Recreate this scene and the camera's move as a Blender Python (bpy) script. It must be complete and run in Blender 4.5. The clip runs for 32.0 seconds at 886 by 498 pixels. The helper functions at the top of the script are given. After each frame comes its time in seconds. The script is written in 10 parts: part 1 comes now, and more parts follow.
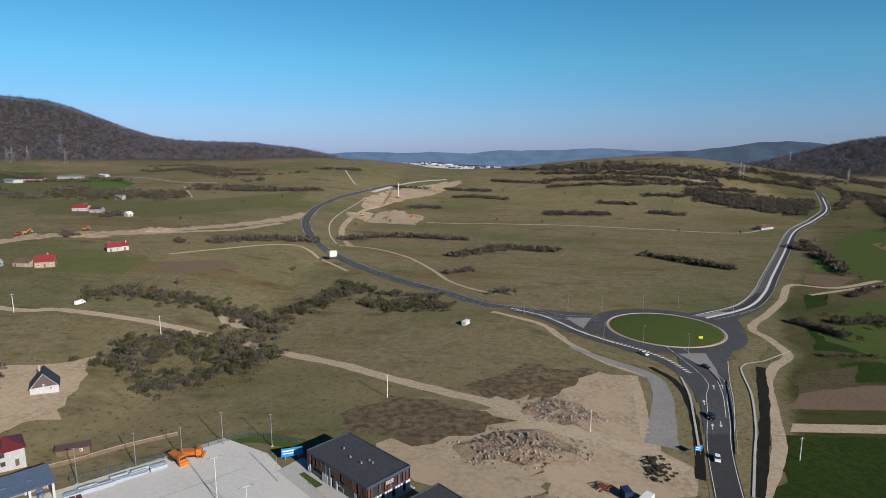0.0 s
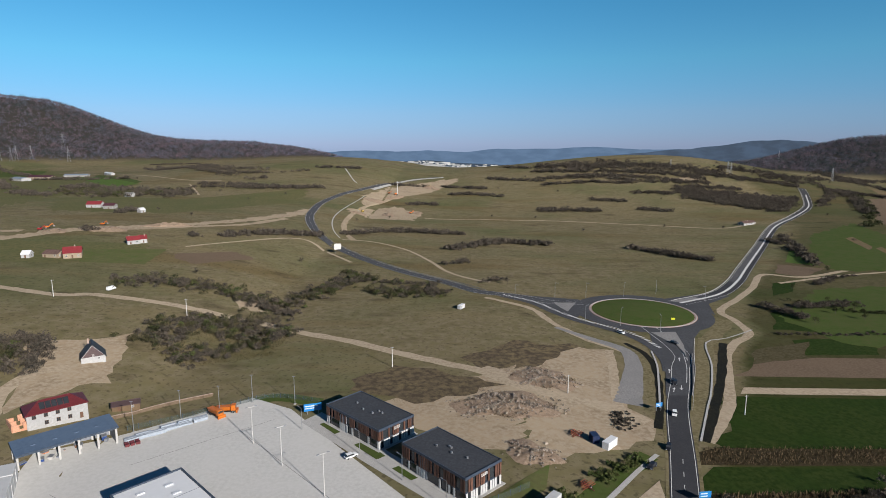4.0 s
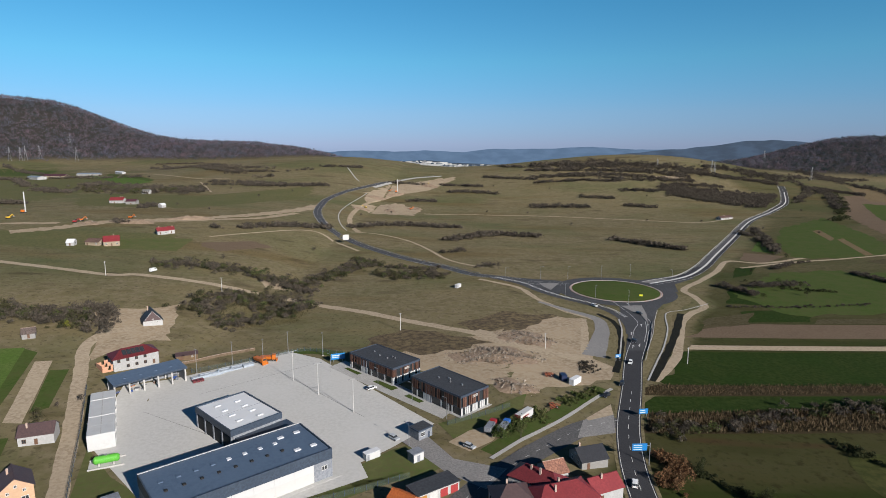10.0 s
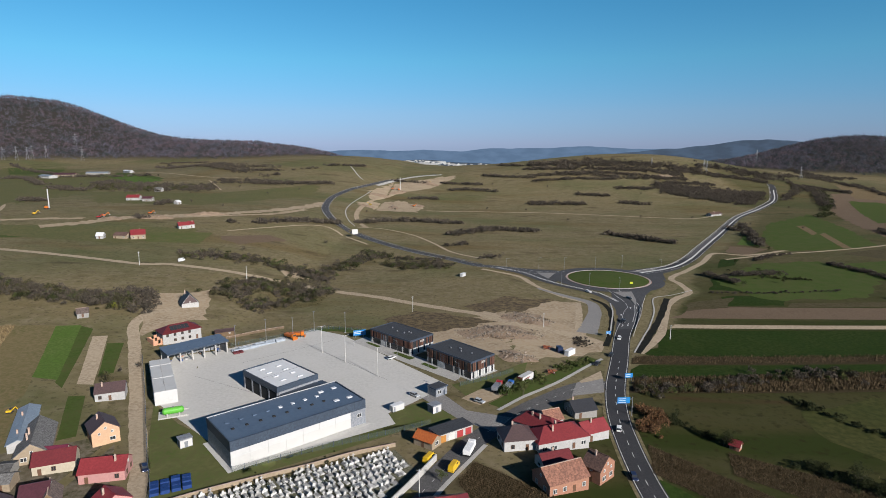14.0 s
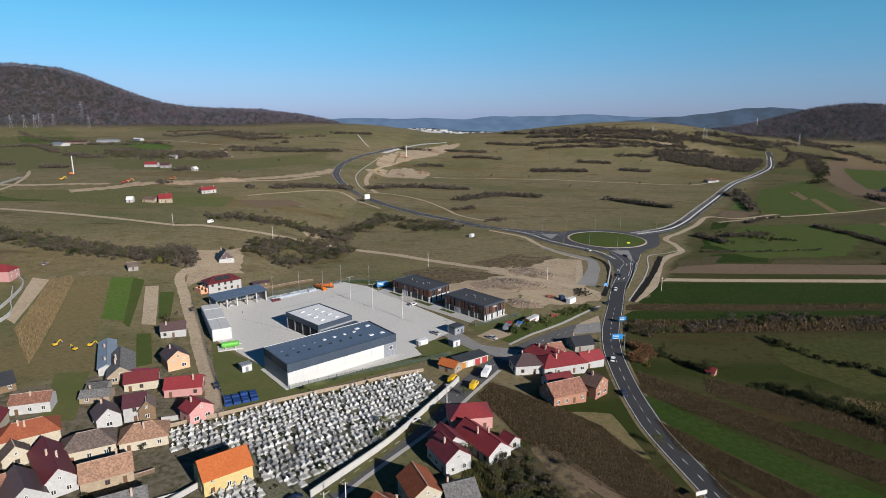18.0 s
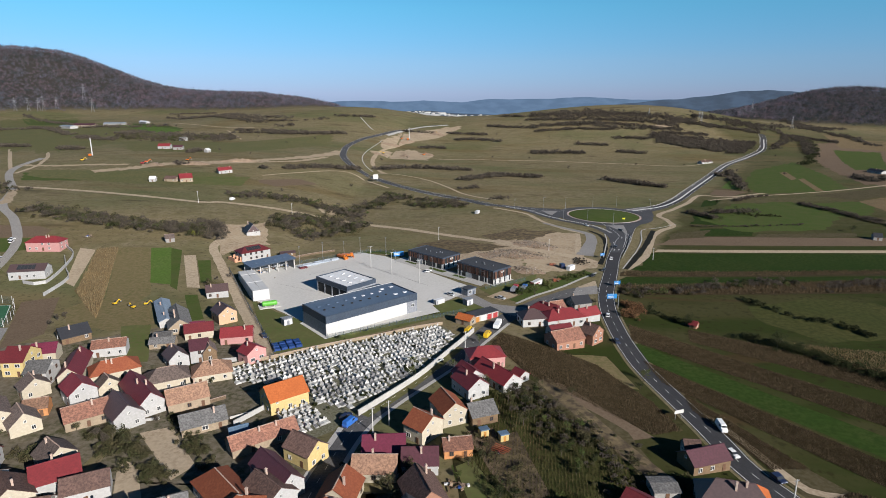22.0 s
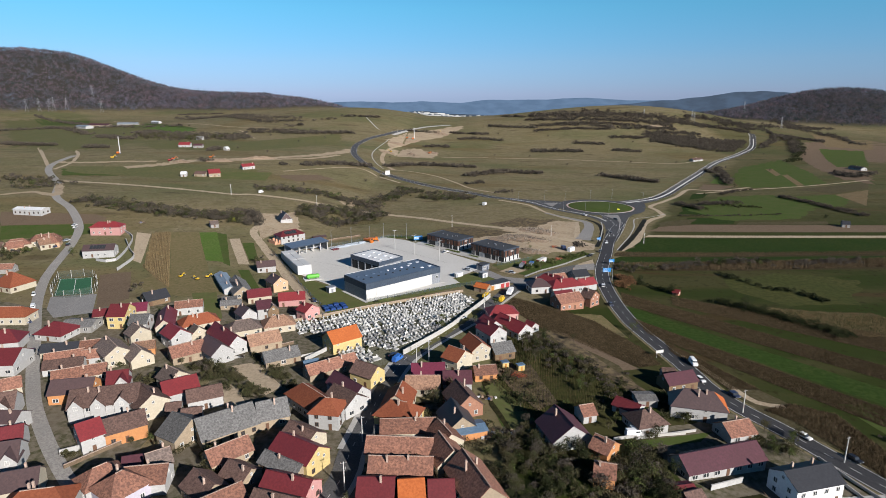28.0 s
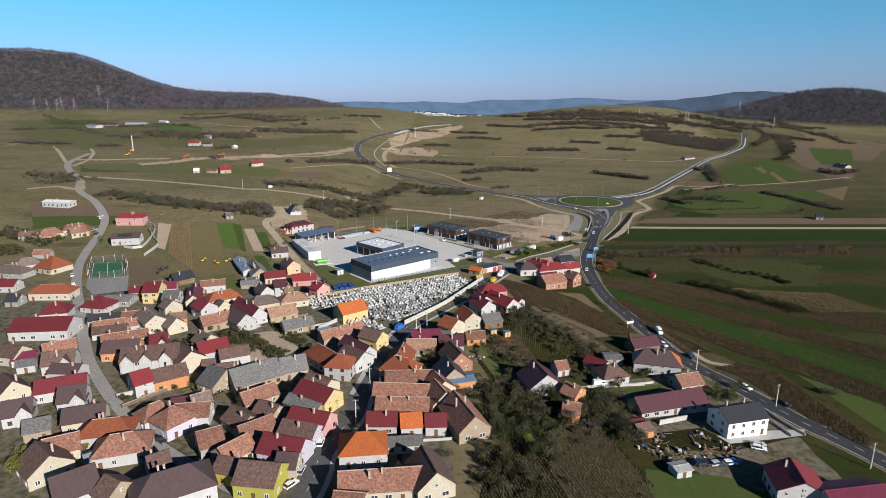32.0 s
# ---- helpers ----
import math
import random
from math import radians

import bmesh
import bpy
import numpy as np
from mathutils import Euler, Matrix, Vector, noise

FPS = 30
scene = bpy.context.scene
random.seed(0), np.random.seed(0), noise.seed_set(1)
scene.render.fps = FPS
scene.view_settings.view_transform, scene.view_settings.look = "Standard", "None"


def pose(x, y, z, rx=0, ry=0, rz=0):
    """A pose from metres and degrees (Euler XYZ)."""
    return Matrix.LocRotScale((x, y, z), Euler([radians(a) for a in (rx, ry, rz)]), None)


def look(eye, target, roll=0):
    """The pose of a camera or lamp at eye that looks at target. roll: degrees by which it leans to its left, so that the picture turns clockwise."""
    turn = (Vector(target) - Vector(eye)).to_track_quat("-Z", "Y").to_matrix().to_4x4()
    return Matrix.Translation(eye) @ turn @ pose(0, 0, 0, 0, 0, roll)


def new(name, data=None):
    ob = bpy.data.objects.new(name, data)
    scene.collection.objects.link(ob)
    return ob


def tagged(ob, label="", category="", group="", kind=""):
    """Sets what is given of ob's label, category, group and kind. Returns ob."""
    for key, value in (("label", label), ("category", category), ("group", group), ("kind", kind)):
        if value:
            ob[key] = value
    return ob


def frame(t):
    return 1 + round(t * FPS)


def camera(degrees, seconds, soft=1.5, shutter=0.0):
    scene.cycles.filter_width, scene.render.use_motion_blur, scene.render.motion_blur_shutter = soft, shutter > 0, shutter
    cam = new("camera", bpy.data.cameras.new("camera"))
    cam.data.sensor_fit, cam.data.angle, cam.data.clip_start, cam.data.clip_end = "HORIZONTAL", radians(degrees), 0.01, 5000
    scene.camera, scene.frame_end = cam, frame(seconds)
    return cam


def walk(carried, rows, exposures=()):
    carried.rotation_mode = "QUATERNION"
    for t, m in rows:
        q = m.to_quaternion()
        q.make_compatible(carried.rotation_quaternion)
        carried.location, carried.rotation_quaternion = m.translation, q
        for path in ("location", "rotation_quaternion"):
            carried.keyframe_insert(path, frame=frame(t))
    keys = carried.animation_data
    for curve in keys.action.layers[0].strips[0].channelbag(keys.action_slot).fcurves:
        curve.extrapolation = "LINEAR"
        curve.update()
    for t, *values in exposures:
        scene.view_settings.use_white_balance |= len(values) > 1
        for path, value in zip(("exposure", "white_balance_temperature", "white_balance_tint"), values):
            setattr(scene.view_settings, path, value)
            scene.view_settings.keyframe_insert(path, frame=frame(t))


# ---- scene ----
cam = camera(73.7, 32.0, soft=0.9)
PATH = [
    (0, 71.15, -41.38, 96.50, 2.172, -9.916),
    (1, 70.28, -49.03, 96.95, 1.996, -9.980),
    (2, 70.45, -57.19, 97.25, 1.917, -10.032),
    (3, 71.17, -65.71, 97.45, 1.936, -10.122),
    (3.5, 71.63, -70.06, 97.51, 1.899, -10.060),
    (5.5, 73.25, -87.78, 97.63, 1.875, -10.087),
    (6, 73.51, -92.24, 97.64, 1.875, -10.080),
    (7, 73.80, -101.16, 97.64, 1.835, -10.024),
    (8, 73.74, -110.05, 97.63, 1.820, -10.016),
    (9, 73.32, -118.88, 97.62, 1.749, -10.020),
    (10, 72.58, -127.66, 97.63, 1.615, -10.054),
    (11, 71.56, -136.34, 97.66, 1.496, -10.087),
    (12, 70.30, -144.97, 97.70, 1.427, -10.106),
    (13, 68.87, -153.54, 97.76, 1.382, -10.084),
    (14, 67.30, -162.05, 97.86, 1.377, -10.112),
    (14.5, 66.48, -166.28, 97.91, 1.378, -10.107),
    (16.5, 63.04, -183.12, 98.18, 1.429, -10.121),
    (17, 62.15, -187.31, 98.26, 1.383, -10.632),
    (17.5, 61.25, -191.50, 98.34, 1.446, -11.835),
    (18, 60.35, -195.66, 98.42, 1.445, -13.105),
    (18.5, 59.44, -199.82, 98.51, 1.410, -14.319),
    (19, 58.50, -203.99, 98.59, 1.328, -14.727),
    (20, 56.63, -212.28, 98.77, 1.380, -14.627),
    (21, 54.70, -220.52, 98.96, 1.320, -14.613),
    (23, 50.70, -236.92, 99.32, 1.108, -14.761),
    (25, 46.63, -253.13, 99.65, 1.291, -14.625),
    (25.5, 45.65, -257.16, 99.73, 1.172, -14.602),
    (27.5, 42.22, -273.25, 100.03, 0.952, -14.572),
    (28, 41.58, -277.27, 100.10, 0.918, -14.627),
    (29, 40.72, -285.38, 100.26, 0.802, -14.679),
    (30, 40.66, -293.59, 100.42, 0.795, -14.637),
    (31, 41.70, -302.00, 100.61, 0.866, -14.634),
    (32, 44.24, -310.70, 100.82, 1.037, -14.635),
]
walk(cam, [(t, pose(x, y, z, 90 + pitch, 0, yaw)) for t, x, y, z, yaw, pitch in PATH],
     [(0, 0.71), (17, 0.72), (21, 0.84), (32, 0.88)])

# ---------------------------------------------------------------- sky and sun
SUN_ELEV, SUN_FROM = 23.5, Vector((0.66, -0.75))
world = bpy.data.worlds.new("sky")
world.use_nodes = True
scene.world = world
wn = world.node_tree
sky = wn.nodes.new("ShaderNodeTexSky")
sky.sky_type = "NISHITA"
sky.sun_disc = False
sky.sun_elevation = radians(SUN_ELEV)
sky.sun_rotation = math.atan2(SUN_FROM.x, SUN_FROM.y)
sky.altitude = 400
sky.air_density, sky.dust_density, sky.ozone_density = 1.0, 0.0, 5.0
tint = wn.nodes.new("ShaderNodeMix")
tint.data_type, tint.blend_type = "RGBA", "MULTIPLY"
tint.inputs[0].default_value = 1.0
# haze whitens the sky towards the horizon
where = wn.nodes.new("ShaderNodeTexCoord")
axes = wn.nodes.new("ShaderNodeSeparateXYZ")
wn.links.new(where.outputs["Generated"], axes.inputs[0])
air = wn.nodes.new("ShaderNodeValToRGB")
for k, (at, c) in enumerate(((0.0, (0.52, 0.67, 1.27)), (0.05, (0.66, 0.86, 1.22)), (0.13, (0.62, 1.17, 1.26)), (0.24, (0.5, 1.2, 1.27)), (0.5, (0.22, 0.47, 0.66)), (1.0, (0.13, 0.28, 0.42)))):
    e = air.color_ramp.elements[k] if k < 2 else air.color_ramp.elements.new(at)
    e.position, e.color = at, (*c, 1)
wn.links.new(axes.outputs["Z"], air.inputs[0])
wn.links.new(air.outputs[0], tint.inputs[7])
wn.links.new(sky.outputs[0], tint.inputs[6])
wn.links.new(tint.outputs[2], wn.nodes["Background"].inputs[0])
wn.nodes["Background"].inputs[1].default_value = 0.05
sun_data = bpy.data.lights.new("sun", "SUN")
sun_data.energy, sun_data.angle, sun_data.color = 5.0, radians(0.55), (1.0, 0.945, 0.9)
sun = new("sun", sun_data)
ce = math.cos(radians(SUN_ELEV))
sun.matrix_world = look((SUN_FROM.x * ce * 900, SUN_FROM.y * ce * 900, math.sin(radians(SUN_ELEV)) * 900), (0, 0, 0))


# ---------------------------------------------------------------- terrain
def sstep(v):
    v = np.clip(v, 0.0, 1.0)
    return v * v * (3 - 2 * v)


def bump(x, y, cx, cy, sx, sy):
    return np.exp(-((x - cx) / sx) ** 2 - ((y - cy) / sy) ** 2)


def hills(x, y):
    # wooded ridge in the west
    crest = np.interp(x, [-4800, -2600, -1800, -1500, -1290, -1180, -1060, -960, -860, -740, -580, -440, -320, -200],
                      [110, 176, 203, 207, 211, 199, 152, 114, 90, 80, 78, 55, 20, 0])
    west_ridge = crest * np.exp(-((y - 1760 - 0.1 * (x + 800)) / np.where(y < 1760, 330, 500)) ** 2) * sstep((-x - 150) / 200)
    # hill with the masts, and the long ridge beyond it
    east_hill = 86 * bump(x, y, 1060, 1430, 260, 300) + 31 * bump(x, y, 1500, 1500, 420, 380)
    east_hill = east_hill + 190 * bump(x, y, 2350, 2500, 620, 700) + 30 * bump(x, y, 700, 1250, 260, 200)
    return west_ridge, east_hill


def height(x, y):
    """Height of the ground over the depot's yard, in metres."""
    x, y = np.asarray(x, float) / 1.2, np.asarray(y, float) / 1.2
    west = np.clip(-x - 40, 0, None)
    z = (3.5 + 14 * sstep((y - 10) / 170)) * (1 - np.exp(-west / 70))
    east = np.clip(x - 78, 0, None)
    z = z - (4.5 - 2.2 * sstep((y - 90) / 130)) * (1 - np.exp(-east / 45))
    z = z + 5 * sstep((y - 250) / 150) * sstep((60 - x) / 120)
    # the wide rise beyond the ring road, and the terraced hill upon it
    z = z + 26 * sstep((y - 560) / 420) * sstep((620 - np.abs(x - 20)) / 500)
    z = z + 52 * bump(x, y, 420, 960, 270, 190)
    z = z + 14 * bump(x, y, -250, 1000, 330, 240)
    # the valley falls away behind
    z = z - 70 * sstep((y - 1250) / 1500)
    west_ridge, east_hill = hills(x, y)
    z = z + west_ridge + east_hill
    return 1.2 * z


def H(x, y):
    return float(height(x, y))


def wooded(x, y):
    """Share of woodland on the hills, from 0 to 1."""
    a, b = hills(np.asarray(x, float) / 1.2, np.asarray(y, float) / 1.2)
    return np.maximum(sstep((a - 16) / 16), sstep((b - 15) / 12))


def fielded(x, y):
    """Share of greener farmland east of the main road, from 0 to 1, and of gardens darkened as if shaded."""
    # south of y = 60 the edge swings west, painting shaded garden grass darker
    edge = np.interp(y, [-300, -120, -60, 0, 40, 80, 117, 145, 170, 200, 220, 235, 260, 320, 420, 660, 900], [40, 55, 66, 84, 112, 142, 158, 179, 190, 203, 216, 230, 234, 262, 330, 480, 560])
    # painted haze: the share thins with distance so far fields lighten
    return sstep((x - edge) / 7) * sstep((1250 - y) / 300) * np.interp(y, [110, 230, 420], [1.0, 0.85, 0.55])

# ---------------------------------------------------------------- materials
def material(name, base, other=None, scale=1.0, rough=0.9, bump_h=0.0, fine=None, fine_scale=12.0, metal=0.0, per_object=0.0, per_island=0.0, spec=0.3, stretch=(1, 1, 1), mid=(0.35, 0.65)):
    """A surface with two colours mixed by coarse noise, a finer grain on top, and relief."""
    m = bpy.data.materials.new(name)
    m.use_nodes = True
    nt = m.node_tree
    n, l = nt.nodes, nt.links
    b = n["Principled BSDF"]
    b.inputs["Roughness"].default_value = rough
    b.inputs["Metallic"].default_value = metal
    b.inputs["Specular IOR Level"].default_value = spec
    geo = n.new("ShaderNodeNewGeometry")
    mp = n.new("ShaderNodeMapping")
    mp.inputs["Scale"].default_value = stretch
    l.new(geo.outputs["Position"], mp.inputs["Vector"])
    col = None

    def mixed(a, bb, fac):
        mx = n.new("ShaderNodeMix")
        mx.data_type = "RGBA"
        l.new(fac, mx.inputs[0])
        for sock, v in ((mx.inputs[6], a), (mx.inputs[7], bb)):
            if isinstance(v, tuple):
                sock.default_value = (*v, 1)
            else:
                l.new(v, sock)
        return mx.outputs[2]

    def noisy(sc, lo, hi, detail=4.0):
        t = n.new("ShaderNodeTexNoise")
        t.inputs["Scale"].default_value = sc
        t.inputs["Detail"].default_value = detail
        t.inputs["Roughness"].default_value = 0.6
        l.new(mp.outputs[0], t.inputs["Vector"])
        r = n.new("ShaderNodeMapRange")
        r.inputs[1].default_value, r.inputs[2].default_value = lo, hi
        l.new(t.outputs["Fac"], r.inputs[0])
        return r.outputs[0], t.outputs["Fac"]

    other = other or tuple(c * 0.8 for c in base)
    f1, _ = noisy(scale, mid[0], mid[1])
    col = mixed(tuple(base), tuple(other), f1)
    f2, raw2 = noisy(fine_scale, 0.38, 0.62, 3.0)
    col = mixed(col, tuple(fine) if fine else tuple((x + y) * 0.36 for x, y in zip(base, other)), f2) if fine is None else mixed(col, tuple(fine), f2)
    if per_object or per_island:
        src = n.new("ShaderNodeObjectInfo").outputs["Random"] if per_object else geo.outputs["Random Per Island"]
        k = per_object or per_island
        hsv = n.new("ShaderNodeHueSaturation")
        r = n.new("ShaderNodeMapRange")
        r.inputs[3].default_value, r.inputs[4].default_value = 1 - k, 1 + k
        l.new(src, r.inputs[0])
        l.new(r.outputs[0], hsv.inputs["Value"])
        l.new(col, hsv.inputs["Color"])
        col = hsv.outputs[0]
    l.new(col, b.inputs["Base Color"])
    if bump_h:
        bp = n.new("ShaderNodeBump")
        bp.inputs["Strength"].default_value = 0.6
        bp.inputs["Distance"].default_value = bump_h
        l.new(raw2, bp.inputs["Height"])
        l.new(bp.outputs[0], b.inputs["Normal"])
    return m


M = {}
M["meadow"] = material("dry_meadow", (0.138, 0.114, 0.06), (0.11, 0.099, 0.05), 0.012, 0.95, 0.10, (0.162, 0.133, 0.083), 0.25, spec=0.05)
M["green"] = material("green_field", (0.018, 0.035, 0.0062), (0.028, 0.04, 0.0095), 0.05, 0.95, 0.06, (0.0135, 0.0255, 0.0048), 0.6, spec=0.05)
M["fresh_green"] = material("fresh_grass_strip", (0.024, 0.048, 0.0085), (0.034, 0.05, 0.012), 0.06, 0.95, 0.06, (0.019, 0.036, 0.007), 0.6, spec=0.05)
M["lawn"] = material("lawn", (0.036, 0.062, 0.012), (0.062, 0.066, 0.024), 0.12, 0.95, 0.05, (0.052, 0.072, 0.02), 0.7, spec=0.05)
M["bright_green"] = material("young_green_crop", (0.066, 0.112, 0.023), (0.085, 0.115, 0.033), 0.1, 0.95, 0.05, (0.055, 0.09, 0.02), 0.8, spec=0.05)
M["dull_grass"] = material("dull_grass", (0.042, 0.05, 0.015), (0.06, 0.056, 0.02), 0.03, 0.95, 0.06, (0.033, 0.038, 0.012), 0.4, spec=0.05)
M["asphalt"] = material("asphalt", (0.034, 0.0345, 0.038), (0.047, 0.047, 0.05), 0.08, 0.85, 0.004, None, 2.0, spec=0.15)
M["asphalt_grey"] = material("weathered_asphalt", (0.052, 0.053, 0.057), (0.072, 0.073, 0.077), 0.06, 0.85, 0.004, None, 0.9, spec=0.15)
M["old_asphalt"] = material("old_asphalt", (0.18, 0.175, 0.169), (0.232, 0.222, 0.211), 0.1, 0.9, 0.004, None, 1.5)
M["street"] = material("street_asphalt", (0.075, 0.075, 0.078), (0.1, 0.098, 0.096), 0.1, 0.9, 0.004, None, 1.5, spec=0.15)
M["drygrass"] = material("dry_tall_grass", (0.0612, 0.0504, 0.0259), (0.0396, 0.036, 0.0158), 0.15, 0.95, 0.08, (0.072, 0.0612, 0.036), 0.8, spec=0.05)
M["pale_asphalt"] = material("pale_asphalt", (0.27, 0.255, 0.235), (0.22, 0.21, 0.195), 0.08, 0.9, 0.004, None, 1.5)
M["concrete"] = material("yard_concrete", (0.429, 0.421, 0.397), (0.381, 0.373, 0.348), 0.06, 0.85, 0.003, (0.446, 0.437, 0.413), 0.8)
M["kerb"] = material("kerb_concrete", (0.405, 0.397, 0.373), (0.34, 0.332, 0.316), 0.3, 0.85, 0.003)
M["dirt"] = material("dirt", (0.3, 0.242, 0.168), (0.235, 0.186, 0.128), 0.08, 0.95, 0.05, (0.335, 0.275, 0.2), 0.7, spec=0.05)
M["sand"] = material("bare_sand", (0.29, 0.225, 0.15), (0.185, 0.138, 0.092), 0.07, 0.95, 0.08, (0.3, 0.245, 0.175), 0.5, spec=0.05, mid=(0.42, 0.68))
M["plough"] = material("ploughed_soil", (0.111, 0.0787, 0.0537), (0.0904, 0.0642, 0.0442), 0.08, 0.95, 0.1, (0.128, 0.0962, 0.0663), 1.2, spec=0.05)
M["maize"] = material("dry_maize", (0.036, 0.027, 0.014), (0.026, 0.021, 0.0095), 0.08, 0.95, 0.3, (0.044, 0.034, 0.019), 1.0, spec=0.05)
M["white_paint"] = material("road_paint", (0.608, 0.608, 0.591), (0.502, 0.502, 0.486), 0.4, 0.7)
# near-black colour stands in for the shade down in the ditches
M["ditch_shade"] = material("shaded_ditch", (0.012, 0.0125, 0.0095), (0.02, 0.018, 0.011), 0.2, 0.8, 0.08, (0.008, 0.008, 0.006), 1.2, spec=0.1)
M["bank"] = material("dry_grass_bank", (0.135, 0.112, 0.06), (0.085, 0.075, 0.035), 0.12, 0.95, 0.08, (0.16, 0.135, 0.08), 0.7, spec=0.05)
M["new_concrete"] = material("new_concrete", (0.56, 0.555, 0.54), (0.48, 0.475, 0.46), 0.3, 0.85, 0.003)
# bare-twig brown pushed to purple-blue: distance haze put into the base colour
M["forest"] = material("autumn_forest_haze_tint", (0.082, 0.074, 0.102), (0.058, 0.07, 0.09), 0.004, 0.95, 0.0, (0.098, 0.068, 0.08), 0.02, per_island=0.3)


def ground_cover(m):
    """Lets woodland floor and drier and greener pastures spread over the meadow."""
    nt = m.node_tree
    n, l = nt.nodes, nt.links
    b = n["Principled BSDF"]
    src = b.inputs["Base Color"].links[0].from_socket
    geo = n.new("ShaderNodeNewGeometry")

    def layer(base, colour, scale, lo, hi, stretch, amount=1.0):
        mp = n.new("ShaderNodeMapping")
        mp.inputs["Scale"].default_value = stretch
        l.new(geo.outputs["Position"], mp.inputs["Vector"])
        t = n.new("ShaderNodeTexNoise")
        t.inputs["Scale"].default_value, t.inputs["Detail"].default_value = scale, 6
        l.new(mp.outputs[0], t.inputs["Vector"])
        r = n.new("ShaderNodeMapRange")
        r.inputs[1].default_value, r.inputs[2].default_value, r.inputs[4].default_value = lo, hi, amount
        l.new(t.outputs["Fac"], r.inputs[0])
        mx = n.new("ShaderNodeMix")
        mx.data_type = "RGBA"
        l.new(r.outputs[0], mx.inputs[0])
        l.new(base, mx.inputs[6])
        mx.inputs[7].default_value = (*colour, 1)
        return mx.outputs[2]

    c = layer(src, (0.075, 0.087, 0.036), 0.006, 0.47, 0.66, (1, 1.6, 1), 0.75)
    c = layer(c, (0.115, 0.086, 0.04), 0.009, 0.54, 0.66, (0.6, 2.2, 1), 0.8)
    c = layer(c, (0.0535, 0.0417, 0.0241), 0.03, 0.6, 0.7, (0.7, 1.8, 1), 0.7)
    c = layer(c, (0.06, 0.052, 0.02), 0.09, 0.5, 0.7, (0.8, 1.1, 1), 0.38)
    c = layer(c, (0.152, 0.121, 0.064), 0.03, 0.52, 0.7, (0.5, 1.5, 1), 0.6)
    c = layer(c, (0.045, 0.04, 0.018), 0.5, 0.54, 0.66, (1, 1, 1), 0.62)
    far = n.new("ShaderNodeAttribute")
    far.attribute_name = "farmland"
    g = layer(c, (0.027, 0.029, 0.008), 0.02, 0.2, 0.3, (0.5, 1.5, 1), 0.85)
    g = layer(g, (0.0215, 0.0305, 0.0066), 0.012, 0.45, 0.55, (0.5, 2.2, 1), 0.9)
    g = layer(g, (0.047, 0.03, 0.015), 0.016, 0.6, 0.66, (0.5, 3.0, 1), 0.8)
    g = layer(g, (0.0184, 0.0149, 0.00581), 0.3, 0.56, 0.68, (1, 1, 1), 0.6)
    mg = n.new("ShaderNodeMix")
    mg.data_type = "RGBA"
    l.new(far.outputs["Fac"], mg.inputs[0])
    l.new(c, mg.inputs[6])
    l.new(g, mg.inputs[7])
    c = mg.outputs[2]
    at = n.new("ShaderNodeAttribute")
    at.attribute_name = "wood"
    mx = n.new("ShaderNodeMix")
    mx.data_type = "RGBA"
    l.new(at.outputs["Fac"], mx.inputs[0])
    l.new(c, mx.inputs[6])
    mx.inputs[7].default_value = (0.036, 0.033, 0.03, 1)
    l.new(mx.outputs[2], b.inputs["Base Color"])


ground_cover(M["meadow"])

# ---------------------------------------------------------------- makers
def link_mesh(name, verts, faces, mat, parent=None, label="", smooth=False):
    me = bpy.data.meshes.new(name)
    me.from_pydata([tuple(v) for v in verts], [], [tuple(f) for f in faces])
    me.materials.append(mat)
    if smooth:
        me.polygons.foreach_set("use_smooth", [True] * len(me.polygons))
    ob = new(name, me)
    if parent:
        ob.parent = parent
    if label:
        ob["label"] = label
    return ob


def axis(near0, near1, step, far0, far1, grow=1.09):
    mid = list(np.arange(near0, near1 + step / 2, step))
    hi, s = [mid[-1]], step
    while hi[-1] < far1:
        s = min(s * grow, 140)
        hi.append(hi[-1] + s)
    lo, s = [mid[0]], step
    while lo[-1] > far0:
        s = min(s * grow, 140)
        lo.append(lo[-1] - s)
    return np.array(lo[:0:-1] + mid + hi[1:])


def build_ground():
    xs, ys = axis(-260, 300, 5, -4900, 4900), axis(-330, 420, 5, -1500, 4700, 1.045)
    gx, gy = np.meshgrid(xs, ys)
    gz = height(gx, gy)
    nx, ny = len(xs), len(ys)
    verts = np.stack([gx, gy, gz], -1).reshape(-1, 3)
    i = np.arange(nx * ny).reshape(ny, nx)
    faces = np.stack([i[:-1, :-1], i[:-1, 1:], i[1:, 1:], i[1:, :-1]], -1).reshape(-1, 4)
    ob = link_mesh("ground", verts, faces, M["meadow"], smooth=True)
    layer = ob.data.attributes.new("wood", "FLOAT", "POINT")
    layer.data.foreach_set("value", wooded(gx, gy).ravel().astype(np.float32))
    layer = ob.data.attributes.new("farmland", "FLOAT", "POINT")
    layer.data.foreach_set("value", fielded(gx, gy).ravel().astype(np.float32))
    return tagged(ob, "rolling dry meadow and pasture around the village", "ground", kind="structure")


build_ground()


def spline(pts, step=4.0):
    """Points along a smooth line through pts."""
    p = [Vector((*q, 0)) if len(q) == 2 else Vector(q) for q in pts]
    p = [p[0] * 2 - p[1]] + p + [p[-1] * 2 - p[-2]]
    out = []
    for a, b, c, d in zip(p, p[1:], p[2:], p[3:]):
        n = max(2, int((c - b).length / step))
        for k in range(n):
            u = k / n
            out.append(0.5 * ((2 * b) + (c - a) * u + (2 * a - 5 * b + 4 * c - d) * u * u + (3 * b - a - 3 * c + d) * u ** 3))
    out.append(p[-2])
    return out


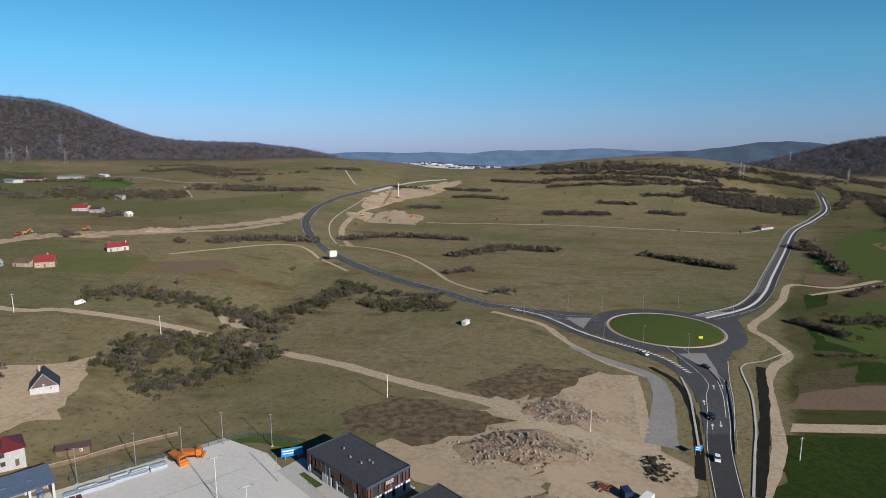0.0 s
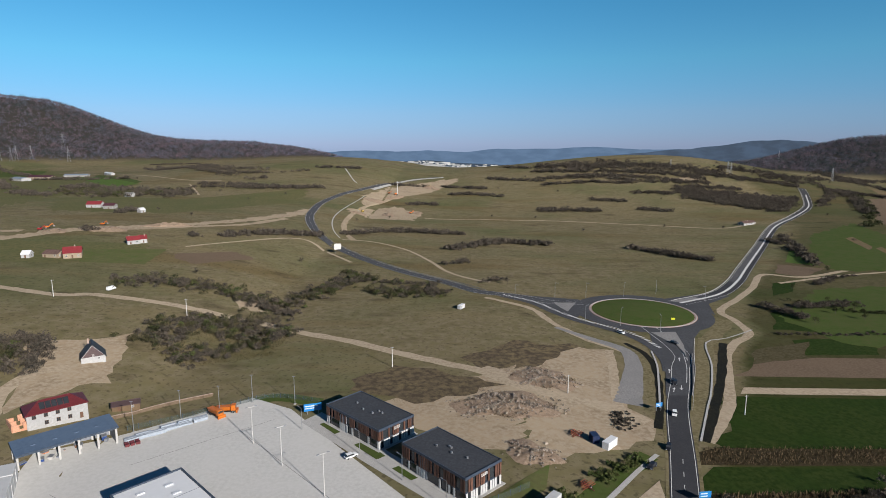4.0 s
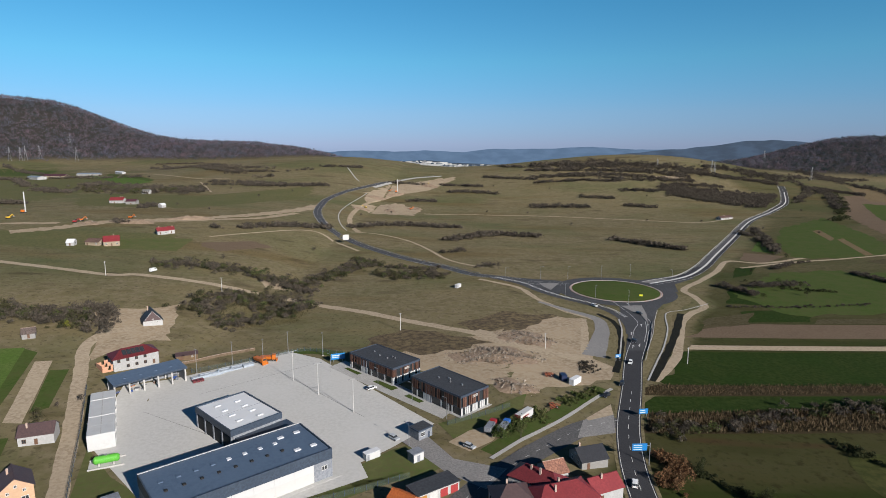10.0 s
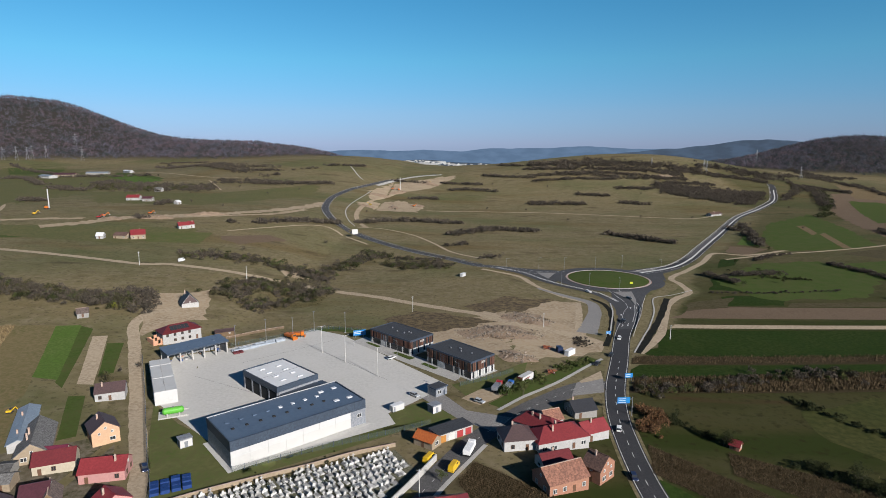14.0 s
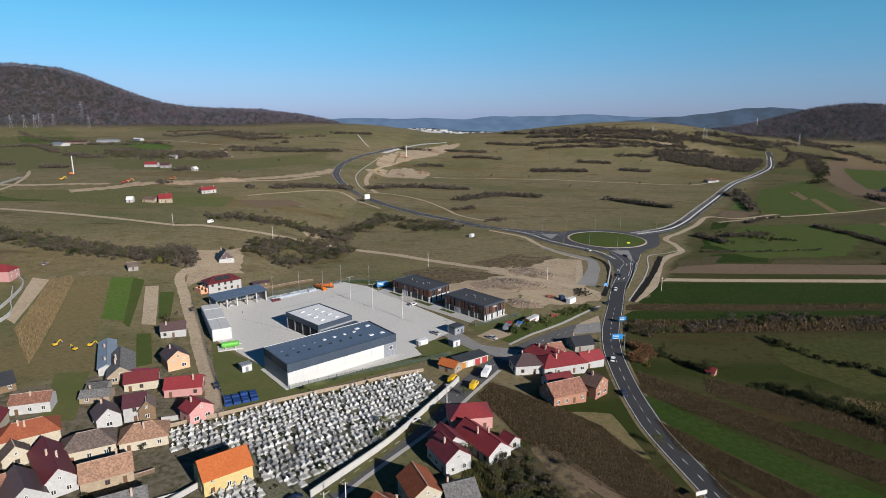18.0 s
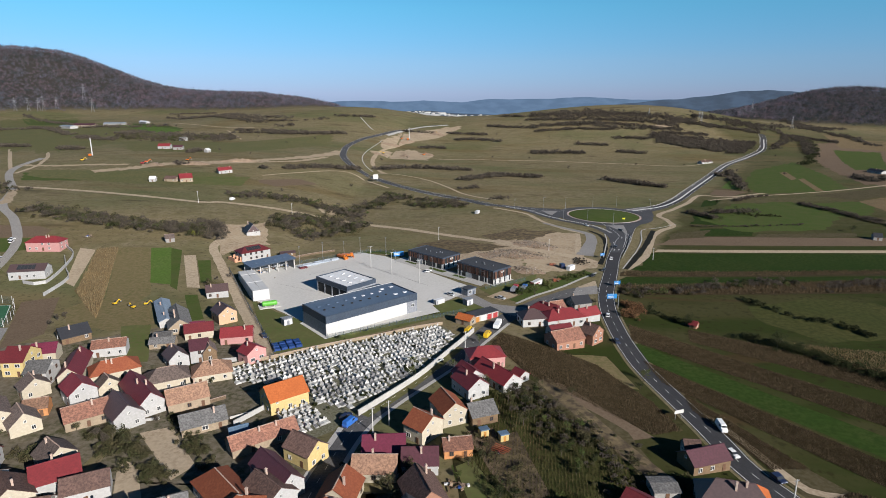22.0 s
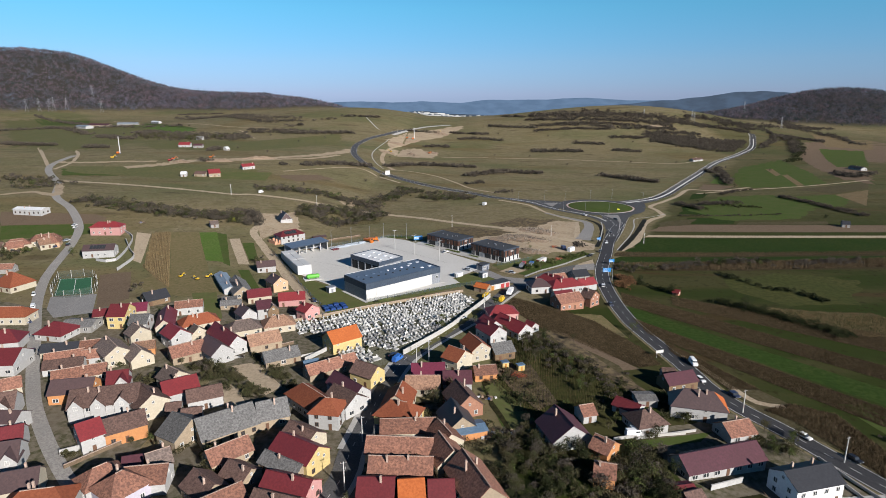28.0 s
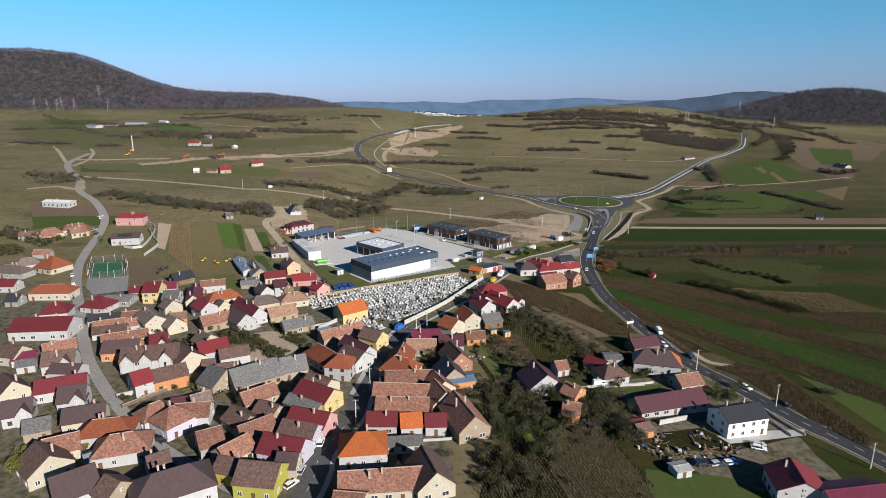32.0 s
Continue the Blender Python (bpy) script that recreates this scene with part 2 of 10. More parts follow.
def strip(name, label, category, pts, width, mat, dz=0.05, side=0.0, step=4.0, uneven=0.0, thick=0.0, kind="structure", cols=3):
    """A band laid over the ground along a line: road, verge, kerb or lane. side: offset to the left of the line."""
    line = spline(pts, step)
    verts, faces = [], []
    ends = width if isinstance(width, tuple) else (width, width)
    rnd = random.Random(len(line) * 7 + int(abs(pts[0][0])))
    for k, q in enumerate(line):
        d = (line[min(k + 1, len(line) - 1)] - line[max(k - 1, 0)]).normalized()
        nrm = Vector((-d.y, d.x, 0))
        w = ends[0] + (ends[1] - ends[0]) * k / max(1, len(line) - 1)
        w0, w1 = (w * (1 + uneven * rnd.uniform(-1, 1)) for _ in range(2))
        for c in range(cols):
            u = c / (cols - 1)
            off = side + (w0 / 2) * (1 - u) - (w1 / 2) * u
            v = q + nrm * off
            verts.append((v.x, v.y, H(v.x, v.y) + dz))
        if k:
            o, r = (k - 1) * cols, k * cols
            faces += [(o + c, o + c + 1, r + c + 1, r + c) for c in range(cols - 1)]
    if thick:
        n = len(verts)
        verts += [(x, y, z - thick) for x, y, z in verts]
        for k in range(len(line) - 1):
            o, r = k * cols, (k + 1) * cols
            faces += [(o, r, r + n, o + n), (o + cols - 1, o + cols - 1 + n, r + cols - 1 + n, r + cols - 1)]
        e = (len(line) - 1) * cols
        faces += [(0, n, n + cols - 1, cols - 1), (e, e + cols - 1, e + n + cols - 1, e + n)]
    ob = link_mesh(name, verts, faces, mat, smooth=not thick)
    return tagged(ob, label, category, kind=kind)


def area(name, label, category, pts, mat, dz=0.04, rough=0.0, rings=8, kind="structure", seed=1):
    """A patch of ground cover inside an outline that can be seen whole from its middle."""
    rnd = random.Random(seed)
    c = sum((Vector(p) for p in pts), Vector((0, 0))) / len(pts)
    edge = []
    for a, b in zip(pts, pts[1:] + pts[:1]):
        a, b = Vector(a), Vector(b)
        n = max(1, int((b - a).length / 6))
        edge += [a.lerp(b, k / n) for k in range(n)]
    edge = [c + (e - c) * (1 + rough * rnd.uniform(-1, 1)) for e in edge]
    rings = max(rings, int(max((e - c).length for e in edge) / 7))
    verts, faces, n = [(c.x, c.y, H(c.x, c.y) + dz)], [], len(edge)
    for k in range(1, rings + 1):
        for e in edge:
            v = c.lerp(e, k / rings)
            verts.append((v.x, v.y, H(v.x, v.y) + dz))
    for j in range(n):
        faces.append((0, 1 + j, 1 + (j + 1) % n))
        for k in range(rings - 1):
            o = 1 + k * n
            faces.append((o + j, o + n + j, o + n + (j + 1) % n, o + (j + 1) % n))
    ob = link_mesh(name, verts, faces, mat, smooth=True)
    return tagged(ob, label, category, kind=kind)


def box_bm(bm, x0, x1, y0, y1, z0, z1):
    v = [bm.verts.new((x, y, z)) for z in (z0, z1) for x, y in ((x0, y0), (x1, y0), (x1, y1), (x0, y1))]
    for f in ((3, 2, 1, 0), (4, 5, 6, 7), (0, 1, 5, 4), (1, 2, 6, 5), (2, 3, 7, 6), (3, 0, 4, 7)):
        bm.faces.new([v[k] for k in f])
    return v


def part(name, bm, mat, parent=None, label=""):
    me = bpy.data.meshes.new(name)
    bm.to_mesh(me)
    bm.free()
    me.materials.append(mat)
    ob = new(name, me)
    if parent:
        ob.parent = parent
    if label:
        ob["label"] = label
    return ob


def box(name, x0, x1, y0, y1, z0, z1, mat, parent=None, label="", bevel=0.0):
    bm = bmesh.new()
    box_bm(bm, x0, x1, y0, y1, z0, z1)
    if bevel:
        bmesh.ops.bevel(bm, geom=bm.edges[:], offset=bevel, segments=1, affect="EDGES")
    return part(name, bm, mat, parent, label)


def thing(name, label, category, x, y, rot=0.0, dz=0.0, group="", z=None):
    ob = new(name)
    ob.matrix_world = pose(x, y, (H(x, y) if z is None else z) + dz, 0, 0, rot)
    return tagged(ob, label, category, group)



# ---------------------------------------------------------------- lines of the plan
LINE_MAIN = [(175.2, 246.0), (178.9, 204.4), (172.2, 185.6), (165.9, 168.3), (156.0, 143.4), (144.1, 105.1), (133.7, 72.4), (127.9, 46.1), (125.6, 24.7), (124.6, 6.8), (124.6, -8.4), (125.6, -24.5), (132.5, -62.8), (134.7, -81.0), (140.3, -96.1), (147.7, -108.8), (160.3, -135.7), (168.5, -149.0), (199.7, -209.3), (334.9, -470.6)]
LINE_EAST = [(211.2, 296.4), (245.5, 320.6), (273.8, 357.5), (306.5, 411.8), (366.0, 510.3), (454.7, 657.0), (526.7, 744.9), (586.8, 821.3), (630.5, 908.0), (649.5, 954.7)]
LINE_WEST = [(148.8, 291.6), (129.2, 291.1), (110.9, 302.6), (84.2, 311.6), (62.8, 335.9), (36.5, 361.1), (11.0, 387.4), (-21.6, 424.6), (-48.7, 462.8), (-68.5, 493.9), (-88.4, 543.5), (-101.1, 586.8), (-110.4, 638.8), (-118.1, 716.2), (-109.0, 795.6), (-87.3, 857.6), (-54.0, 936.8), (-11.5, 992.6), (26.7, 1023.2)]
LINE_SLIP = [(97.4, 302.6), (115.8, 288.1), (128.2, 266.5), (139.8, 251.0), (153.4, 238.1), (163.0, 225.4), (167.8, 209.7), (168.0, 193.3), (165.1, 180.0)]
LINE_STREET = [(131.6, 77.8), (116.8, 69.6), (98.8, 51.3), (84.1, 34.8), (73.3, 20.8), (60.7, -2.4), (52.1, -19.4), (30.5, -51.6), (21.8, -69.2), (16.9, -93.5), (14.6, -111.6), (12.3, -126.9), (11.8, -139.9), (6.2, -160.9), (6.3, -174.9), (-0.3, -216.9)]
LINE_WSTREET = [(-430.9, 459.5), (-402.8, 368.7), (-325.9, 265.7), (-283.9, 198.2), (-249.2, 161.6), (-217.9, 120.4), (-203.0, 88.8), (-193.9, 62.9), (-186.5, 42.5), (-176.5, 20.3), (-158.6, -11.0), (-141.4, -37.2), (-126.6, -59.4), (-109.9, -84.2), (-95.2, -104.7), (-80.4, -121.9), (-69.2, -133.7), (-57.0, -145.4), (-44.5, -156.1), (-34.3, -163.5), (-22.3, -171.1), (-8.5, -179.8)]
LINE_TRACK = [(-18.8, -21.1), (-29.9, 2.6), (-45.7, 30.6), (-67.5, 70.4), (-88.7, 108.2), (-98.3, 126.3), (-98.8, 144.2), (-89.6, 152.1)]
LINE_NORTH = [(-338.3, 282.2), (-283.4, 270.0), (-163.8, 239.4), (-137.9, 244.0), (-108.2, 243.3), (-78.5, 242.0), (-42.3, 237.6), (-14.7, 222.3), (15.0, 208.7), (42.4, 192.2), (66.4, 178.8), (81.6, 170.0), (96.9, 155.0), (115.0, 146.8), (128.4, 140.5), (140.2, 130.0)]
LINE_LANE = [(157.2, 117.7), (176.3, 145.0), (186.9, 169.8), (199.7, 201.0), (212.2, 220.3), (226.3, 235.1), (229.3, 259.8), (229.7, 279.3), (253.3, 308.4), (279.3, 342.7), (306.5, 383.7), (333.9, 376.3), (387.9, 405.3)]
YARD = [(-50.4, 50.5), (-62.4, 93.0), (-37.1, 114.0), (-9.1, 139.9), (8.8, 130.4), (27.1, 108.9), (64.0, 67.6), (50.6, 50.2), (42.2, 41.1), (45.8, 32.8), (1.6, 2.6), (-20.3, 23.4)]


ISLE = (180.6, 273.6)
strip("road_main", "grey two-lane asphalt main road with worn edges", "road", LINE_MAIN, 8.6, M["asphalt"], 0.10)
strip("road_east", "fresh dark asphalt road climbing out of the roundabout", "road", LINE_EAST, 11, M["asphalt"], 0.11)
strip("road_west", "dark asphalt ring road curving over the meadow", "road", LINE_WEST, 9.6, M["asphalt_grey"], 0.11)
strip("road_slip", "asphalt slip lane beside the roundabout", "road", LINE_SLIP, 5.2, M["asphalt_grey"], 0.12)
strip("road_street", "grey asphalt village street between the houses", "road", LINE_STREET, (9.0, 6.2), M["street"], 0.08)
strip("road_lane_west", "pale worn asphalt lane along the village houses", "road", LINE_WSTREET, (7.4, 3.8), M["pale_asphalt"], 0.08)
strip("dirt_track", "pale dirt track beside the depot fence", "dirt track", LINE_TRACK, 5.6, M["dirt"], 0.06, uneven=0.12)
strip("dirt_road_north", "sandy dirt road crossing the dry meadow", "dirt road", LINE_NORTH, 6.0, M["dirt"], 0.06, uneven=0.15)
strip("dirt_road_ditch", "dirt service lane beside the concrete ditch", "dirt road", LINE_LANE, 4.6, M["dirt"], 0.06, uneven=0.12)


def circle(c, r, n=28):
    return [(c[0] + r * math.cos(k * math.tau / n), c[1] + r * math.sin(k * math.tau / n)) for k in range(n)]


area("road_roundabout", "dark asphalt ring of the roundabout", "road", circle(ISLE, 40.5, 44), M["asphalt_grey"], 0.13)
area("yard", "large pale concrete depot yard", "yard", YARD, M["concrete"], 0.09)
M["apron_pink"] = material("pink_paving", (0.34, 0.211, 0.17), (0.292, 0.178, 0.146), 0.4, 0.9, 0.01, (0.365, 0.243, 0.203), 2.0)
area("traffic_apron", "pinkish paved apron round the island", "paving", circle(ISLE, 31.2, 40), M["apron_pink"], 0.2)


def island():
    verts, faces, n = [], [], 48
    for k in range(7):
        r = 29.4 * (1 - k / 7) if k < 6 else 0.5
        for j in range(n):
            b = j * math.tau / n
            x, y = ISLE[0] + r * math.cos(b), ISLE[1] + r * math.sin(b)
            verts.append((x, y, H(x, y) + 0.3 + 1.1 * (1 - (r / 29.4) ** 2)))
    for k in range(6):
        for j in range(n):
            faces.append((k * n + j, k * n + (j + 1) % n, (k + 1) * n + (j + 1) % n, (k + 1) * n + j))
    faces.append(tuple(6 * n + j for j in range(n)))
    tagged(link_mesh("roundabout_island", verts, faces, M["lawn"], smooth=True), "gently domed green grass island of the roundabout", "traffic island", kind="structure")


island()
ring = circle(ISLE, 30.4, 36)
strip("kerb", "pale concrete kerb round the island", "kerb", ring + ring[:1], 0.5, M["kerb"], 0.38, thick=0.3)


def dashes(name, label, pts, side, width, on, off, dz=0.16):
    """Broken white line along a road."""
    line = spline(pts, 0.5)
    verts, faces, run = [], [], 0.0
    for a, b in zip(line, line[1:]):
        d = b - a
        if d.length < 1e-6:
            continue
        if run % (on + off) < on:
            nrm = Vector((-d.y, d.x, 0)).normalized()
            o = len(verts)
            for q, s in ((a, 1), (a, -1), (b, -1), (b, 1)):
                v = q + nrm * (side + s * width / 2)
                verts.append((v.x, v.y, H(v.x, v.y) + dz))
            faces.append((o, o + 1, o + 2, o + 3))
        run += d.length
    tagged(link_mesh(name, verts, faces, M["white_paint"]), label, "road marking", kind="structure")


# flared arms of the roundabout, their splitter islands and lane arrows
area("road_flare", "dark asphalt flare where the main road meets the roundabout", "road", [(173.9, 238.2), (204.6, 243.3), (193.7, 226.1), (185.9, 206.1), (176.2, 178.4), (166.8, 155.8), (155.2, 154.7), (162.8, 177.4), (168.2, 199.0), (169.4, 217.6)], M["asphalt_grey"], 0.14)
area("road_flare", "asphalt flare where the ring road meets the roundabout", "road", [(108.0, 307.2), (147.3, 300.2), (153.0, 284.8), (138.3, 257.2), (125.6, 269.2), (115.9, 289.2)], M["asphalt_grey"], 0.14)
area("road_flare", "asphalt flare where the climbing road meets the roundabout", "road", [(201.7, 304.5), (233.2, 320.0), (251.8, 315.8), (228.7, 294.4), (222.4, 268.9), (217.3, 282.8)], M["asphalt_grey"], 0.14)
for pts in ([(173.9, 234.3), (187.5, 236.0), (184.4, 215.4), (179.2, 196.9), (180.8, 213.9)], [(130.0, 290.0), (144.6, 291.7), (135.6, 270.4), (132.3, 279.3)], [(204.0, 299.8), (225.9, 310.8), (232.3, 306.2), (212.5, 298.1)]):
    area("splitter_island", "pale paved splitter island between the lanes", "traffic island", pts, M["old_asphalt"], 0.2)
strip("lane_line", "white solid line between the lanes", "road marking", [(181.5, 210.7), (175.9, 188.5), (168.7, 168.5)], 0.25, M["white_paint"], 0.18)
strip("lane_line", "white solid line between the lanes", "road marking", [(194.0, 226.1), (186.1, 206.1), (177.0, 180.9), (166.2, 155.6)], 0.2, M["white_paint"], 0.18)


def lane_arrow(x, y, rot):
    """A painted arrow lying on the road, its tip along +y before it is turned."""
    m = pose(x, y, H(x, y) + 0.17, 0, 0, rot)
    pts = ((-0.16, -2.6), (0.16, -2.6), (0.16, 0.6), (0.65, 0.6), (0, 2.6), (-0.65, 0.6), (-0.16, 0.6))
    ob = link_mesh("lane_arrow", [m @ Vector((*p, 0)) for p in pts], [(0, 1, 2, 6), (3, 4, 5, 6, 2)], M["white_paint"])
    tagged(ob, "white painted direction arrow on the asphalt", "road marking", kind="structure")


for x, y, a in [(165.5, 181.0, -18), (162.4, 169.9, -20), (160.7, 160.9, -22), (179.2, 196.9, -15), (175.3, 196.0, -18), (164.5, 163.0, 160)]:
    lane_arrow(x, y, a)
strip("road_east_old", "older grey lane of the climbing road", "road", LINE_EAST[2:7], 4.6, M["street"], 0.125, side=3.0)

for pts, w in ((LINE_MAIN, 3.75), (LINE_EAST, 5.0), (LINE_WEST, 4.3)):
    for s in (-1, 1):
        strip("edge_line", "white painted edge line of the road", "road marking", pts, 0.2, M["white_paint"], 0.15, side=s * w)
    dashes("centre_line", "broken white centre line of the road", pts[5:] if pts is LINE_MAIN else pts, 0, 0.18, 3, 5)
dashes("centre_line", "broken white centre line of the street", LINE_STREET, 0, 0.14, 2, 4, 0.12)
dashes("hatching", "white hatched splitter strip between the lanes", LINE_SLIP[:-2], 3.3, 2.2, 1.0, 1.0, 0.17)
strip("median_strip", "pale concrete strip dividing the climbing road", "median", LINE_EAST[:-1], 1.7, M["new_concrete"], 0.26, side=-0.6, thick=0.2)
strip("kerb", "pale concrete kerb along the climbing road", "kerb", LINE_EAST, 0.5, M["kerb"], 0.3, side=6.4, thick=0.3)
for s in (-1, 1):
    strip("verge", "pale gravel shoulder of the ring road", "verge", LINE_WEST[2:], 1.6, M["bank"], 0.06, side=s * 5.6)
    strip("verge", "pale gravel shoulder of the main road", "verge", LINE_MAIN[2:], 1.2, M["bank"], 0.06, side=s * 4.8)
    strip("guard_rail", "galvanised crash barrier beside the ring road", "guard rail", LINE_WEST[3:12], 0.12, M["kerb"], 0.8, side=s * 5.1, thick=0.35)
strip("guard_rail", "galvanised crash barrier beside the main road", "guard rail", LINE_MAIN[1:5], 0.12, M["kerb"], 0.8, side=5.4, thick=0.35)
strip("pavement", "narrow pale pavement beside the village street", "pavement", LINE_STREET[4:], 1.5, M["kerb"], 0.14, side=4.3)
M["seam"] = material("dark_joint", (0.162, 0.162, 0.154), (0.211, 0.211, 0.203), 0.5, 0.9)
for a, b in (((-4.0, 113.0), (38.5, 72.0)), ((-30.0, 90.0), (5.0, 122.0)), ((-44.0, 74.0), (20.0, 40.0))):
    strip("slab_joint", "thin dark joint in the concrete yard", "joint", [a, b], 0.16, M["seam"], 0.11)

# ---------------------------------------------------------------- fields, lawns and bare ground
M["pasture"] = material("olive_pasture", (0.092, 0.095, 0.04), (0.12, 0.104, 0.05), 0.03, 0.95, 0.05, (0.078, 0.08, 0.034), 0.4, spec=0.05)
M["weeds"] = material("weedy_ground", (0.02, 0.0225, 0.0075), (0.036, 0.031, 0.013), 0.08, 0.95, 0.15, (0.0135, 0.0135, 0.006), 0.6, spec=0.05)
M["stubble"] = material("maize_stubble", (0.128, 0.0872, 0.0424), (0.0871, 0.0648, 0.0347), 0.12, 0.95, 0.2, (0.14, 0.11, 0.0655), 0.9, spec=0.05)
M["dry_pasture"] = material("dry_pasture", (0.118, 0.098, 0.046), (0.09, 0.085, 0.034), 0.08, 0.95, 0.08, (0.14, 0.11, 0.06), 0.6, spec=0.05)
M["yard_lawn"] = material("patchy_lawn", (0.066, 0.09, 0.025), (0.1, 0.102, 0.042), 0.1, 0.95, 0.06, (0.082, 0.084, 0.034), 0.5, spec=0.05)
M["yards"] = material("village_yards", (0.103, 0.0859, 0.062), (0.0413, 0.0448, 0.0173), 0.09, 0.95, 0.05, (0.131, 0.114, 0.0859), 0.5, spec=0.05)
M["gravel"] = material("grave_gravel", (0.0992, 0.0945, 0.0656), (0.0613, 0.063, 0.0328), 0.25, 0.95, 0.03, (0.138, 0.134, 0.098), 1.5, spec=0.05)
area("field", "brown tilled strip field", "field", [(207.9, 201.1), (906.6, 207.4), (864.0, 185.2), (192.5, 177.7)], M["plough"], 0.04, 0.02)
area("field", "pale bare strip between fields", "field", [(186.7, 165.6), (851.5, 178.8), (839.5, 172.5), (182.9, 159.1)], M["dirt"], 0.04, 0.02)
area("field", "dark green winter crop field", "field", [(180.3, 156.4), (825.4, 165.2), (783.7, 143.5), (157.6, 114.2)], M["green"], 0.04, 0.02)
area("field", "dry brown stubble strip", "field", [(154.3, 113.8), (783.7, 143.5), (779.5, 141.3), (148.1, 102.1)], M["maize"], 0.04, 0.02)
area("field", "dark green winter crop strip", "field", [(147.8, 101.1), (777.4, 140.2), (790.0, 146.8), (142.2, 85.8)], M["green"], 0.04, 0.02)
area("field", "dry reed and weed strip", "field", [(143.5, 85.1), (787.9, 145.7), (718.9, 109.9), (140.6, 69.1)], M["maize"], 0.05, 0.04)
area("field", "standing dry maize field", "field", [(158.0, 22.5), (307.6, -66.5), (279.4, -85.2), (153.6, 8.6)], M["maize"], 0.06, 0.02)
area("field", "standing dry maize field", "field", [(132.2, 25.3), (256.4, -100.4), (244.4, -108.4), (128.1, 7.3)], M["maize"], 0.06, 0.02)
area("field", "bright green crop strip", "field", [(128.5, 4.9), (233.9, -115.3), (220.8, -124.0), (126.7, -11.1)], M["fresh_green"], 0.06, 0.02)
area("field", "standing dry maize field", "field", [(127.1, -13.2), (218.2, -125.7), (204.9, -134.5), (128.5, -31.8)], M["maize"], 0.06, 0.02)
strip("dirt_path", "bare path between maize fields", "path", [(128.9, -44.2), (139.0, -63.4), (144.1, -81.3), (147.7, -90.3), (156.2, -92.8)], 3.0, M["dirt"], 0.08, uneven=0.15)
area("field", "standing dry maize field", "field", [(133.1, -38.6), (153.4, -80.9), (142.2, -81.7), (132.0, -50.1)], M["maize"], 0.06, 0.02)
area("field", "ploughed plot", "field", [(497.2, 598.1), (501.8, 589.0), (481.4, 528.9), (469.8, 524.6)], M["plough"], 0.05, 0.05)
area("field", "ploughed plot", "field", [(487.5, 529.1), (493.7, 529.3), (463.5, 440.0), (451.5, 433.8)], M["plough"], 0.05, 0.05)
area("field", "bare reddish slope", "field", [(727.5, 902.3), (835.0, 965.6), (1066.3, 1089.3), (719.8, 660.5), (634.0, 673.0), (658.6, 765.6)], M["plough"], 0.05, 0.05)
area("field", "burnt brown plot", "field", [(338.4, 424.5), (368.4, 409.0), (333.9, 375.5), (319.4, 389.4)], M["plough"], 0.05, 0.05)
area("field", "green crop plot", "field", [(298.4, 354.0), (322.2, 365.8), (299.9, 329.4), (280.8, 317.3)], M["green"], 0.05, 0.05)
area("field", "green crop plot", "field", [(260.4, 279.2), (290.8, 265.4), (297.4, 245.4), (288.2, 235.4), (244.4, 243.5)], M["green"], 0.05, 0.05)
area("field", "green crop plot", "field", [(334.3, 315.5), (404.1, 340.7), (476.0, 359.7), (415.1, 284.4), (353.4, 267.5), (308.9, 258.9)], M["lawn"], 0.05, 0.05)
area("field", "green crop plot", "field", [(243.1, 225.8), (290.3, 233.2), (274.6, 206.2), (236.4, 204.8)], M["green"], 0.05, 0.05)
area("field", "pale dry strip", "field", [(280.7, 211.4), (360.5, 216.9), (350.7, 204.9), (273.9, 202.4)], M["drygrass"], 0.05, 0.05)
area("field", "rust-brown weedy verge field", "field", [(147.0, -95.7), (159.3, -90.6), (170.9, -97.0), (172.7, -118.0), (176.2, -140.9), (171.9, -149.5), (162.8, -132.1), (160.2, -119.6), (153.2, -101.7)], M["maize"], 0.05, 0.04)
area("field", "green crop strip", "field", [(175.8, -89.2), (179.4, -108.5), (183.4, -142.8), (201.0, -110.8), (187.9, -88.6)], M["lawn"], 0.06, 0.03)
area("field", "bare garden soil", "field", [(56.5, -68.7), (64.6, -67.0), (72.6, -94.6), (70.4, -103.2), (62.5, -88.8)], M["plough"], 0.08, 0.03)
area("field", "green garden grass", "field", [(52.0, -81.3), (60.6, -88.8), (69.7, -114.0), (66.1, -121.7), (59.7, -118.8), (54.5, -100.5)], M["weeds"], 0.07, 0.04)
area("field", "green garden grass", "field", [(95.8, -120.0), (123.3, -111.0), (117.2, -117.3), (94.7, -123.7)], M["lawn"], 0.07, 0.03)
area("field", "bare trodden garden path", "field", [(73.8, -37.9), (79.0, -33.8), (106.6, -66.9), (108.6, -83.4), (100.8, -82.1), (87.5, -63.3)], M["drygrass"], 0.075, 0.04)
area("field", "dry grass slope", "field", [(71.1, -147.9), (89.4, -140.0), (97.7, -177.8), (95.6, -193.6), (78.4, -194.2), (72.8, -173.7)], M["drygrass"], 0.07, 0.04)
area("field", "pale concrete driveway", "field", [(126.8, -145.1), (129.2, -149.2), (154.9, -142.7), (158.2, -138.6), (139.6, -141.3)], M["kerb"], 0.1, 0.0)
area("field", "green crop field", "field", [(-1138.9, 1408.9), (-956.0, 1371.3), (-833.7, 1144.2), (-953.9, 1170.7)], M["lawn"], 0.15, 0.04)
area("field", "green crop field", "field", [(-697.2, 1156.3), (-454.1, 886.4), (-462.2, 853.8), (-574.5, 931.5)], M["lawn"], 0.15, 0.04)
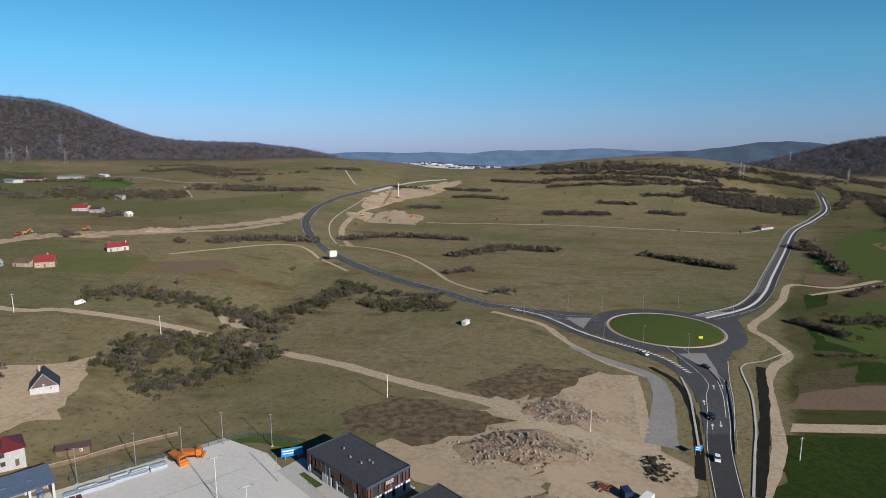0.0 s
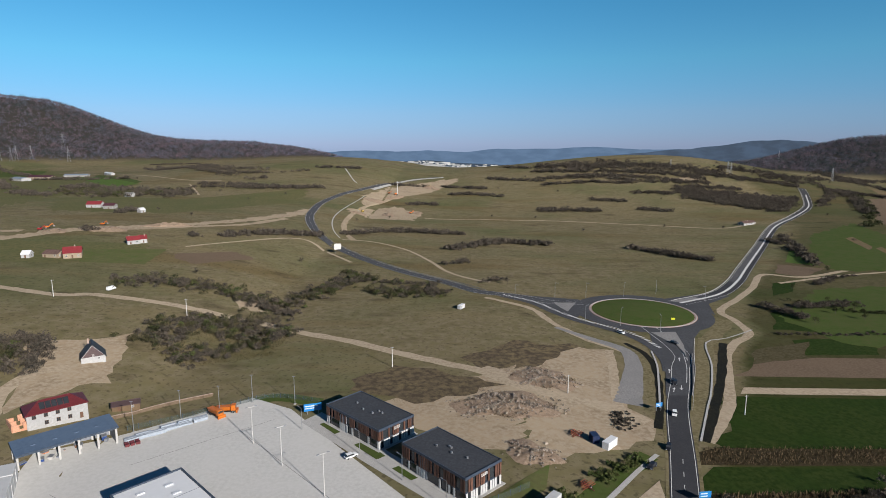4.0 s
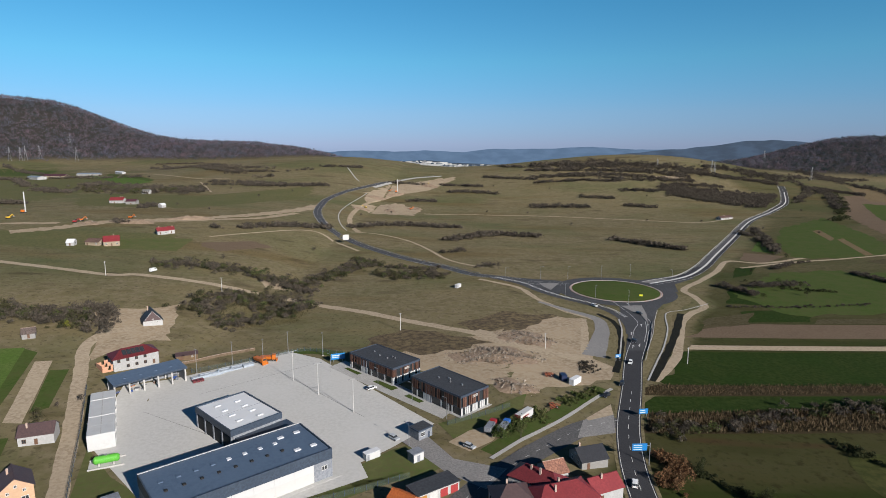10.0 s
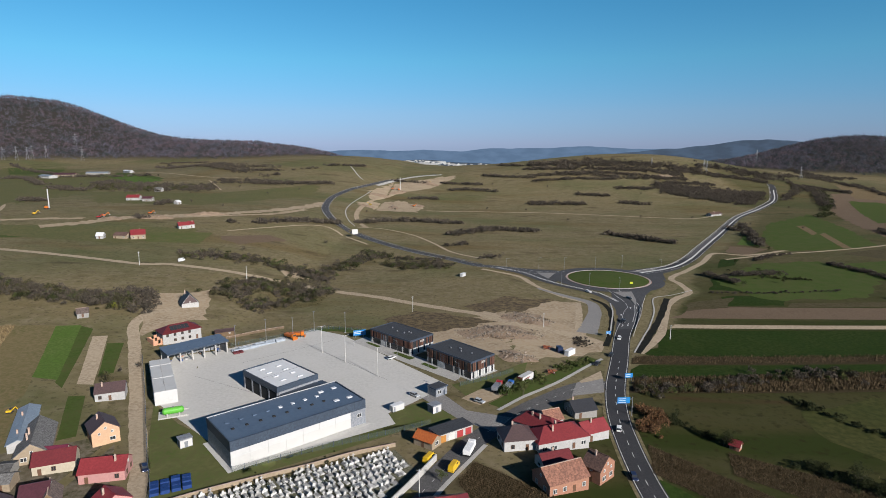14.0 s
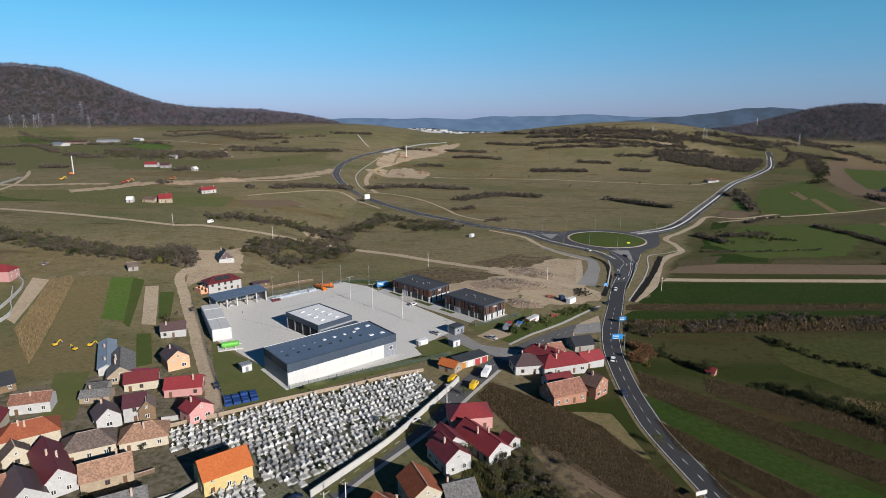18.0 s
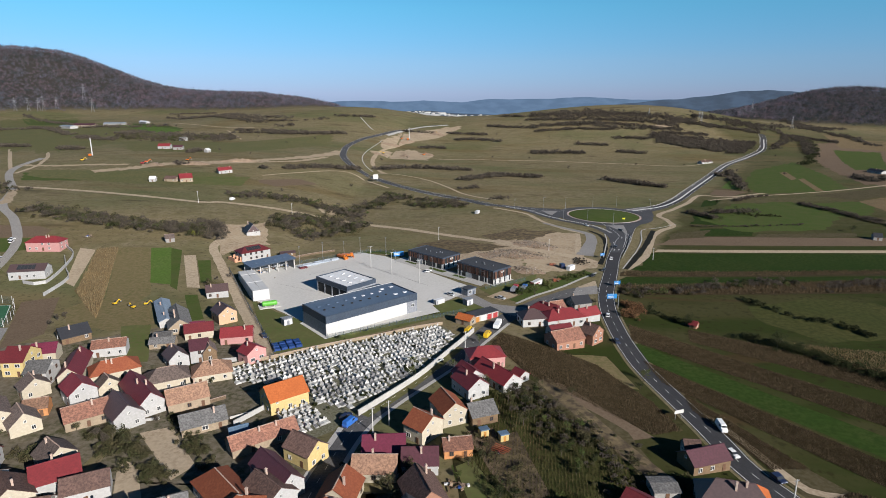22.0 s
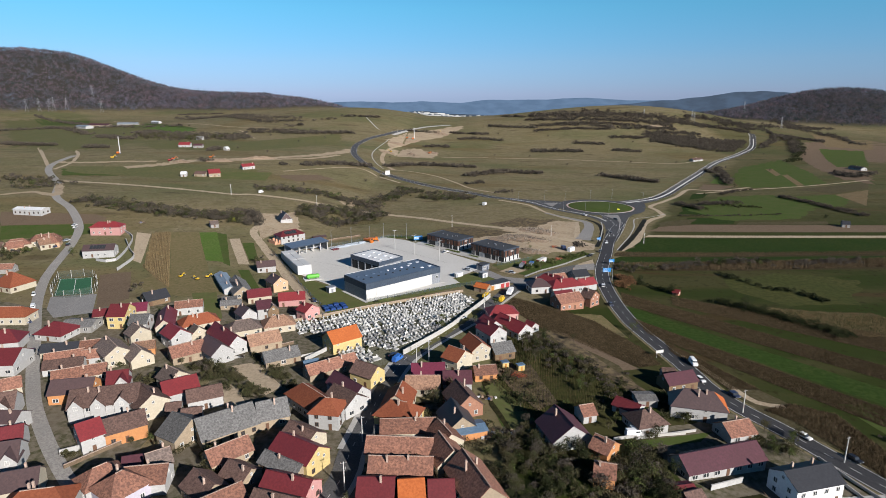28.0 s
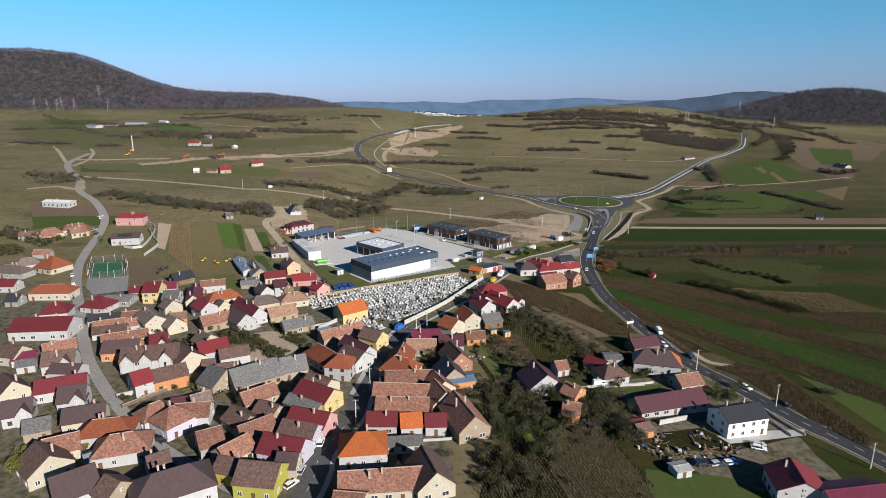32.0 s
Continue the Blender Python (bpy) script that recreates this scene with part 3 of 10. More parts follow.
area("field", "green pasture band", "field", [(-385.3, 363.9), (-261.7, 365.5), (-248.6, 323.6), (-354.1, 316.9)], M["lawn"], 0.06, 0.05)
area("field", "green pasture band", "field", [(-250.0, 367.1), (-169.5, 367.8), (-161.9, 324.8), (-222.6, 317.3)], M["lawn"], 0.06, 0.05)
area("village_ground", "trodden earth and rough grass between the houses", "yards", [(-144.2, -19.7), (-100.9, -6.5), (-49.8, 21.9), (-9.4, -50.7), (21.9, -98.8), (43.9, -98.4), (42.3, -146.8), (44.3, -194.8), (-7.1, -199.2), (-88.3, -202.5), (-146.1, -134.1), (-232.8, 6.5)], M["yards"], 0.015, 0.02)
area("village_ground", "trodden earth and rough grass between the houses", "yards", [(101.4, -114.6), (142.0, -95.0), (153.4, -138.9), (153.3, -167.4), (132.1, -190.0), (121.2, -179.0), (104.3, -150.4)], M["yards"], 0.015, 0.03)
area("field", "standing dry maize field", "field", [(72.9, 8.5), (107.2, -20.1), (120.2, -46.9), (123.8, -63.8), (113.8, -67.2), (99.7, -52.7), (81.6, -33.0), (67.5, -3.0)], M["maize"], 0.06, 0.02)
area("field", "bare garden soil", "field", [(84.0, -39.8), (89.9, -37.1), (113.5, -68.4), (102.5, -73.2)], M["plough"], 0.07, 0.02)
area("field", "overgrown weedy gardens", "field", [(62.8, -42.8), (80.3, -42.4), (100.1, -75.1), (100.8, -97.8), (77.0, -110.2), (62.1, -102.6), (56.5, -84.2)], M["dull_grass"], 0.03, 0.02)
area("field", "grassy garden slope", "field", [(72.2, -146.2), (89.6, -139.3), (98.6, -172.6), (90.3, -194.0), (67.9, -194.4), (51.3, -183.0), (54.0, -158.6)], M["weeds"], 0.035, 0.02)
area("field", "mown lawn", "field", [(97.9, -165.3), (121.2, -166.2), (129.5, -174.3), (122.5, -185.1), (92.1, -188.3)], M["lawn"], 0.05, 0.02)
area("field", "dark trodden yard", "field", [(106.4, -146.3), (123.5, -140.9), (129.7, -147.3), (149.7, -139.2), (157.1, -141.9), (126.9, -153.6), (102.8, -155.0)], M["weeds"], 0.06, 0.02)
area("field", "green garden strip", "field", [(52.0, -86.0), (56.5, -84.2), (63.0, -110.5), (58.0, -115.6)], M["lawn"], 0.06, 0.02)
area("field", "bare seeded strip", "field", [(-173.2, 111.9), (-162.1, 108.7), (-141.7, 54.6), (-149.7, 59.5)], M["dirt"], 0.04, 0.02)
area("field", "dry orange maize stubble", "field", [(-162.0, 110.5), (-151.6, 114.5), (-107.3, 15.5), (-136.3, 47.0)], M["stubble"], 0.05, 0.05)
area("field", "olive grass strip", "field", [(-151.6, 114.5), (-132.9, 117.4), (-98.5, 47.1), (-106.2, 15.5)], M["dry_pasture"], 0.04, 0.02)
area("field", "bright green crop strip", "field", [(-133.0, 117.4), (-121.5, 119.5), (-95.5, 62.0), (-107.0, 63.7)], M["bright_green"], 0.06, 0.02)
area("field", "olive grass strip", "field", [(-121.5, 119.5), (-113.5, 116.2), (-89.1, 55.1), (-95.0, 60.1)], M["lawn"], 0.04, 0.02)
area("field", "bare soil rows", "field", [(-108.9, 108.1), (-102.3, 109.6), (-79.4, 60.1), (-85.7, 59.2)], M["dirt"], 0.06, 0.02)
area("field", "green garden lawn", "field", [(-97.9, 101.4), (-90.9, 103.1), (-77.9, 71.8), (-81.9, 67.2)], M["lawn"], 0.06, 0.02)
area("field", "green garden lawn", "field", [(-82.5, 49.0), (-76.4, 49.9), (-60.9, 20.1), (-65.5, 16.7)], M["lawn"], 0.06, 0.02)
area("field", "brown kitchen garden", "field", [(-153.7, 33.1), (-139.6, 39.8), (-118.1, -3.1), (-125.6, -18.4)], M["plough"], 0.05, 0.02)
area("field", "bare garden plot", "field", [(-42.5, -71.8), (-34.0, -68.4), (-18.5, -87.6), (-22.3, -94.1)], M["dirt"], 0.06, 0.02)
area("field", "bare garden plot", "field", [(-41.5, -84.7), (-34.6, -87.9), (-26.2, -101.7), (-33.6, -101.9)], M["dirt"], 0.05, 0.02)
area("field", "brown ploughed field", "field", [(-294.7, 149.7), (-221.5, 147.5), (-209.9, 141.6), (-206.7, 128.5), (-271.8, 118.2)], M["plough"], 0.04, 0.02)
area("field", "green crop field", "field", [(-271.8, 118.2), (-209.1, 125.7), (-200.9, 104.7), (-251.8, 90.7)], M["lawn"], 0.05, 0.02)
area("lawn", "short patchy lawn round the depot buildings", "lawn", [(-48.5, 47.7), (-31.1, 31.0), (-19.8, 23.5), (-1.0, 2.5), (1.0, -3.9), (-16.5, -16.0), (-30.2, 6.9)], M["yard_lawn"], 0.06, 0.0)
area("lawn", "short patchy lawn round the depot buildings", "lawn", [(-1.2, 3.3), (12.0, 8.8), (38.3, 30.0), (58.2, 34.2), (27.7, 12.7), (1.2, -4.6)], M["yard_lawn"], 0.06, 0.0)
area("lawn", "short patchy lawn round the depot buildings", "lawn", [(38.1, 31.6), (43.0, 40.5), (50.7, 49.0), (60.2, 55.5), (72.0, 41.8), (58.2, 32.1), (42.9, 27.5)], M["yard_lawn"], 0.06, 0.0)
strip("lawn", "grass verge along the depot fence", "lawn", [(-40.5, 104.4), (-28.8, 116.6), (-15.4, 127.3), (-1.3, 140.4), (18.0, 136.7)], 7, M["lawn"], 0.05, uneven=0.0)
area("lawn", "short patchy lawn round the depot buildings", "lawn", [(65.3, 67.9), (82.6, 78.4), (99.7, 96.0), (96.7, 82.0), (86.5, 70.1), (78.2, 61.4), (70.9, 57.5)], M["yard_lawn"], 0.06, 0.0)
strip("lawn", "green bank above the kerbed pavement", "lawn", [(81.7, 48.4), (95.1, 63.7), (111.5, 82.8), (133.6, 106.2)], 6, M["lawn"], 0.07, uneven=0.2)
area("sand_patch", "pale sandy lorry turnout", "bare ground", [(68.7, 54.6), (76.4, 62.8), (84.5, 67.7), (87.6, 63.1), (83.9, 55.8), (76.2, 48.8)], M["sand"], 0.08, 0.06)
area("pavement", "pale paved walk in front of the offices", "pavement", [(15.0, 120.4), (20.6, 128.5), (50.1, 99.5), (71.0, 79.6), (66.8, 71.6), (43.2, 93.1)], M["kerb"], 0.1, 0.0)
area("lawn", "small lawn bed in the paved walk", "lawn", [(22.0, 118.9), (24.9, 121.2), (31.8, 114.5), (29.0, 111.8)], M["lawn"], 0.14, 0.0)
area("lawn", "small lawn bed in the paved walk", "lawn", [(36.8, 104.7), (39.6, 107.2), (48.2, 98.1), (45.6, 95.8)], M["lawn"], 0.14, 0.0)
area("lawn", "small lawn bed in the paved walk", "lawn", [(51.0, 90.8), (53.8, 93.0), (60.2, 86.6), (57.5, 84.5)], M["lawn"], 0.14, 0.0)
area("dirt_lot", "bare sandy lot with wheel tracks", "bare ground", [(40.0, 134.5), (62.9, 155.3), (92.8, 175.5), (127.7, 207.1), (145.5, 209.1), (141.6, 175.4), (137.0, 141.5), (144.4, 132.0), (139.1, 116.0), (97.5, 98.2), (68.0, 109.0)], M["sand"], 0.04, 0.05)
M["waste"] = material("waste_ground", (0.105, 0.08, 0.052), (0.15, 0.118, 0.066), 0.06, 0.95, 0.12, (0.06, 0.047, 0.033), 0.35, spec=0.05)
area("burnt_ground", "brown weedy waste ground", "bare ground", [(24.7, 153.8), (42.0, 176.3), (66.6, 169.4), (88.0, 156.2), (78.7, 147.4), (48.9, 136.6)], M["waste"], 0.045, 0.16)
area("burnt_ground", "brown weedy waste ground", "bare ground", [(69.7, 182.8), (98.6, 212.7), (131.0, 210.8), (112.1, 187.1), (94.5, 170.7)], M["waste"], 0.05, 0.16)
strip("gravel_lot", "grey gravelled lay-by", "bare ground", [(123.4, 239.0), (138.6, 221.8), (152.1, 206.5), (151.0, 186.4), (143.0, 161.8), (137.3, 145.2)], (3.0, 11.0), M["old_asphalt"], 0.07, uneven=0.06)
area("sand_patch", "pale sandy earthwork", "bare ground", [(-121.7, 168.9), (-102.8, 179.7), (-85.8, 180.1), (-82.1, 162.9), (-68.9, 145.1), (-90.3, 131.5)], M["sand"], 0.05, 0.08)
area("sand_patch", "pale sandy earthwork", "bare ground", [(-116.8, 167.7), (-103.0, 177.9), (-89.0, 189.1), (-84.4, 182.3), (-89.8, 161.9), (-99.7, 143.1)], M["sand"], 0.05, 0.12)
area("sand_patch", "pale sandy earthwork", "bare ground", [(-69.8, 276.2), (-47.2, 279.9), (-41.3, 258.9), (-58.9, 257.1)], M["sand"], 0.05, 0.08)
area("sand_patch", "pale sandy earthwork", "bare ground", [(-110.3, 155.1), (-86.3, 195.1), (-72.2, 153.2), (-87.5, 113.5)], M["sand"], 0.05, 0.08)
strip("sand_works", "pale sandy roadworks strip across the meadow", "roadworks", [(-319.4, 371.3), (-289.2, 397.7), (-264.9, 427.4), (-227.2, 443.7), (-190.6, 467.8), (-156.6, 508.8), (-125.2, 583.3), (-114.3, 646.1)], 17, M["sand"], 0.08, uneven=0.35)
area("sand_works", "pale sandy roadworks beside the ring road", "roadworks", [(-79.4, 811.4), (-50.6, 909.7), (37.5, 1003.9), (67.3, 1004.1), (22.9, 897.8), (-40.0, 824.9), (-60.2, 743.9)], M["sand"], 0.1, 0.1)
area("sand_works", "pale sandy roadworks beside the ring road", "roadworks", [(-81.1, 696.5), (-25.2, 769.4), (20.4, 729.5), (11.0, 663.7), (-39.0, 655.5)], M["sand"], 0.1, 0.1)
strip("sand_works", "pale sandy haul road", "roadworks", [(-33.3, 490.8), (-51.3, 537.8), (-62.8, 600.0), (-66.6, 695.7), (-59.5, 763.1)], 6, M["sand"], 0.1, uneven=0.2)
strip("sand_works", "pale sandy roadworks strip across the meadow", "roadworks", [(-419.7, 405.2), (-382.7, 402.7), (-343.4, 412.7), (-305.9, 415.5)], 9, M["sand"], 0.08, uneven=0.35)
strip("sand_works", "pale sandy roadworks strip across the meadow", "roadworks", [(-291.5, 416.8), (-218.6, 437.3), (-148.0, 484.7), (-117.8, 556.7)], 9, M["sand"], 0.09, uneven=0.35)
strip("sand_works", "pale sandy earth along the lane", "roadworks", [(-324.2, 264.6), (-287.5, 204.4), (-314.3, 215.8), (-332.6, 201.2)], 7, M["sand"], 0.09, uneven=0.3)
strip("dirt_path", "thin dirt track over the meadow", "path", [(-865.5, 1022.2), (-605.6, 684.6), (-462.1, 513.5), (-404.0, 414.3), (-389.7, 356.3)], 4, M["dirt"], 0.07, uneven=0.2)
strip("dirt_path", "thin dirt track over the meadow", "path", [(-876.9, 1342.2), (-438.5, 932.4), (-317.9, 875.1)], 3, M["dirt"], 0.07, uneven=0.2)
strip("dirt_path", "thin dirt track over the meadow", "path", [(144.6, 205.8), (139.4, 175.1), (133.4, 144.7), (134.5, 131.0)], 4, M["dirt"], 0.07, uneven=0.2)
strip("dirt_path", "thin dirt track over the meadow", "path", [(23.0, 689.1), (125.4, 697.0), (195.8, 696.7), (292.3, 669.6), (379.9, 641.8), (436.0, 678.3)], 4, M["dirt"], 0.07, uneven=0.2)
strip("dirt_path", "thin dirt track over the meadow", "path", [(-45.3, 493.4), (-13.1, 488.9), (20.8, 459.7), (42.9, 418.5), (62.0, 371.7), (81.6, 347.4), (92.6, 340.1)], 3.0, M["dirt"], 0.07, uneven=0.2)
strip("dirt_path", "thin dirt track over the meadow", "path", [(-148.1, 382.2), (-118.5, 414.2), (-76.8, 457.4), (-45.9, 430.0), (-18.4, 396.8)], 3.0, M["dirt"], 0.07, uneven=0.2)
strip("dirt_path", "thin dirt track over the meadow", "path", [(-293.7, 735.0), (-339.4, 816.3), (-357.2, 845.1)], 3, M["dirt"], 0.07, uneven=0.2)
strip("dirt_path", "thin dirt track over the meadow", "path", [(-630.1, 576.0), (-614.3, 644.1), (-402.8, 368.7)], 4, M["dirt"], 0.07, uneven=0.2)
strip("drain_channel", "pale concrete drain along the cutting", "drain", [(-47.0, 496.2), (-61.1, 528.8), (-74.4, 582.4), (-81.7, 640.7), (-83.2, 714.4), (-75.9, 814.9)], 1.2, M["kerb"], 0.12, uneven=0.0)
strip("drain_channel", "pale concrete drain along the cutting", "drain", [(-145.3, 1018.7), (-112.1, 921.7), (-101.9, 900.5)], 2.0, M["kerb"], 0.12, uneven=0.0)
strip("embankment_path", "pale retaining strip above the ring road", "embankment", [(-72.1, 871.4), (-45.6, 945.4), (-11.5, 992.6), (36.8, 1024.7)], 7, M["kerb"], 0.14, uneven=0.1)
# flat strip: painted shade gives the ditch its depth
strip("ditch", "weedy ditch beside the road, its deep shade painted dark", "ditch", [(205.8, 219.9), (192.8, 189.6), (179.1, 160.7), (167.0, 137.4), (156.2, 117.6)], 3.8, M["ditch_shade"], 0.07, uneven=0.2)
strip("ditch_kerb", "pale concrete channel wall of the ditch", "ditch", [(231.0, 241.4), (211.0, 227.0), (197.2, 219.4), (187.7, 189.2), (175.8, 160.4), (167.9, 144.4), (154.8, 117.5)], 0.8, M["kerb"], 0.3, uneven=0.0)
strip("ditch_kerb", "pale concrete channel wall of the ditch", "ditch", [(165.2, 205.8), (162.1, 187.4), (156.5, 167.5), (149.1, 142.7)], 0.8, M["kerb"], 0.3, uneven=0.0)
strip("verge", "dry grass bank between the road and the ditch", "verge", [(199.6, 226.4), (191.6, 206.4), (182.5, 183.8), (173.2, 160.3), (152.5, 117.9)], 7.5, M["bank"], 0.055, uneven=0.1)
strip("verge", "dry grass bank of the ring road", "verge", [(224.8, 259.6), (210.4, 238.0), (197.2, 219.5)], 9, M["bank"], 0.05, uneven=0.2)
# flat here too, with the ditch's shade painted on
strip("ditch", "ditch beside the slip lane, its deep shade painted dark", "ditch", [(155.1, 216.5), (160.7, 203.0), (160.5, 187.3), (156.5, 167.5), (150.2, 146.5), (142.9, 125.7)], 3.0, M["ditch_shade"], 0.075, uneven=0.2)
strip("verge", "dry grass bank below the slip lane", "verge", [(107.8, 273.7), (122.7, 251.8), (136.3, 234.9), (149.7, 224.3), (159.0, 205.4), (153.9, 176.7), (146.1, 149.9)], 5.0, M["bank"], 0.045, uneven=0.25)
strip("dirt_path", "pale worn track beside the slip lane", "path", [(154.5, 202.5), (143.8, 212.2), (133.9, 224.1), (122.3, 249.0), (114.1, 274.7), (98.0, 288.5), (87.0, 296.6)], 4.0, M["dirt"], 0.065, uneven=0.25)
strip("dirt_path", "pale wheel-worn track across the bare lot", "path", [(81.8, 175.1), (97.3, 158.6), (115.0, 146.8), (129.0, 142.3), (136.3, 128.7)], 7.0, M["dirt"], 0.075, uneven=0.25)
strip("dirt_path", "pale wheel-worn track across the bare lot", "path", [(65.6, 133.7), (81.6, 129.1), (101.4, 132.8), (116.4, 144.4)], 5.0, M["dirt"], 0.07, uneven=0.3)
area("field", "green crop plot", "field", [(-214.5, 354.5), (-156.7, 370.3), (-149.5, 322.0), (-192.7, 317.6)], M["yard_lawn"], 0.08, 0.02)
area("field", "bright green field", "field", [(-709.7, 1080.9), (-654.6, 1065.5), (-443.2, 857.3), (-471.0, 822.4)], M["bright_green"], 0.2, 0.02)
area("field", "ochre cut slope", "field", [(411.5, 963.7), (485.0, 973.8), (481.3, 959.2), (411.6, 949.5)], M["sand"], 0.3, 0.02)
area("field", "tilled brown meadow", "field", [(-147.3, 356.3), (-106.1, 382.9), (-88.0, 368.3), (-123.9, 333.5)], M["plough"], 0.06, 0.1)
area("pavement", "worn paved forecourt by the junction", "pavement", [(118.3, 76.1), (131.3, 84.4), (127.9, 67.6), (113.4, 61.8)], M["old_asphalt"], 0.09, 0.0)
area("pavement", "pinkish paved traffic triangle", "pavement", [(119.6, 77.6), (132.1, 91.4), (130.9, 82.2), (120.2, 76.0)], M["dirt"], 0.1, 0.0)
area("pavement", "grey asphalt forecourt at the depot gate", "pavement", [(50.6, 58.7), (59.5, 62.7), (71.1, 44.2), (87.6, 38.8), (80.6, 27.7), (69.6, 35.4)], M["old_asphalt"], 0.085, 0.0)
area("cemetery_ground", "grey gravel and dry grass between the graves", "cemetery", [(-31.2, -31.4), (3.8, -8.8), (47.5, 14.9), (55.4, 2.7), (37.6, -34.8), (19.6, -59.0), (16.0, -69.6), (8.4, -76.2), (-4.8, -60.1), (2.6, -45.5), (-12.9, -41.1)], M["gravel"], 0.05, 0.0)
area("playground", "pale paved playground court", "playground", [(-157.4, -2.8), (-137.5, 2.7), (-124.6, -23.0), (-138.0, -30.2), (-147.9, -20.0)], M["old_asphalt"], 0.08, 0.0)
strip("pavement", "pale concrete pavement along the street", "pavement", [(18.1, -67.8), (13.0, -93.6), (10.8, -111.7), (9.1, -125.5)], 1.8, M["kerb"], 0.12, uneven=0.0)
strip("pavement", "pale verge strip under the wall", "pavement", [(24.4, -60.8), (32.5, -49.4), (42.8, -31.9), (55.2, -7.6)], 3.0, M["pasture"], 0.1, uneven=0.0)
strip("pavement", "pale kerbed pavement beside the junction", "pavement", [(82.9, 44.6), (92.4, 55.4), (110.1, 74.8), (126.6, 95.5), (136.5, 107.1)], 1.6, M["kerb"], 0.16, uneven=0.0)

# terraces and plots on the eastern slope, pastures in the western valley
area("field", "reddish eroded scarp with dry grass", "field", [(688.7, 853.1), (608.5, 700.4), (554.7, 548.9), (524.6, 446.4), (548.4, 446.9), (627.9, 562.3), (617.6, 625.1), (718.5, 848.0)], M["plough"], 0.08, 0.12)
area("field", "brown fallow terrace", "field", [(819.8, 1045.6), (925.2, 995.6), (819.2, 840.7), (750.6, 867.4)], M["stubble"], 0.07, 0.06)
area("field", "green terrace field", "field", [(717.3, 835.7), (790.2, 821.5), (659.7, 613.1), (605.0, 598.8), (640.6, 680.9)], M["lawn"], 0.1, 0.05)
area("field", "bright green crop plot", "field", [(350.0, 433.4), (383.5, 490.8), (400.2, 501.5), (368.3, 416.9)], M["bright_green"], 0.1, 0.06)
area("field", "green crop plot", "field", [(464.8, 595.5), (572.4, 692.4), (529.0, 536.9), (487.1, 428.1), (428.0, 402.1), (372.0, 400.8), (402.5, 491.2)], M["lawn"], 0.09, 0.05)
area("field", "narrow fallow strip", "field", [(485.5, 571.0), (498.8, 577.5), (477.5, 513.8), (463.1, 497.7)], M["stubble"], 0.13, 0.05)
area("field", "narrow fallow strip", "field", [(476.0, 508.4), (486.2, 514.0), (453.8, 419.0), (443.7, 414.6)], M["stubble"], 0.13, 0.05)
area("field", "pale stubble field", "field", [(447.9, 351.3), (505.4, 384.6), (436.5, 284.6), (441.0, 307.2)], M["stubble"], 0.09, 0.05)
area("field", "brown fallow field", "field", [(425.4, 386.6), (548.4, 446.9), (510.8, 392.4), (449.4, 358.2)], M["drygrass"], 0.08, 0.05)
area("field", "green pasture behind the ditch lane", "field", [(257.4, 264.2), (318.3, 335.0), (381.7, 349.7), (395.7, 289.2), (338.9, 226.1), (270.6, 216.5)], M["lawn"], 0.055, 0.06)
area("field", "fallow weedy strip", "field", [(216.7, 210.7), (251.0, 223.6), (237.3, 200.5), (208.2, 192.1)], M["drygrass"], 0.07, 0.1)
area("field", "olive pasture with thin grass", "field", [(197.7, 54.1), (243.6, 71.3), (280.5, 57.8), (251.3, 15.5), (214.8, 10.4), (196.3, 32.1)], M["dull_grass"], 0.05, 0.08)
strip("dirt_path", "pale lane across the eastern fields", "path", [(303.9, 354.6), (362.6, 381.3), (413.4, 397.8), (478.1, 423.7), (561.2, 465.5)], 3.5, M["dirt"], 0.12, uneven=0.2)
area("field", "green pasture on the valley floor", "field", [(-1167.7, 1337.2), (-1062.2, 1501.0), (-475.1, 828.4), (-470.4, 529.3), (-594.2, 576.8)], M["pasture"], 0.1, 0.08)
area("field", "green pasture on the valley floor", "field", [(-464.4, 698.5), (-292.6, 691.1), (-164.3, 821.2), (-143.7, 712.6), (-239.4, 539.8), (-382.5, 550.2)], M["pasture"], 0.1, 0.06)
area("field", "green pasture below the roadworks", "field", [(-390.9, 376.4), (-262.7, 378.8), (-178.2, 382.4), (-160.0, 328.5), (-229.4, 307.7), (-357.9, 335.7)], M["pasture"], 0.075, 0.05)

area("field", "dry trampled grass beside the brick barns", "field", [(95.3, -13.7), (113.1, -11.0), (117.7, -37.4), (103.6, -35.8)], M["dry_pasture"], 0.05, 0.08)
area("field", "dry grass verge beside the main road", "field", [(139.0, -65.5), (149.6, -74.7), (166.3, -103.5), (167.4, -115.6), (158.9, -117.0), (147.1, -104.9)], M["drygrass"], 0.075, 0.05)
area("field", "bare tilled garden slope", "field", [(81.4, -34.6), (87.0, -34.4), (103.1, -70.8), (112.7, -90.0), (106.1, -91.6), (95.6, -70.2)], M["waste"], 0.08, 0.04)
area("field", "grassy kitchen garden", "field", [(52.9, -85.9), (58.3, -84.1), (69.3, -110.3), (67.1, -121.1), (60.9, -117.8)], M["yard_lawn"], 0.09, 0.05)
area("field", "bare dug garden plot", "field", [(60.8, -73.3), (71.7, -69.2), (77.5, -97.9), (69.5, -102.3), (63.4, -87.3)], M["waste"], 0.085, 0.04)
area("field", "rough green grass among the western gardens", "field", [(-128.6, 24.8), (-120.7, 39.2), (-93.2, 38.2), (-80.0, 12.7), (-93.4, 2.4), (-115.0, 6.5)], M["dry_pasture"], 0.045, 0.06)
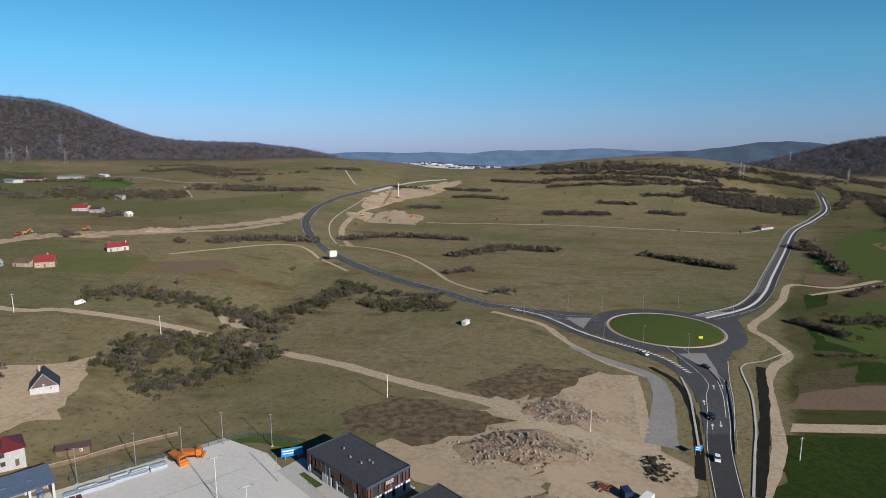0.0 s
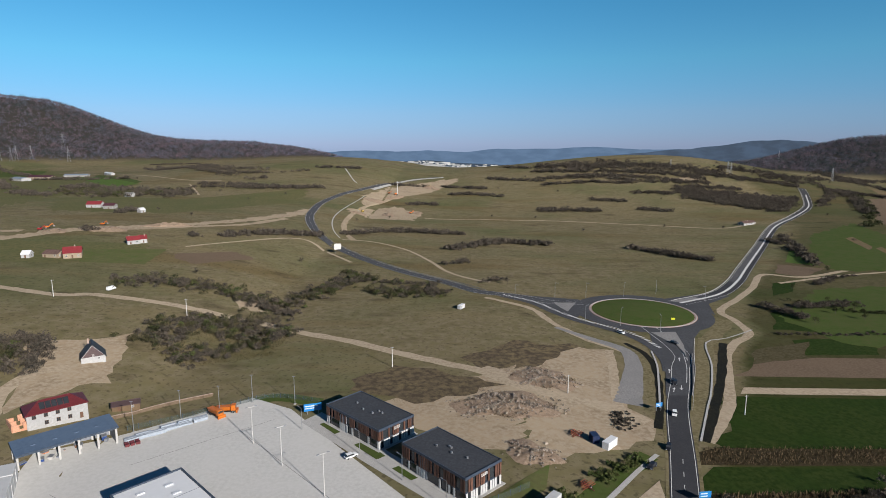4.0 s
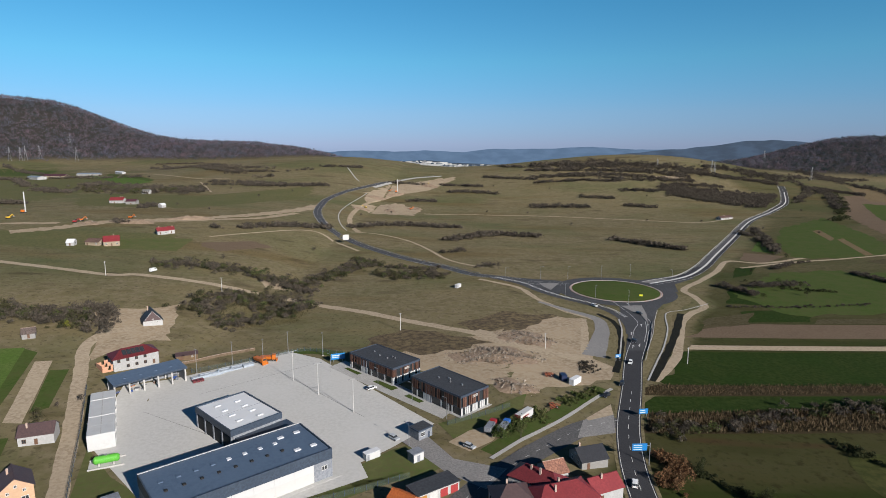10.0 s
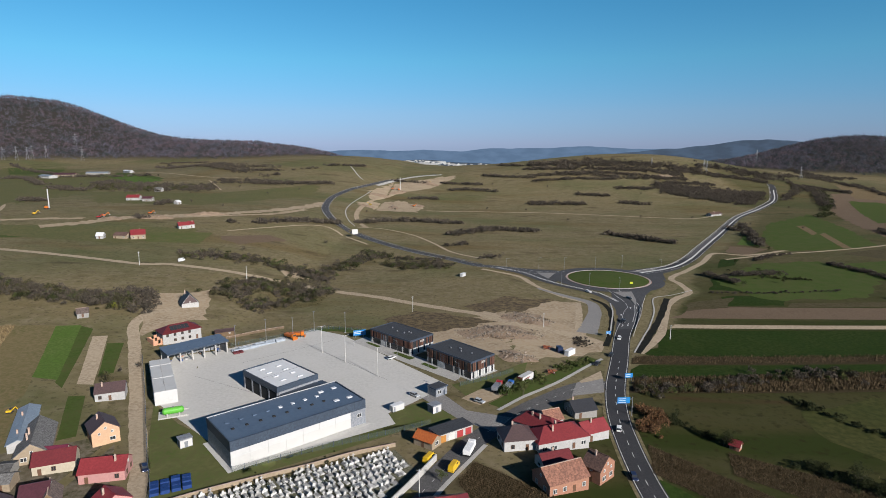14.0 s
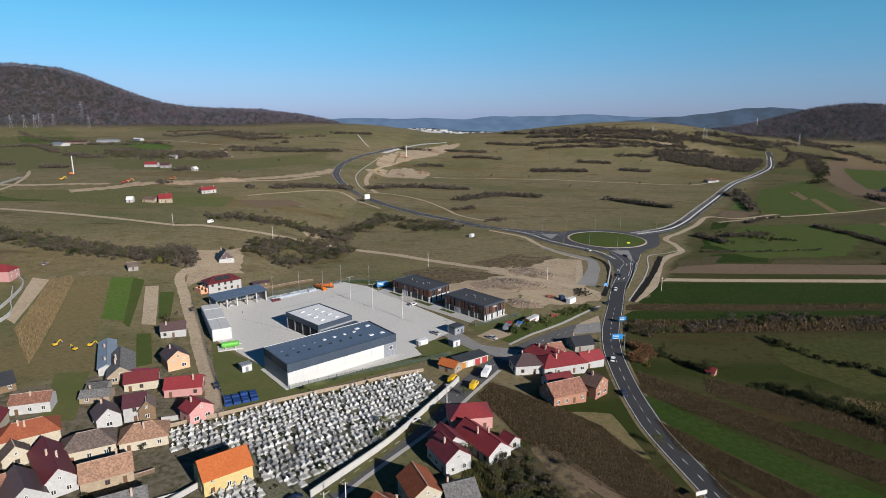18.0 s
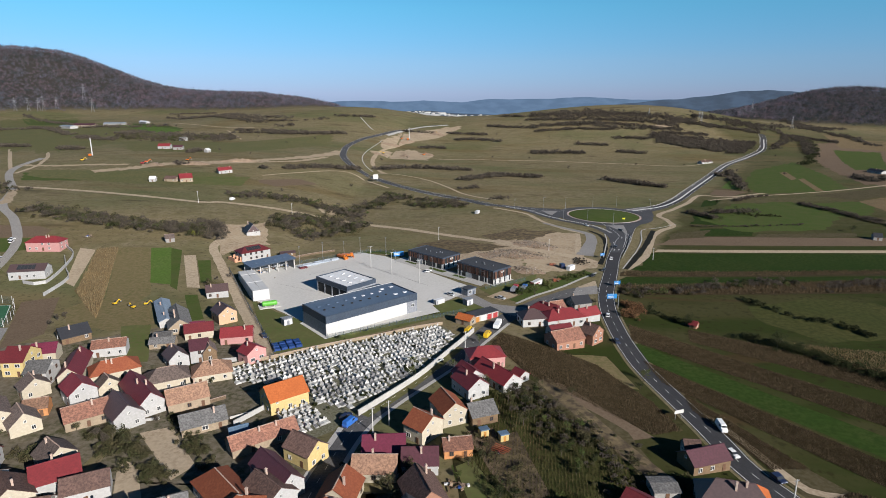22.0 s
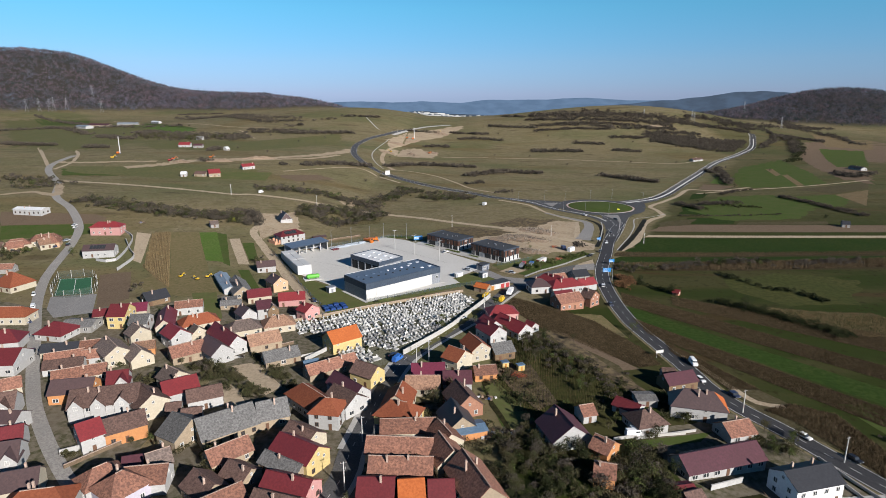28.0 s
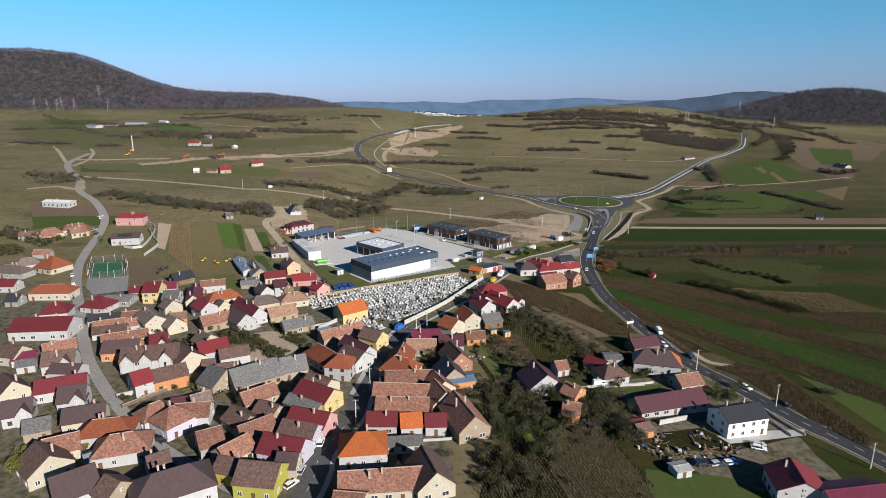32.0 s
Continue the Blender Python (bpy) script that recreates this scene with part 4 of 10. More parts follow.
area("field", "rough green garden", "field", [(-92.2, 8.4), (-79.7, 9.7), (-63.2, -25.5), (-74.0, -26.6)], M["yard_lawn"], 0.07, 0.05)


# ---------------------------------------------------------------- houses
ROOFS = {
    "red": ((0.186, 0.0259, 0.0292), (0.154, 0.0211, 0.0243), "red metal-tile"),
    "darkred": ((0.121, 0.0194, 0.0227), (0.101, 0.0162, 0.0194), "dark red metal-tile"),
    "rust": ((0.215, 0.0689, 0.033), (0.18, 0.0539, 0.027), "rust-orange tiled"),
    "orange": ((0.36, 0.102, 0.03), (0.312, 0.0842, 0.024), "bright orange tiled"),
    "brick": ((0.251, 0.121, 0.081), (0.178, 0.0891, 0.0648), "weathered clay-tile"),
    "tan": ((0.275, 0.162, 0.105), (0.219, 0.13, 0.0891), "faded clay-tile"),
    "brown": ((0.126, 0.077, 0.0632), (0.101, 0.0632, 0.0527), "brown tiled"),
    "darkbrown": ((0.0764, 0.0468, 0.0452), (0.063, 0.0405, 0.0405), "dark brown metal-tile"),
    "taupe": ((0.154, 0.117, 0.101), (0.126, 0.0972, 0.0851), "grey-brown tiled"),
    "plum": ((0.0719, 0.024, 0.033), (0.0599, 0.021, 0.027), "plum-coloured metal-tile"),
    "magenta": ((0.12, 0.018, 0.039), (0.102, 0.015, 0.033), "magenta metal-tile"),
    "grey": ((0.144, 0.141, 0.138), (0.114, 0.111, 0.108), "grey fibre-cement"),
    "slate": ((0.03, 0.0312, 0.036), (0.024, 0.0252, 0.03), "black slate-coloured"),
    "bluemetal": ((0.0956, 0.15, 0.215), (0.0779, 0.126, 0.185), "blue sheet-metal"),
    "lightblue": ((0.18, 0.222, 0.264), (0.15, 0.185, 0.228), "pale blue sheet-metal"),
    "white": ((0.36, 0.36, 0.347), (0.312, 0.312, 0.3), "white sheet-metal"),
}
WALLS = {
    "white": ((0.345, 0.342, 0.335), (0.296, 0.293, 0.284), "white-plastered"),
    "snow": ((0.74, 0.74, 0.73), (0.68, 0.68, 0.67), "bright white plastered"),
    "cream": ((0.37, 0.328, 0.252), (0.316, 0.281, 0.215), "cream-plastered"),
    "yellow": ((0.428, 0.337, 0.149), (0.376, 0.292, 0.13), "yellow-plastered"),
    "orange": ((0.415, 0.194, 0.0778), (0.356, 0.162, 0.0648), "orange-plastered"),
    "peach": ((0.428, 0.285, 0.175), (0.376, 0.246, 0.156), "peach-plastered"),
    "pink": ((0.402, 0.214, 0.194), (0.356, 0.188, 0.175), "pink-plastered"),
    "lilac": ((0.363, 0.337, 0.389), (0.318, 0.298, 0.343), "pale lilac-plastered"),
    "olive": ((0.298, 0.272, 0.0518), (0.259, 0.233, 0.0454), "olive-yellow plastered"),
    "grey": ((0.246, 0.24, 0.227), (0.201, 0.194, 0.181), "grey-rendered"),
    "tan": ((0.272, 0.214, 0.149), (0.22, 0.175, 0.123), "bare tan masonry"),
    "wood": ((0.156, 0.104, 0.0583), (0.117, 0.0778, 0.0454), "timber-boarded"),
    "brickwall": ((0.279, 0.143, 0.0907), (0.233, 0.117, 0.0778), "bare red-brick"),
}
for key, (a, b, _) in ROOFS.items():
    metal_like = key in ("red", "darkred", "plum", "magenta", "darkbrown", "slate", "bluemetal", "lightblue", "white")
    old = key in ("brick", "tan", "grey", "taupe", "brown")
    M["roof_" + key] = material("roof_" + key, a, b, 0.5 if old else 0.25, 0.55 if metal_like else 0.85, 0.03,
                                tuple(c * (0.62 if old else 0.86) for c in b), 1.7, per_object=0.26 if old else 0.14, spec=0.4 if metal_like else 0.2)
for key, (a, b, _) in WALLS.items():
    M["wall_" + key] = material("wall_" + key, a, b, 0.35, 0.9, 0.01, tuple(c * 0.95 for c in b), 1.5, per_object=0.08)
M["glass"] = material("window_glass", (0.0243, 0.0284, 0.0324), (0.0405, 0.0446, 0.0486), 0.8, 0.12, spec=0.6)
M["frame"] = material("window_frame", (0.535, 0.527, 0.502), (0.454, 0.446, 0.421), 1.0, 0.6)
M["frame_brown"] = material("brown_frame", (0.0972, 0.0567, 0.0365), (0.081, 0.0486, 0.0324), 1.0, 0.6)
M["door"] = material("door_wood", (0.13, 0.0689, 0.0405), (0.0972, 0.0527, 0.0324), 1.5, 0.6, stretch=(4, 4, 0.5))
M["chimney"] = material("chimney_brick", (0.34, 0.219, 0.162), (0.405, 0.34, 0.292), 1.2, 0.9, 0.02)
M["ridge"] = material("mortared_ridge_tile", (0.3, 0.2, 0.15), (0.24, 0.15, 0.11), 0.8, 0.9, 0.01, (0.36, 0.28, 0.23), 3.0, per_object=0.2)


def ring_mesh(name, w, h, d, bar, mat, cross=True):
    """A window's frame in the x-z plane, its face towards -y."""
    bm = bmesh.new()
    box_bm(bm, -w / 2, -w / 2 + bar, -d, 0, 0, h)
    box_bm(bm, w / 2 - bar, w / 2, -d, 0, 0, h)
    box_bm(bm, -w / 2 + bar, w / 2 - bar, -d, 0, 0, bar)
    box_bm(bm, -w / 2 + bar, w / 2 - bar, -d, 0, h - bar, h)
    if cross:
        box_bm(bm, -bar / 2, bar / 2, -d, 0, bar, h - bar)
    me = bpy.data.meshes.new(name)
    bm.to_mesh(me), bm.free()
    me.materials.append(mat)
    return me


def pane_mesh(name, w, h, d, bar, mat):
    bm = bmesh.new()
    box_bm(bm, -w / 2 + bar, w / 2 - bar, -d * 0.45, -d * 0.2, bar, h - bar)
    me = bpy.data.meshes.new(name)
    bm.to_mesh(me), bm.free()
    me.materials.append(mat)
    return me


WIN = {k: (ring_mesh("window", w, h, 0.12, 0.12, M[f]), pane_mesh("pane", w, h, 0.12, 0.12, M["glass"]))
       for k, w, h, f in (("mid", 1.2, 1.4, "frame"), ("small", 0.8, 0.9, "frame"), ("wide", 1.8, 1.4, "frame"), ("brown", 1.2, 1.4, "frame_brown"))}


def put_window(parent, kind, x, y, z, turn):
    """A window on a wall; turn is the outward direction in degrees from -y."""
    f, p = WIN[kind]
    o = new("window", f)
    o.parent = parent
    o.matrix_local = pose(x, y, z, 0, 0, turn)
    q = new("pane", p)
    q.parent = o
    return o


def roof_bm(L, W, He, Hr, hip, over=0.45, thick=0.16):
    """Two or four slopes with thickness, ridge along x."""
    bm = bmesh.new()
    slope = (Hr - He) / (W / 2)
    ze, hx, hy = He - over * slope, L / 2, W / 2 + over
    if hip:
        hx += over
        rx = max(0.05, L / 2 - W * 0.42)
    else:
        rx = hx
    top = [(-hx, -hy, ze), (hx, -hy, ze), (hx, hy, ze), (-hx, hy, ze), (-rx, 0, Hr), (rx, 0, Hr)]
    a = [bm.verts.new(v) for v in top]
    b = [bm.verts.new((x, y, z - thick)) for x, y, z in top]
    faces = [(0, 1, 5, 4), (2, 3, 4, 5)] + ([(1, 2, 5), (3, 0, 4)] if hip else [])
    for f in faces:
        bm.faces.new([a[k] for k in f])
        bm.faces.new([b[k] for k in reversed(f)])
    rim = [(0, 1), (1, 2), (2, 3), (3, 0)] if hip else [(0, 1), (1, 5), (5, 2), (2, 3), (3, 4), (4, 0)]
    for p, q in rim:
        bm.faces.new((a[q], a[p], b[p], b[q]))
    return bm


def wall_bm(L, W, He, Hr, hip, inset=0.3):
    """Walls up to the underside of the roof, with gable ends, sunk a little into the ground."""
    bm = bmesh.new()
    hx, hy, g = L / 2 - (0 if hip else inset), W / 2, -1.2
    v = [bm.verts.new(p) for p in ((-hx, -hy, g), (hx, -hy, g), (hx, hy, g), (-hx, hy, g), (-hx, -hy, He - 0.17), (hx, -hy, He - 0.17), (hx, hy, He - 0.17), (-hx, hy, He - 0.17))]
    bm.faces.new((v[0], v[1], v[5], v[4])), bm.faces.new((v[2], v[3], v[7], v[6])), bm.faces.new((v[3], v[2], v[1], v[0]))
    if hip:
        bm.faces.new((v[1], v[2], v[6], v[5])), bm.faces.new((v[3], v[0], v[4], v[7])), bm.faces.new((v[4], v[5], v[6], v[7]))
    else:
        r0, r1 = bm.verts.new((-hx, 0, Hr - 0.18)), bm.verts.new((hx, 0, Hr - 0.18))
        bm.faces.new((v[1], v[2], v[6], r1, v[5])), bm.faces.new((v[3], v[0], v[4], r0, v[7]))
        bm.faces.new((v[4], v[5], r1, r0)), bm.faces.new((v[6], v[7], r0, r1))
    return bm


def chimney(parent, x, y, z0, z1, rnd):
    bm = bmesh.new()
    box_bm(bm, -0.26, 0.26, -0.26, 0.26, z0, z1)
    box_bm(bm, -0.33, 0.33, -0.33, 0.33, z1, z1 + 0.12)
    box_bm(bm, -0.2, 0.2, -0.2, 0.2, z1 + 0.12, z1 + 0.3)
    o = part("chimney", bm, M["chimney"], parent)
    o.matrix_local = pose(x, y, 0)


HOUSE_NO = [0]


def front_gable(parent, x, W, He, Hr, depth, roof, wall, side):
    """A cross gable on the long side, with its own roof and wall."""
    w = 4.2
    g = new("front_gable")
    g.parent = parent
    g.matrix_local = pose(x, 0, 0)
    s = -1 if side < 0 else 1
    top = min(Hr - 0.25, He + 2.7)
    y1 = s * (W / 2 + depth)
    bm = bmesh.new()
    v = [bm.verts.new(p) for p in ((-w / 2, y1, 0), (w / 2, y1, 0), (w / 2, y1, He), (0, y1, top - 0.15), (-w / 2, y1, He), (-w / 2, 0, 0), (w / 2, 0, 0), (w / 2, 0, He), (0, 0, top - 0.15), (-w / 2, 0, He))]
    for f in ((0, 1, 2, 3, 4), (1, 6, 7, 2), (5, 0, 4, 9)):
        bm.faces.new([v[k] for k in (f if s < 0 else f[::-1])])
    part("wall", bm, wall, g)
    bm = bmesh.new()
    yo = y1 + s * 0.4
    for d in (-1, 1):
        e = [(0, yo, top), (0, -y1 * 0.1, top), (d * (w / 2 + 0.4), -y1 * 0.1, He - 0.35), (d * (w / 2 + 0.4), yo, He - 0.35)]
        a = [bm.verts.new(p) for p in e]
        b = [bm.verts.new((p[0], p[1], p[2] - 0.15)) for p in e]
        bm.faces.new(a), bm.faces.new(b[::-1])
        for k in range(4):
            bm.faces.new((a[k], b[k], b[(k + 1) % 4], a[(k + 1) % 4]))
    bmesh.ops.recalc_face_normals(bm, faces=bm.faces[:])
    part("roof", bm, roof, g)
    f = WIN["mid"]
    o = new("window", f[0])
    o.parent = g
    o.matrix_local = pose(0, y1, He - 0.9, 0, 0, 0 if s < 0 else 180)


def house(x, y, rot, L, W, He, Hr, roof, wall, hip=False, extra=""):
    HOUSE_NO[0] += 1
    rnd = random.Random(HOUSE_NO[0] * 13)
    small = L * W < 42
    rm, wm = M["roof_" + roof], M["wall_" + wall]
    two = "two-storey " if He > 4.6 else ""
    what = "shed" if small and He < 3.6 else "house"
    if extra == "chapel":
        what = "chapel"
    label = f"{two}{WALLS[wall][2]} {what} with {'hipped' if hip else 'gabled'} {ROOFS[roof][2]} roof"
    t = thing({"house": "house", "shed": "shed", "chapel": "chapel"}[what], label, what, x, y, rot)
    part("wall", wall_bm(L, W, He, Hr, hip), wm, t)
    part("roof", roof_bm(L, W, He, Hr, hip), rm, t)
    rx = max(0.1, L / 2 - W * 0.42) if hip else L / 2
    bm = bmesh.new()
    box_bm(bm, -rx, rx, -0.14, 0.14, Hr - 0.05, Hr + 0.08)
    part("ridge_cap", bm, M["ridge"] if roof in ("brick", "tan", "rust", "taupe") else rm, t)
    if what == "house":
        for k in range((1 if L < 15 else 2) if rnd.random() < 0.65 else 0):
            cx = rnd.uniform(-0.32, 0.32) * L * (0.5 if hip else 1)
            cy = rnd.choice((-1, 1)) * rnd.uniform(0.08, 0.2) * W
            chimney(t, cx, cy, He, Hr + rnd.uniform(0.5, 0.9), rnd)
    # openings on the walls that face the open side of the village
    a = radians(rot)
    floors = [0.9] + ([3.6] if He > 4.6 else [])
    kind = rnd.choice(("mid", "mid", "wide", "brown"))
    for nx, ny, turn, length, dist in ((0, -1, 0, L - 0.8, W / 2), (0, 1, 180, L - 0.8, W / 2), (1, 0, 90, W - 0.6, L / 2 - (0 if hip else 0.3)), (-1, 0, -90, W - 0.6, L / 2 - (0 if hip else 0.3))):
        wy = nx * math.sin(a) + ny * math.cos(a)
        if wy > 0.25:
            continue
        n = max(1, int(length / (3.3 if not small else 3.9)))
        door_at = rnd.randrange(n) if ny else -1
        for fl, z in enumerate(floors):
            for k in range(n):
                u = (k + 0.5) / n * length - length / 2
                px_, py_ = (u, ny * dist) if ny else (nx * dist, u)
                if fl == 0 and k == door_at:
                    d = box("door", -0.5, 0.5, -0.08, 0, 0, 2.05, M["door"], t)
                    d.matrix_local = pose(px_, py_, 0.05, 0, 0, turn)
                elif rnd.random() < 0.8:
                    put_window(t, kind if He - z > 1.7 else "small", px_, py_, z, turn)
        if nx and not hip and Hr - He > 2.2:
            put_window(t, "small", nx * dist, 0, He + 0.15, turn)
    if extra.startswith("gable"):
        for k, gx in enumerate((-0.36, -0.06, 0.27) if extra == "gables" else (0.22,)):
            front_gable(t, gx * L, W, He, Hr, 0.6, rm, wm, -1)
    if extra == "hipend":
        o, zt, zb, yb = 0.035, Hr + 0.035, He - 0.45 * (Hr - He) / (W / 2) + 0.035, W / 2 + 0.45
        s = 1 if math.sin(a) < 0 else -1
        e = [(s * (L / 2 + 0.45 + o), -yb, zb), (s * (L / 2 + 0.45 + o), yb, zb), (s * (rx + o), 0, zt)]
        bm = bmesh.new()
        u, d = [bm.verts.new(p) for p in e], [bm.verts.new((p[0] - s * 0.03, p[1], p[2] - 0.03)) for p in e]
        bm.faces.new(u), bm.faces.new(d[::-1])
        for k in range(3):
            bm.faces.new((u[k], d[k], d[(k + 1) % 3], u[(k + 1) % 3]))
        bmesh.ops.recalc_face_normals(bm, faces=bm.faces[:])
        part("hip_slope", bm, M["roof_orange"], t, "newer orange-tiled hip end")
    if extra == "solar":
        slope = math.atan2(Hr - He, W / 2)
        for k in range(5):
            p = box("solar_panel", -0.8, 0.8, -1.6, 1.6, 0.05, 0.12, M["glass"], t)
            p.matrix_local = pose(-4 + k * 1.75, -W / 4, (He + Hr) / 2 + 0.05, math.degrees(slope), 0, 0)
    return t



house(-190.2, 107.8, 5, 19.1, 9.2, 5.5, 8, "red", "pink", hip=True)
house(-171.9, 66.5, 13, 17.9, 9.2, 4.5, 7, "darkbrown", "white", extra="solar")
house(-211.9, 81.1, 21, 10.9, 8.2, 3.5, 6.5, "brick", "peach", hip=True)
house(-228.8, 75.2, 36, 13.3, 8.2, 3.5, 6.5, "brick", "cream", hip=True)
house(-240.8, 71.0, 15, 11.1, 7.1, 3, 5.5, "brown", "cream")
house(-207.6, 35.4, 9, 10.2, 6.1, 3, 5, "brick", "grey")
house(-184.0, 9.4, -20, 13.6, 13.3, 3.5, 9, "rust", "cream", hip=True)
house(-201.1, 12.7, 38, 13.3, 9.2, 3.5, 6.5, "taupe", "white", hip=True)
house(-198.6, -1.8, -9, 18.1, 9.2, 3.5, 6.5, "taupe", "grey", hip=True)
house(-183.6, -25.3, 3, 9.1, 8.2, 3.5, 6, "darkred", "white")
house(-154.2, -35.2, 4, 19.7, 9.2, 4, 7, "rust", "cream", hip=True)
house(-165.7, -46.1, 3, 6.6, 7.1, 3, 5.5, "slate", "grey")
house(-135.4, -61.5, 16, 11.3, 10.2, 4, 7.5, "darkred", "white", hip=True)
house(-127.4, -80.8, 7, 23.6, 13.3, 4.5, 8, "darkred", "white")
house(-122.6, -49.9, -9, 12.4, 11.2, 3, 6.5, "darkred", "white", hip=True)
house(-110.0, -67.3, 14, 13.5, 6.1, 3, 5, "slate", "cream")
house(-104.0, -74.3, 25, 13.2, 6.1, 3, 5, "brick", "cream")
house(-100.2, -80.8, 21, 13.4, 6.1, 3, 5, "brown", "white")
house(-90.1, -87.7, 27, 17.4, 6.6, 3.2, 5.6, "brick", "cream")
house(-84.8, -99.2, 12, 13.7, 9.2, 4, 7, "darkbrown", "orange")
house(-117.9, -41.4, 4, 13.2, 10.2, 3, 4.4, "grey", "grey")
house(-113.5, -32.8, 19, 7.4, 6.1, 4, 6, "darkred", "cream")
house(-103.8, -35.1, 5, 8.2, 11.2, 6, 9.5, "darkred", "yellow")
house(-91.4, -42.4, 10, 7.7, 10.2, 5.5, 8, "grey", "white")
house(-101.8, -25.2, 17, 9.0, 7.1, 4, 6.5, "magenta", "cream")
house(-88.2, -51.7, -40, 7.2, 8.2, 4, 7, "taupe", "cream")
house(-79.4, -62.8, 23, 7.4, 6.1, 3, 5, "tan", "orange")
house(-77.4, -72.1, -43, 9.1, 8.2, 3.5, 7, "taupe", "cream")
house(-88.0, -70.5, -45, 14.1, 9.2, 5, 8, "taupe", "cream")
house(-100.2, -63.6, 21, 8.1, 6.1, 3, 5, "brick", "cream")
house(-94.6, -71.9, 20, 7.8, 6.1, 3, 5, "brick", "white")
house(-73.7, -92.2, 19, 7.1, 8.2, 4, 7, "darkred", "white", extra="gable")
house(-56.7, -88.2, -35, 8.6, 8.2, 4, 7, "taupe", "cream")
house(-50.2, -97.5, 35, 11.6, 9.2, 5, 8, "red", "white")
house(-40.6, -100.5, 27, 11.4, 7.1, 4, 6.5, "brown", "white")
house(-47.8, -107.2, 16, 5.0, 5.1, 3, 4.5, "brown", "grey")
house(-40.5, -110.6, 18, 6.4, 5.1, 3, 4.6, "brown", "white")
house(-27.2, -117.8, 38, 17.5, 11.2, 3.5, 8, "grey", "tan")
house(-15.2, -110.2, 26, 9.9, 9.2, 3.5, 7.5, "grey", "tan")
house(-38.6, -121.1, -29, 9.0, 12.2, 4, 8, "grey", "tan")
house(-56.5, -120.5, 36, 11.8, 7.7, 4.5, 7.5, "brown", "orange")
house(-69.2, -107.1, 16, 20.5, 11.2, 5.5, 9, "brown", "white", extra="gables")
house(-56.3, -106.7, -44, 10.3, 10.2, 5, 8.5, "brown", "cream")
house(-64.1, -125.6, 44, 6.8, 9.2, 5, 8, "red", "white")
house(-61.5, -66.4, 39, 13.0, 8.2, 3.5, 6.5, "brick", "tan")
house(-70.8, -54.8, -42, 10.7, 8.2, 5.5, 8.5, "red", "white")
house(-83.3, -36.8, -69, 20.3, 7.1, 4, 7, "darkred", "cream")
house(-69.0, -37.0, 35, 15.6, 9.2, 4, 7, "rust", "cream", hip=True)
house(-64.9, -48.5, -44, 5.2, 7.1, 3.5, 6.5, "taupe", "cream")
house(-50.5, -53.9, -46, 21.6, 7.7, 4.5, 8, "darkred", "white")
house(-50.9, -65.0, -44, 13.5, 8.7, 4.5, 8, "darkbrown", "white")
house(-35.5, -53.9, 32, 13.2, 9.2, 3.5, 6.5, "tan", "tan")
house(-24.6, -67.5, 31, 13.8, 8.2, 3, 5.5, "grey", "tan")
house(-48.0, -41.3, 29, 13.8, 9.2, 4, 7, "taupe", "cream", hip=True)
house(-52.5, -25.0, -49, 8.9, 7.1, 4, 7, "darkbrown", "white")
house(-45.9, -19.2, 24, 7.3, 9.2, 5.5, 8, "plum", "white")
house(-34.8, -34.9, 24, 13.1, 9.2, 3.5, 6.5, "tan", "cream", hip=True)
house(-81.2, -18.3, 19, 12.4, 7.1, 4, 6, "brick", "white")
house(-3.2, -53.8, 39, 13.6, 9.2, 5, 8.5, "orange", "yellow", extra="chapel")
house(-3.4, -76.0, 37, 20.1, 6.6, 3, 5.5, "brick", "tan")
house(6.5, -95.3, -45, 16.3, 7.1, 4.5, 7.5, "plum", "white")
house(11.3, -83.6, -33, 10.3, 7.7, 4.5, 7.5, "brown", "yellow")
house(6.8, -102.8, -40, 11.6, 9.2, 4.5, 7.5, "brown", "white")
house(-3.1, -103.8, -45, 21.4, 9.2, 4, 7.5, "rust", "white", hip=True)
house(-2.1, -122.8, -34, 11.3, 8.2, 3.5, 6, "brown", "cream")
house(53.5, -79.6, 11, 8.7, 6.1, 3, 5, "brick", "orange")
house(43.6, -71.2, -40, 8.1, 9.2, 5, 8, "rust", "cream")
house(50.9, -60.9, -65, 11.4, 8.2, 5, 8, "rust", "cream")
house(60.9, -61.2, 22, 9.2, 8.2, 3.5, 6, "grey", "wood")
house(58.2, -44.0, -59, 11.6, 8.2, 4.5, 7.5, "darkred", "white")
house(123.0, -81.4, 18, 12.8, 7.1, 3.5, 6, "plum", "wood")
house(122.4, -100.6, -14, 16.9, 9.2, 5, 9, "darkbrown", "white", hip=True, extra="hipend")
house(121.4, -76.3, -5, 5.0, 5.1, 3, 5, "brown", "grey")
house(129.3, -112.6, 16, 9.9, 8.2, 3, 5.5, "brick", "white")
house(102.0, -111.3, 17, 10.2, 9.2, 3.5, 6.5, "brown", "white", hip=True)
house(99.2, -102.8, -43, 8.9, 6.1, 3, 4.6, "darkred", "white")
house(107.1, -94.9, 2, 7.3, 6.1, 2.6, 3, "grey", "grey")
house(75.1, -118.9, -74, 12.8, 12.2, 3.5, 8, "plum", "white")
house(84.3, -107.3, 17, 5.2, 6.1, 3, 5, "brick", "white")
house(-68.5, 12.2, -61, 22.6, 9.2, 3, 6.5, "grey", "tan")
house(-67.5, -4.4, 16, 7.2, 7.1, 2.6, 3.6, "grey", "grey")
house(64.4, -21.3, 11, 13.3, 9.2, 4.5, 7, "red", "pink", hip=True)
house(68.0, -36.3, -54, 17.4, 8.2, 3.5, 6.5, "red", "white")
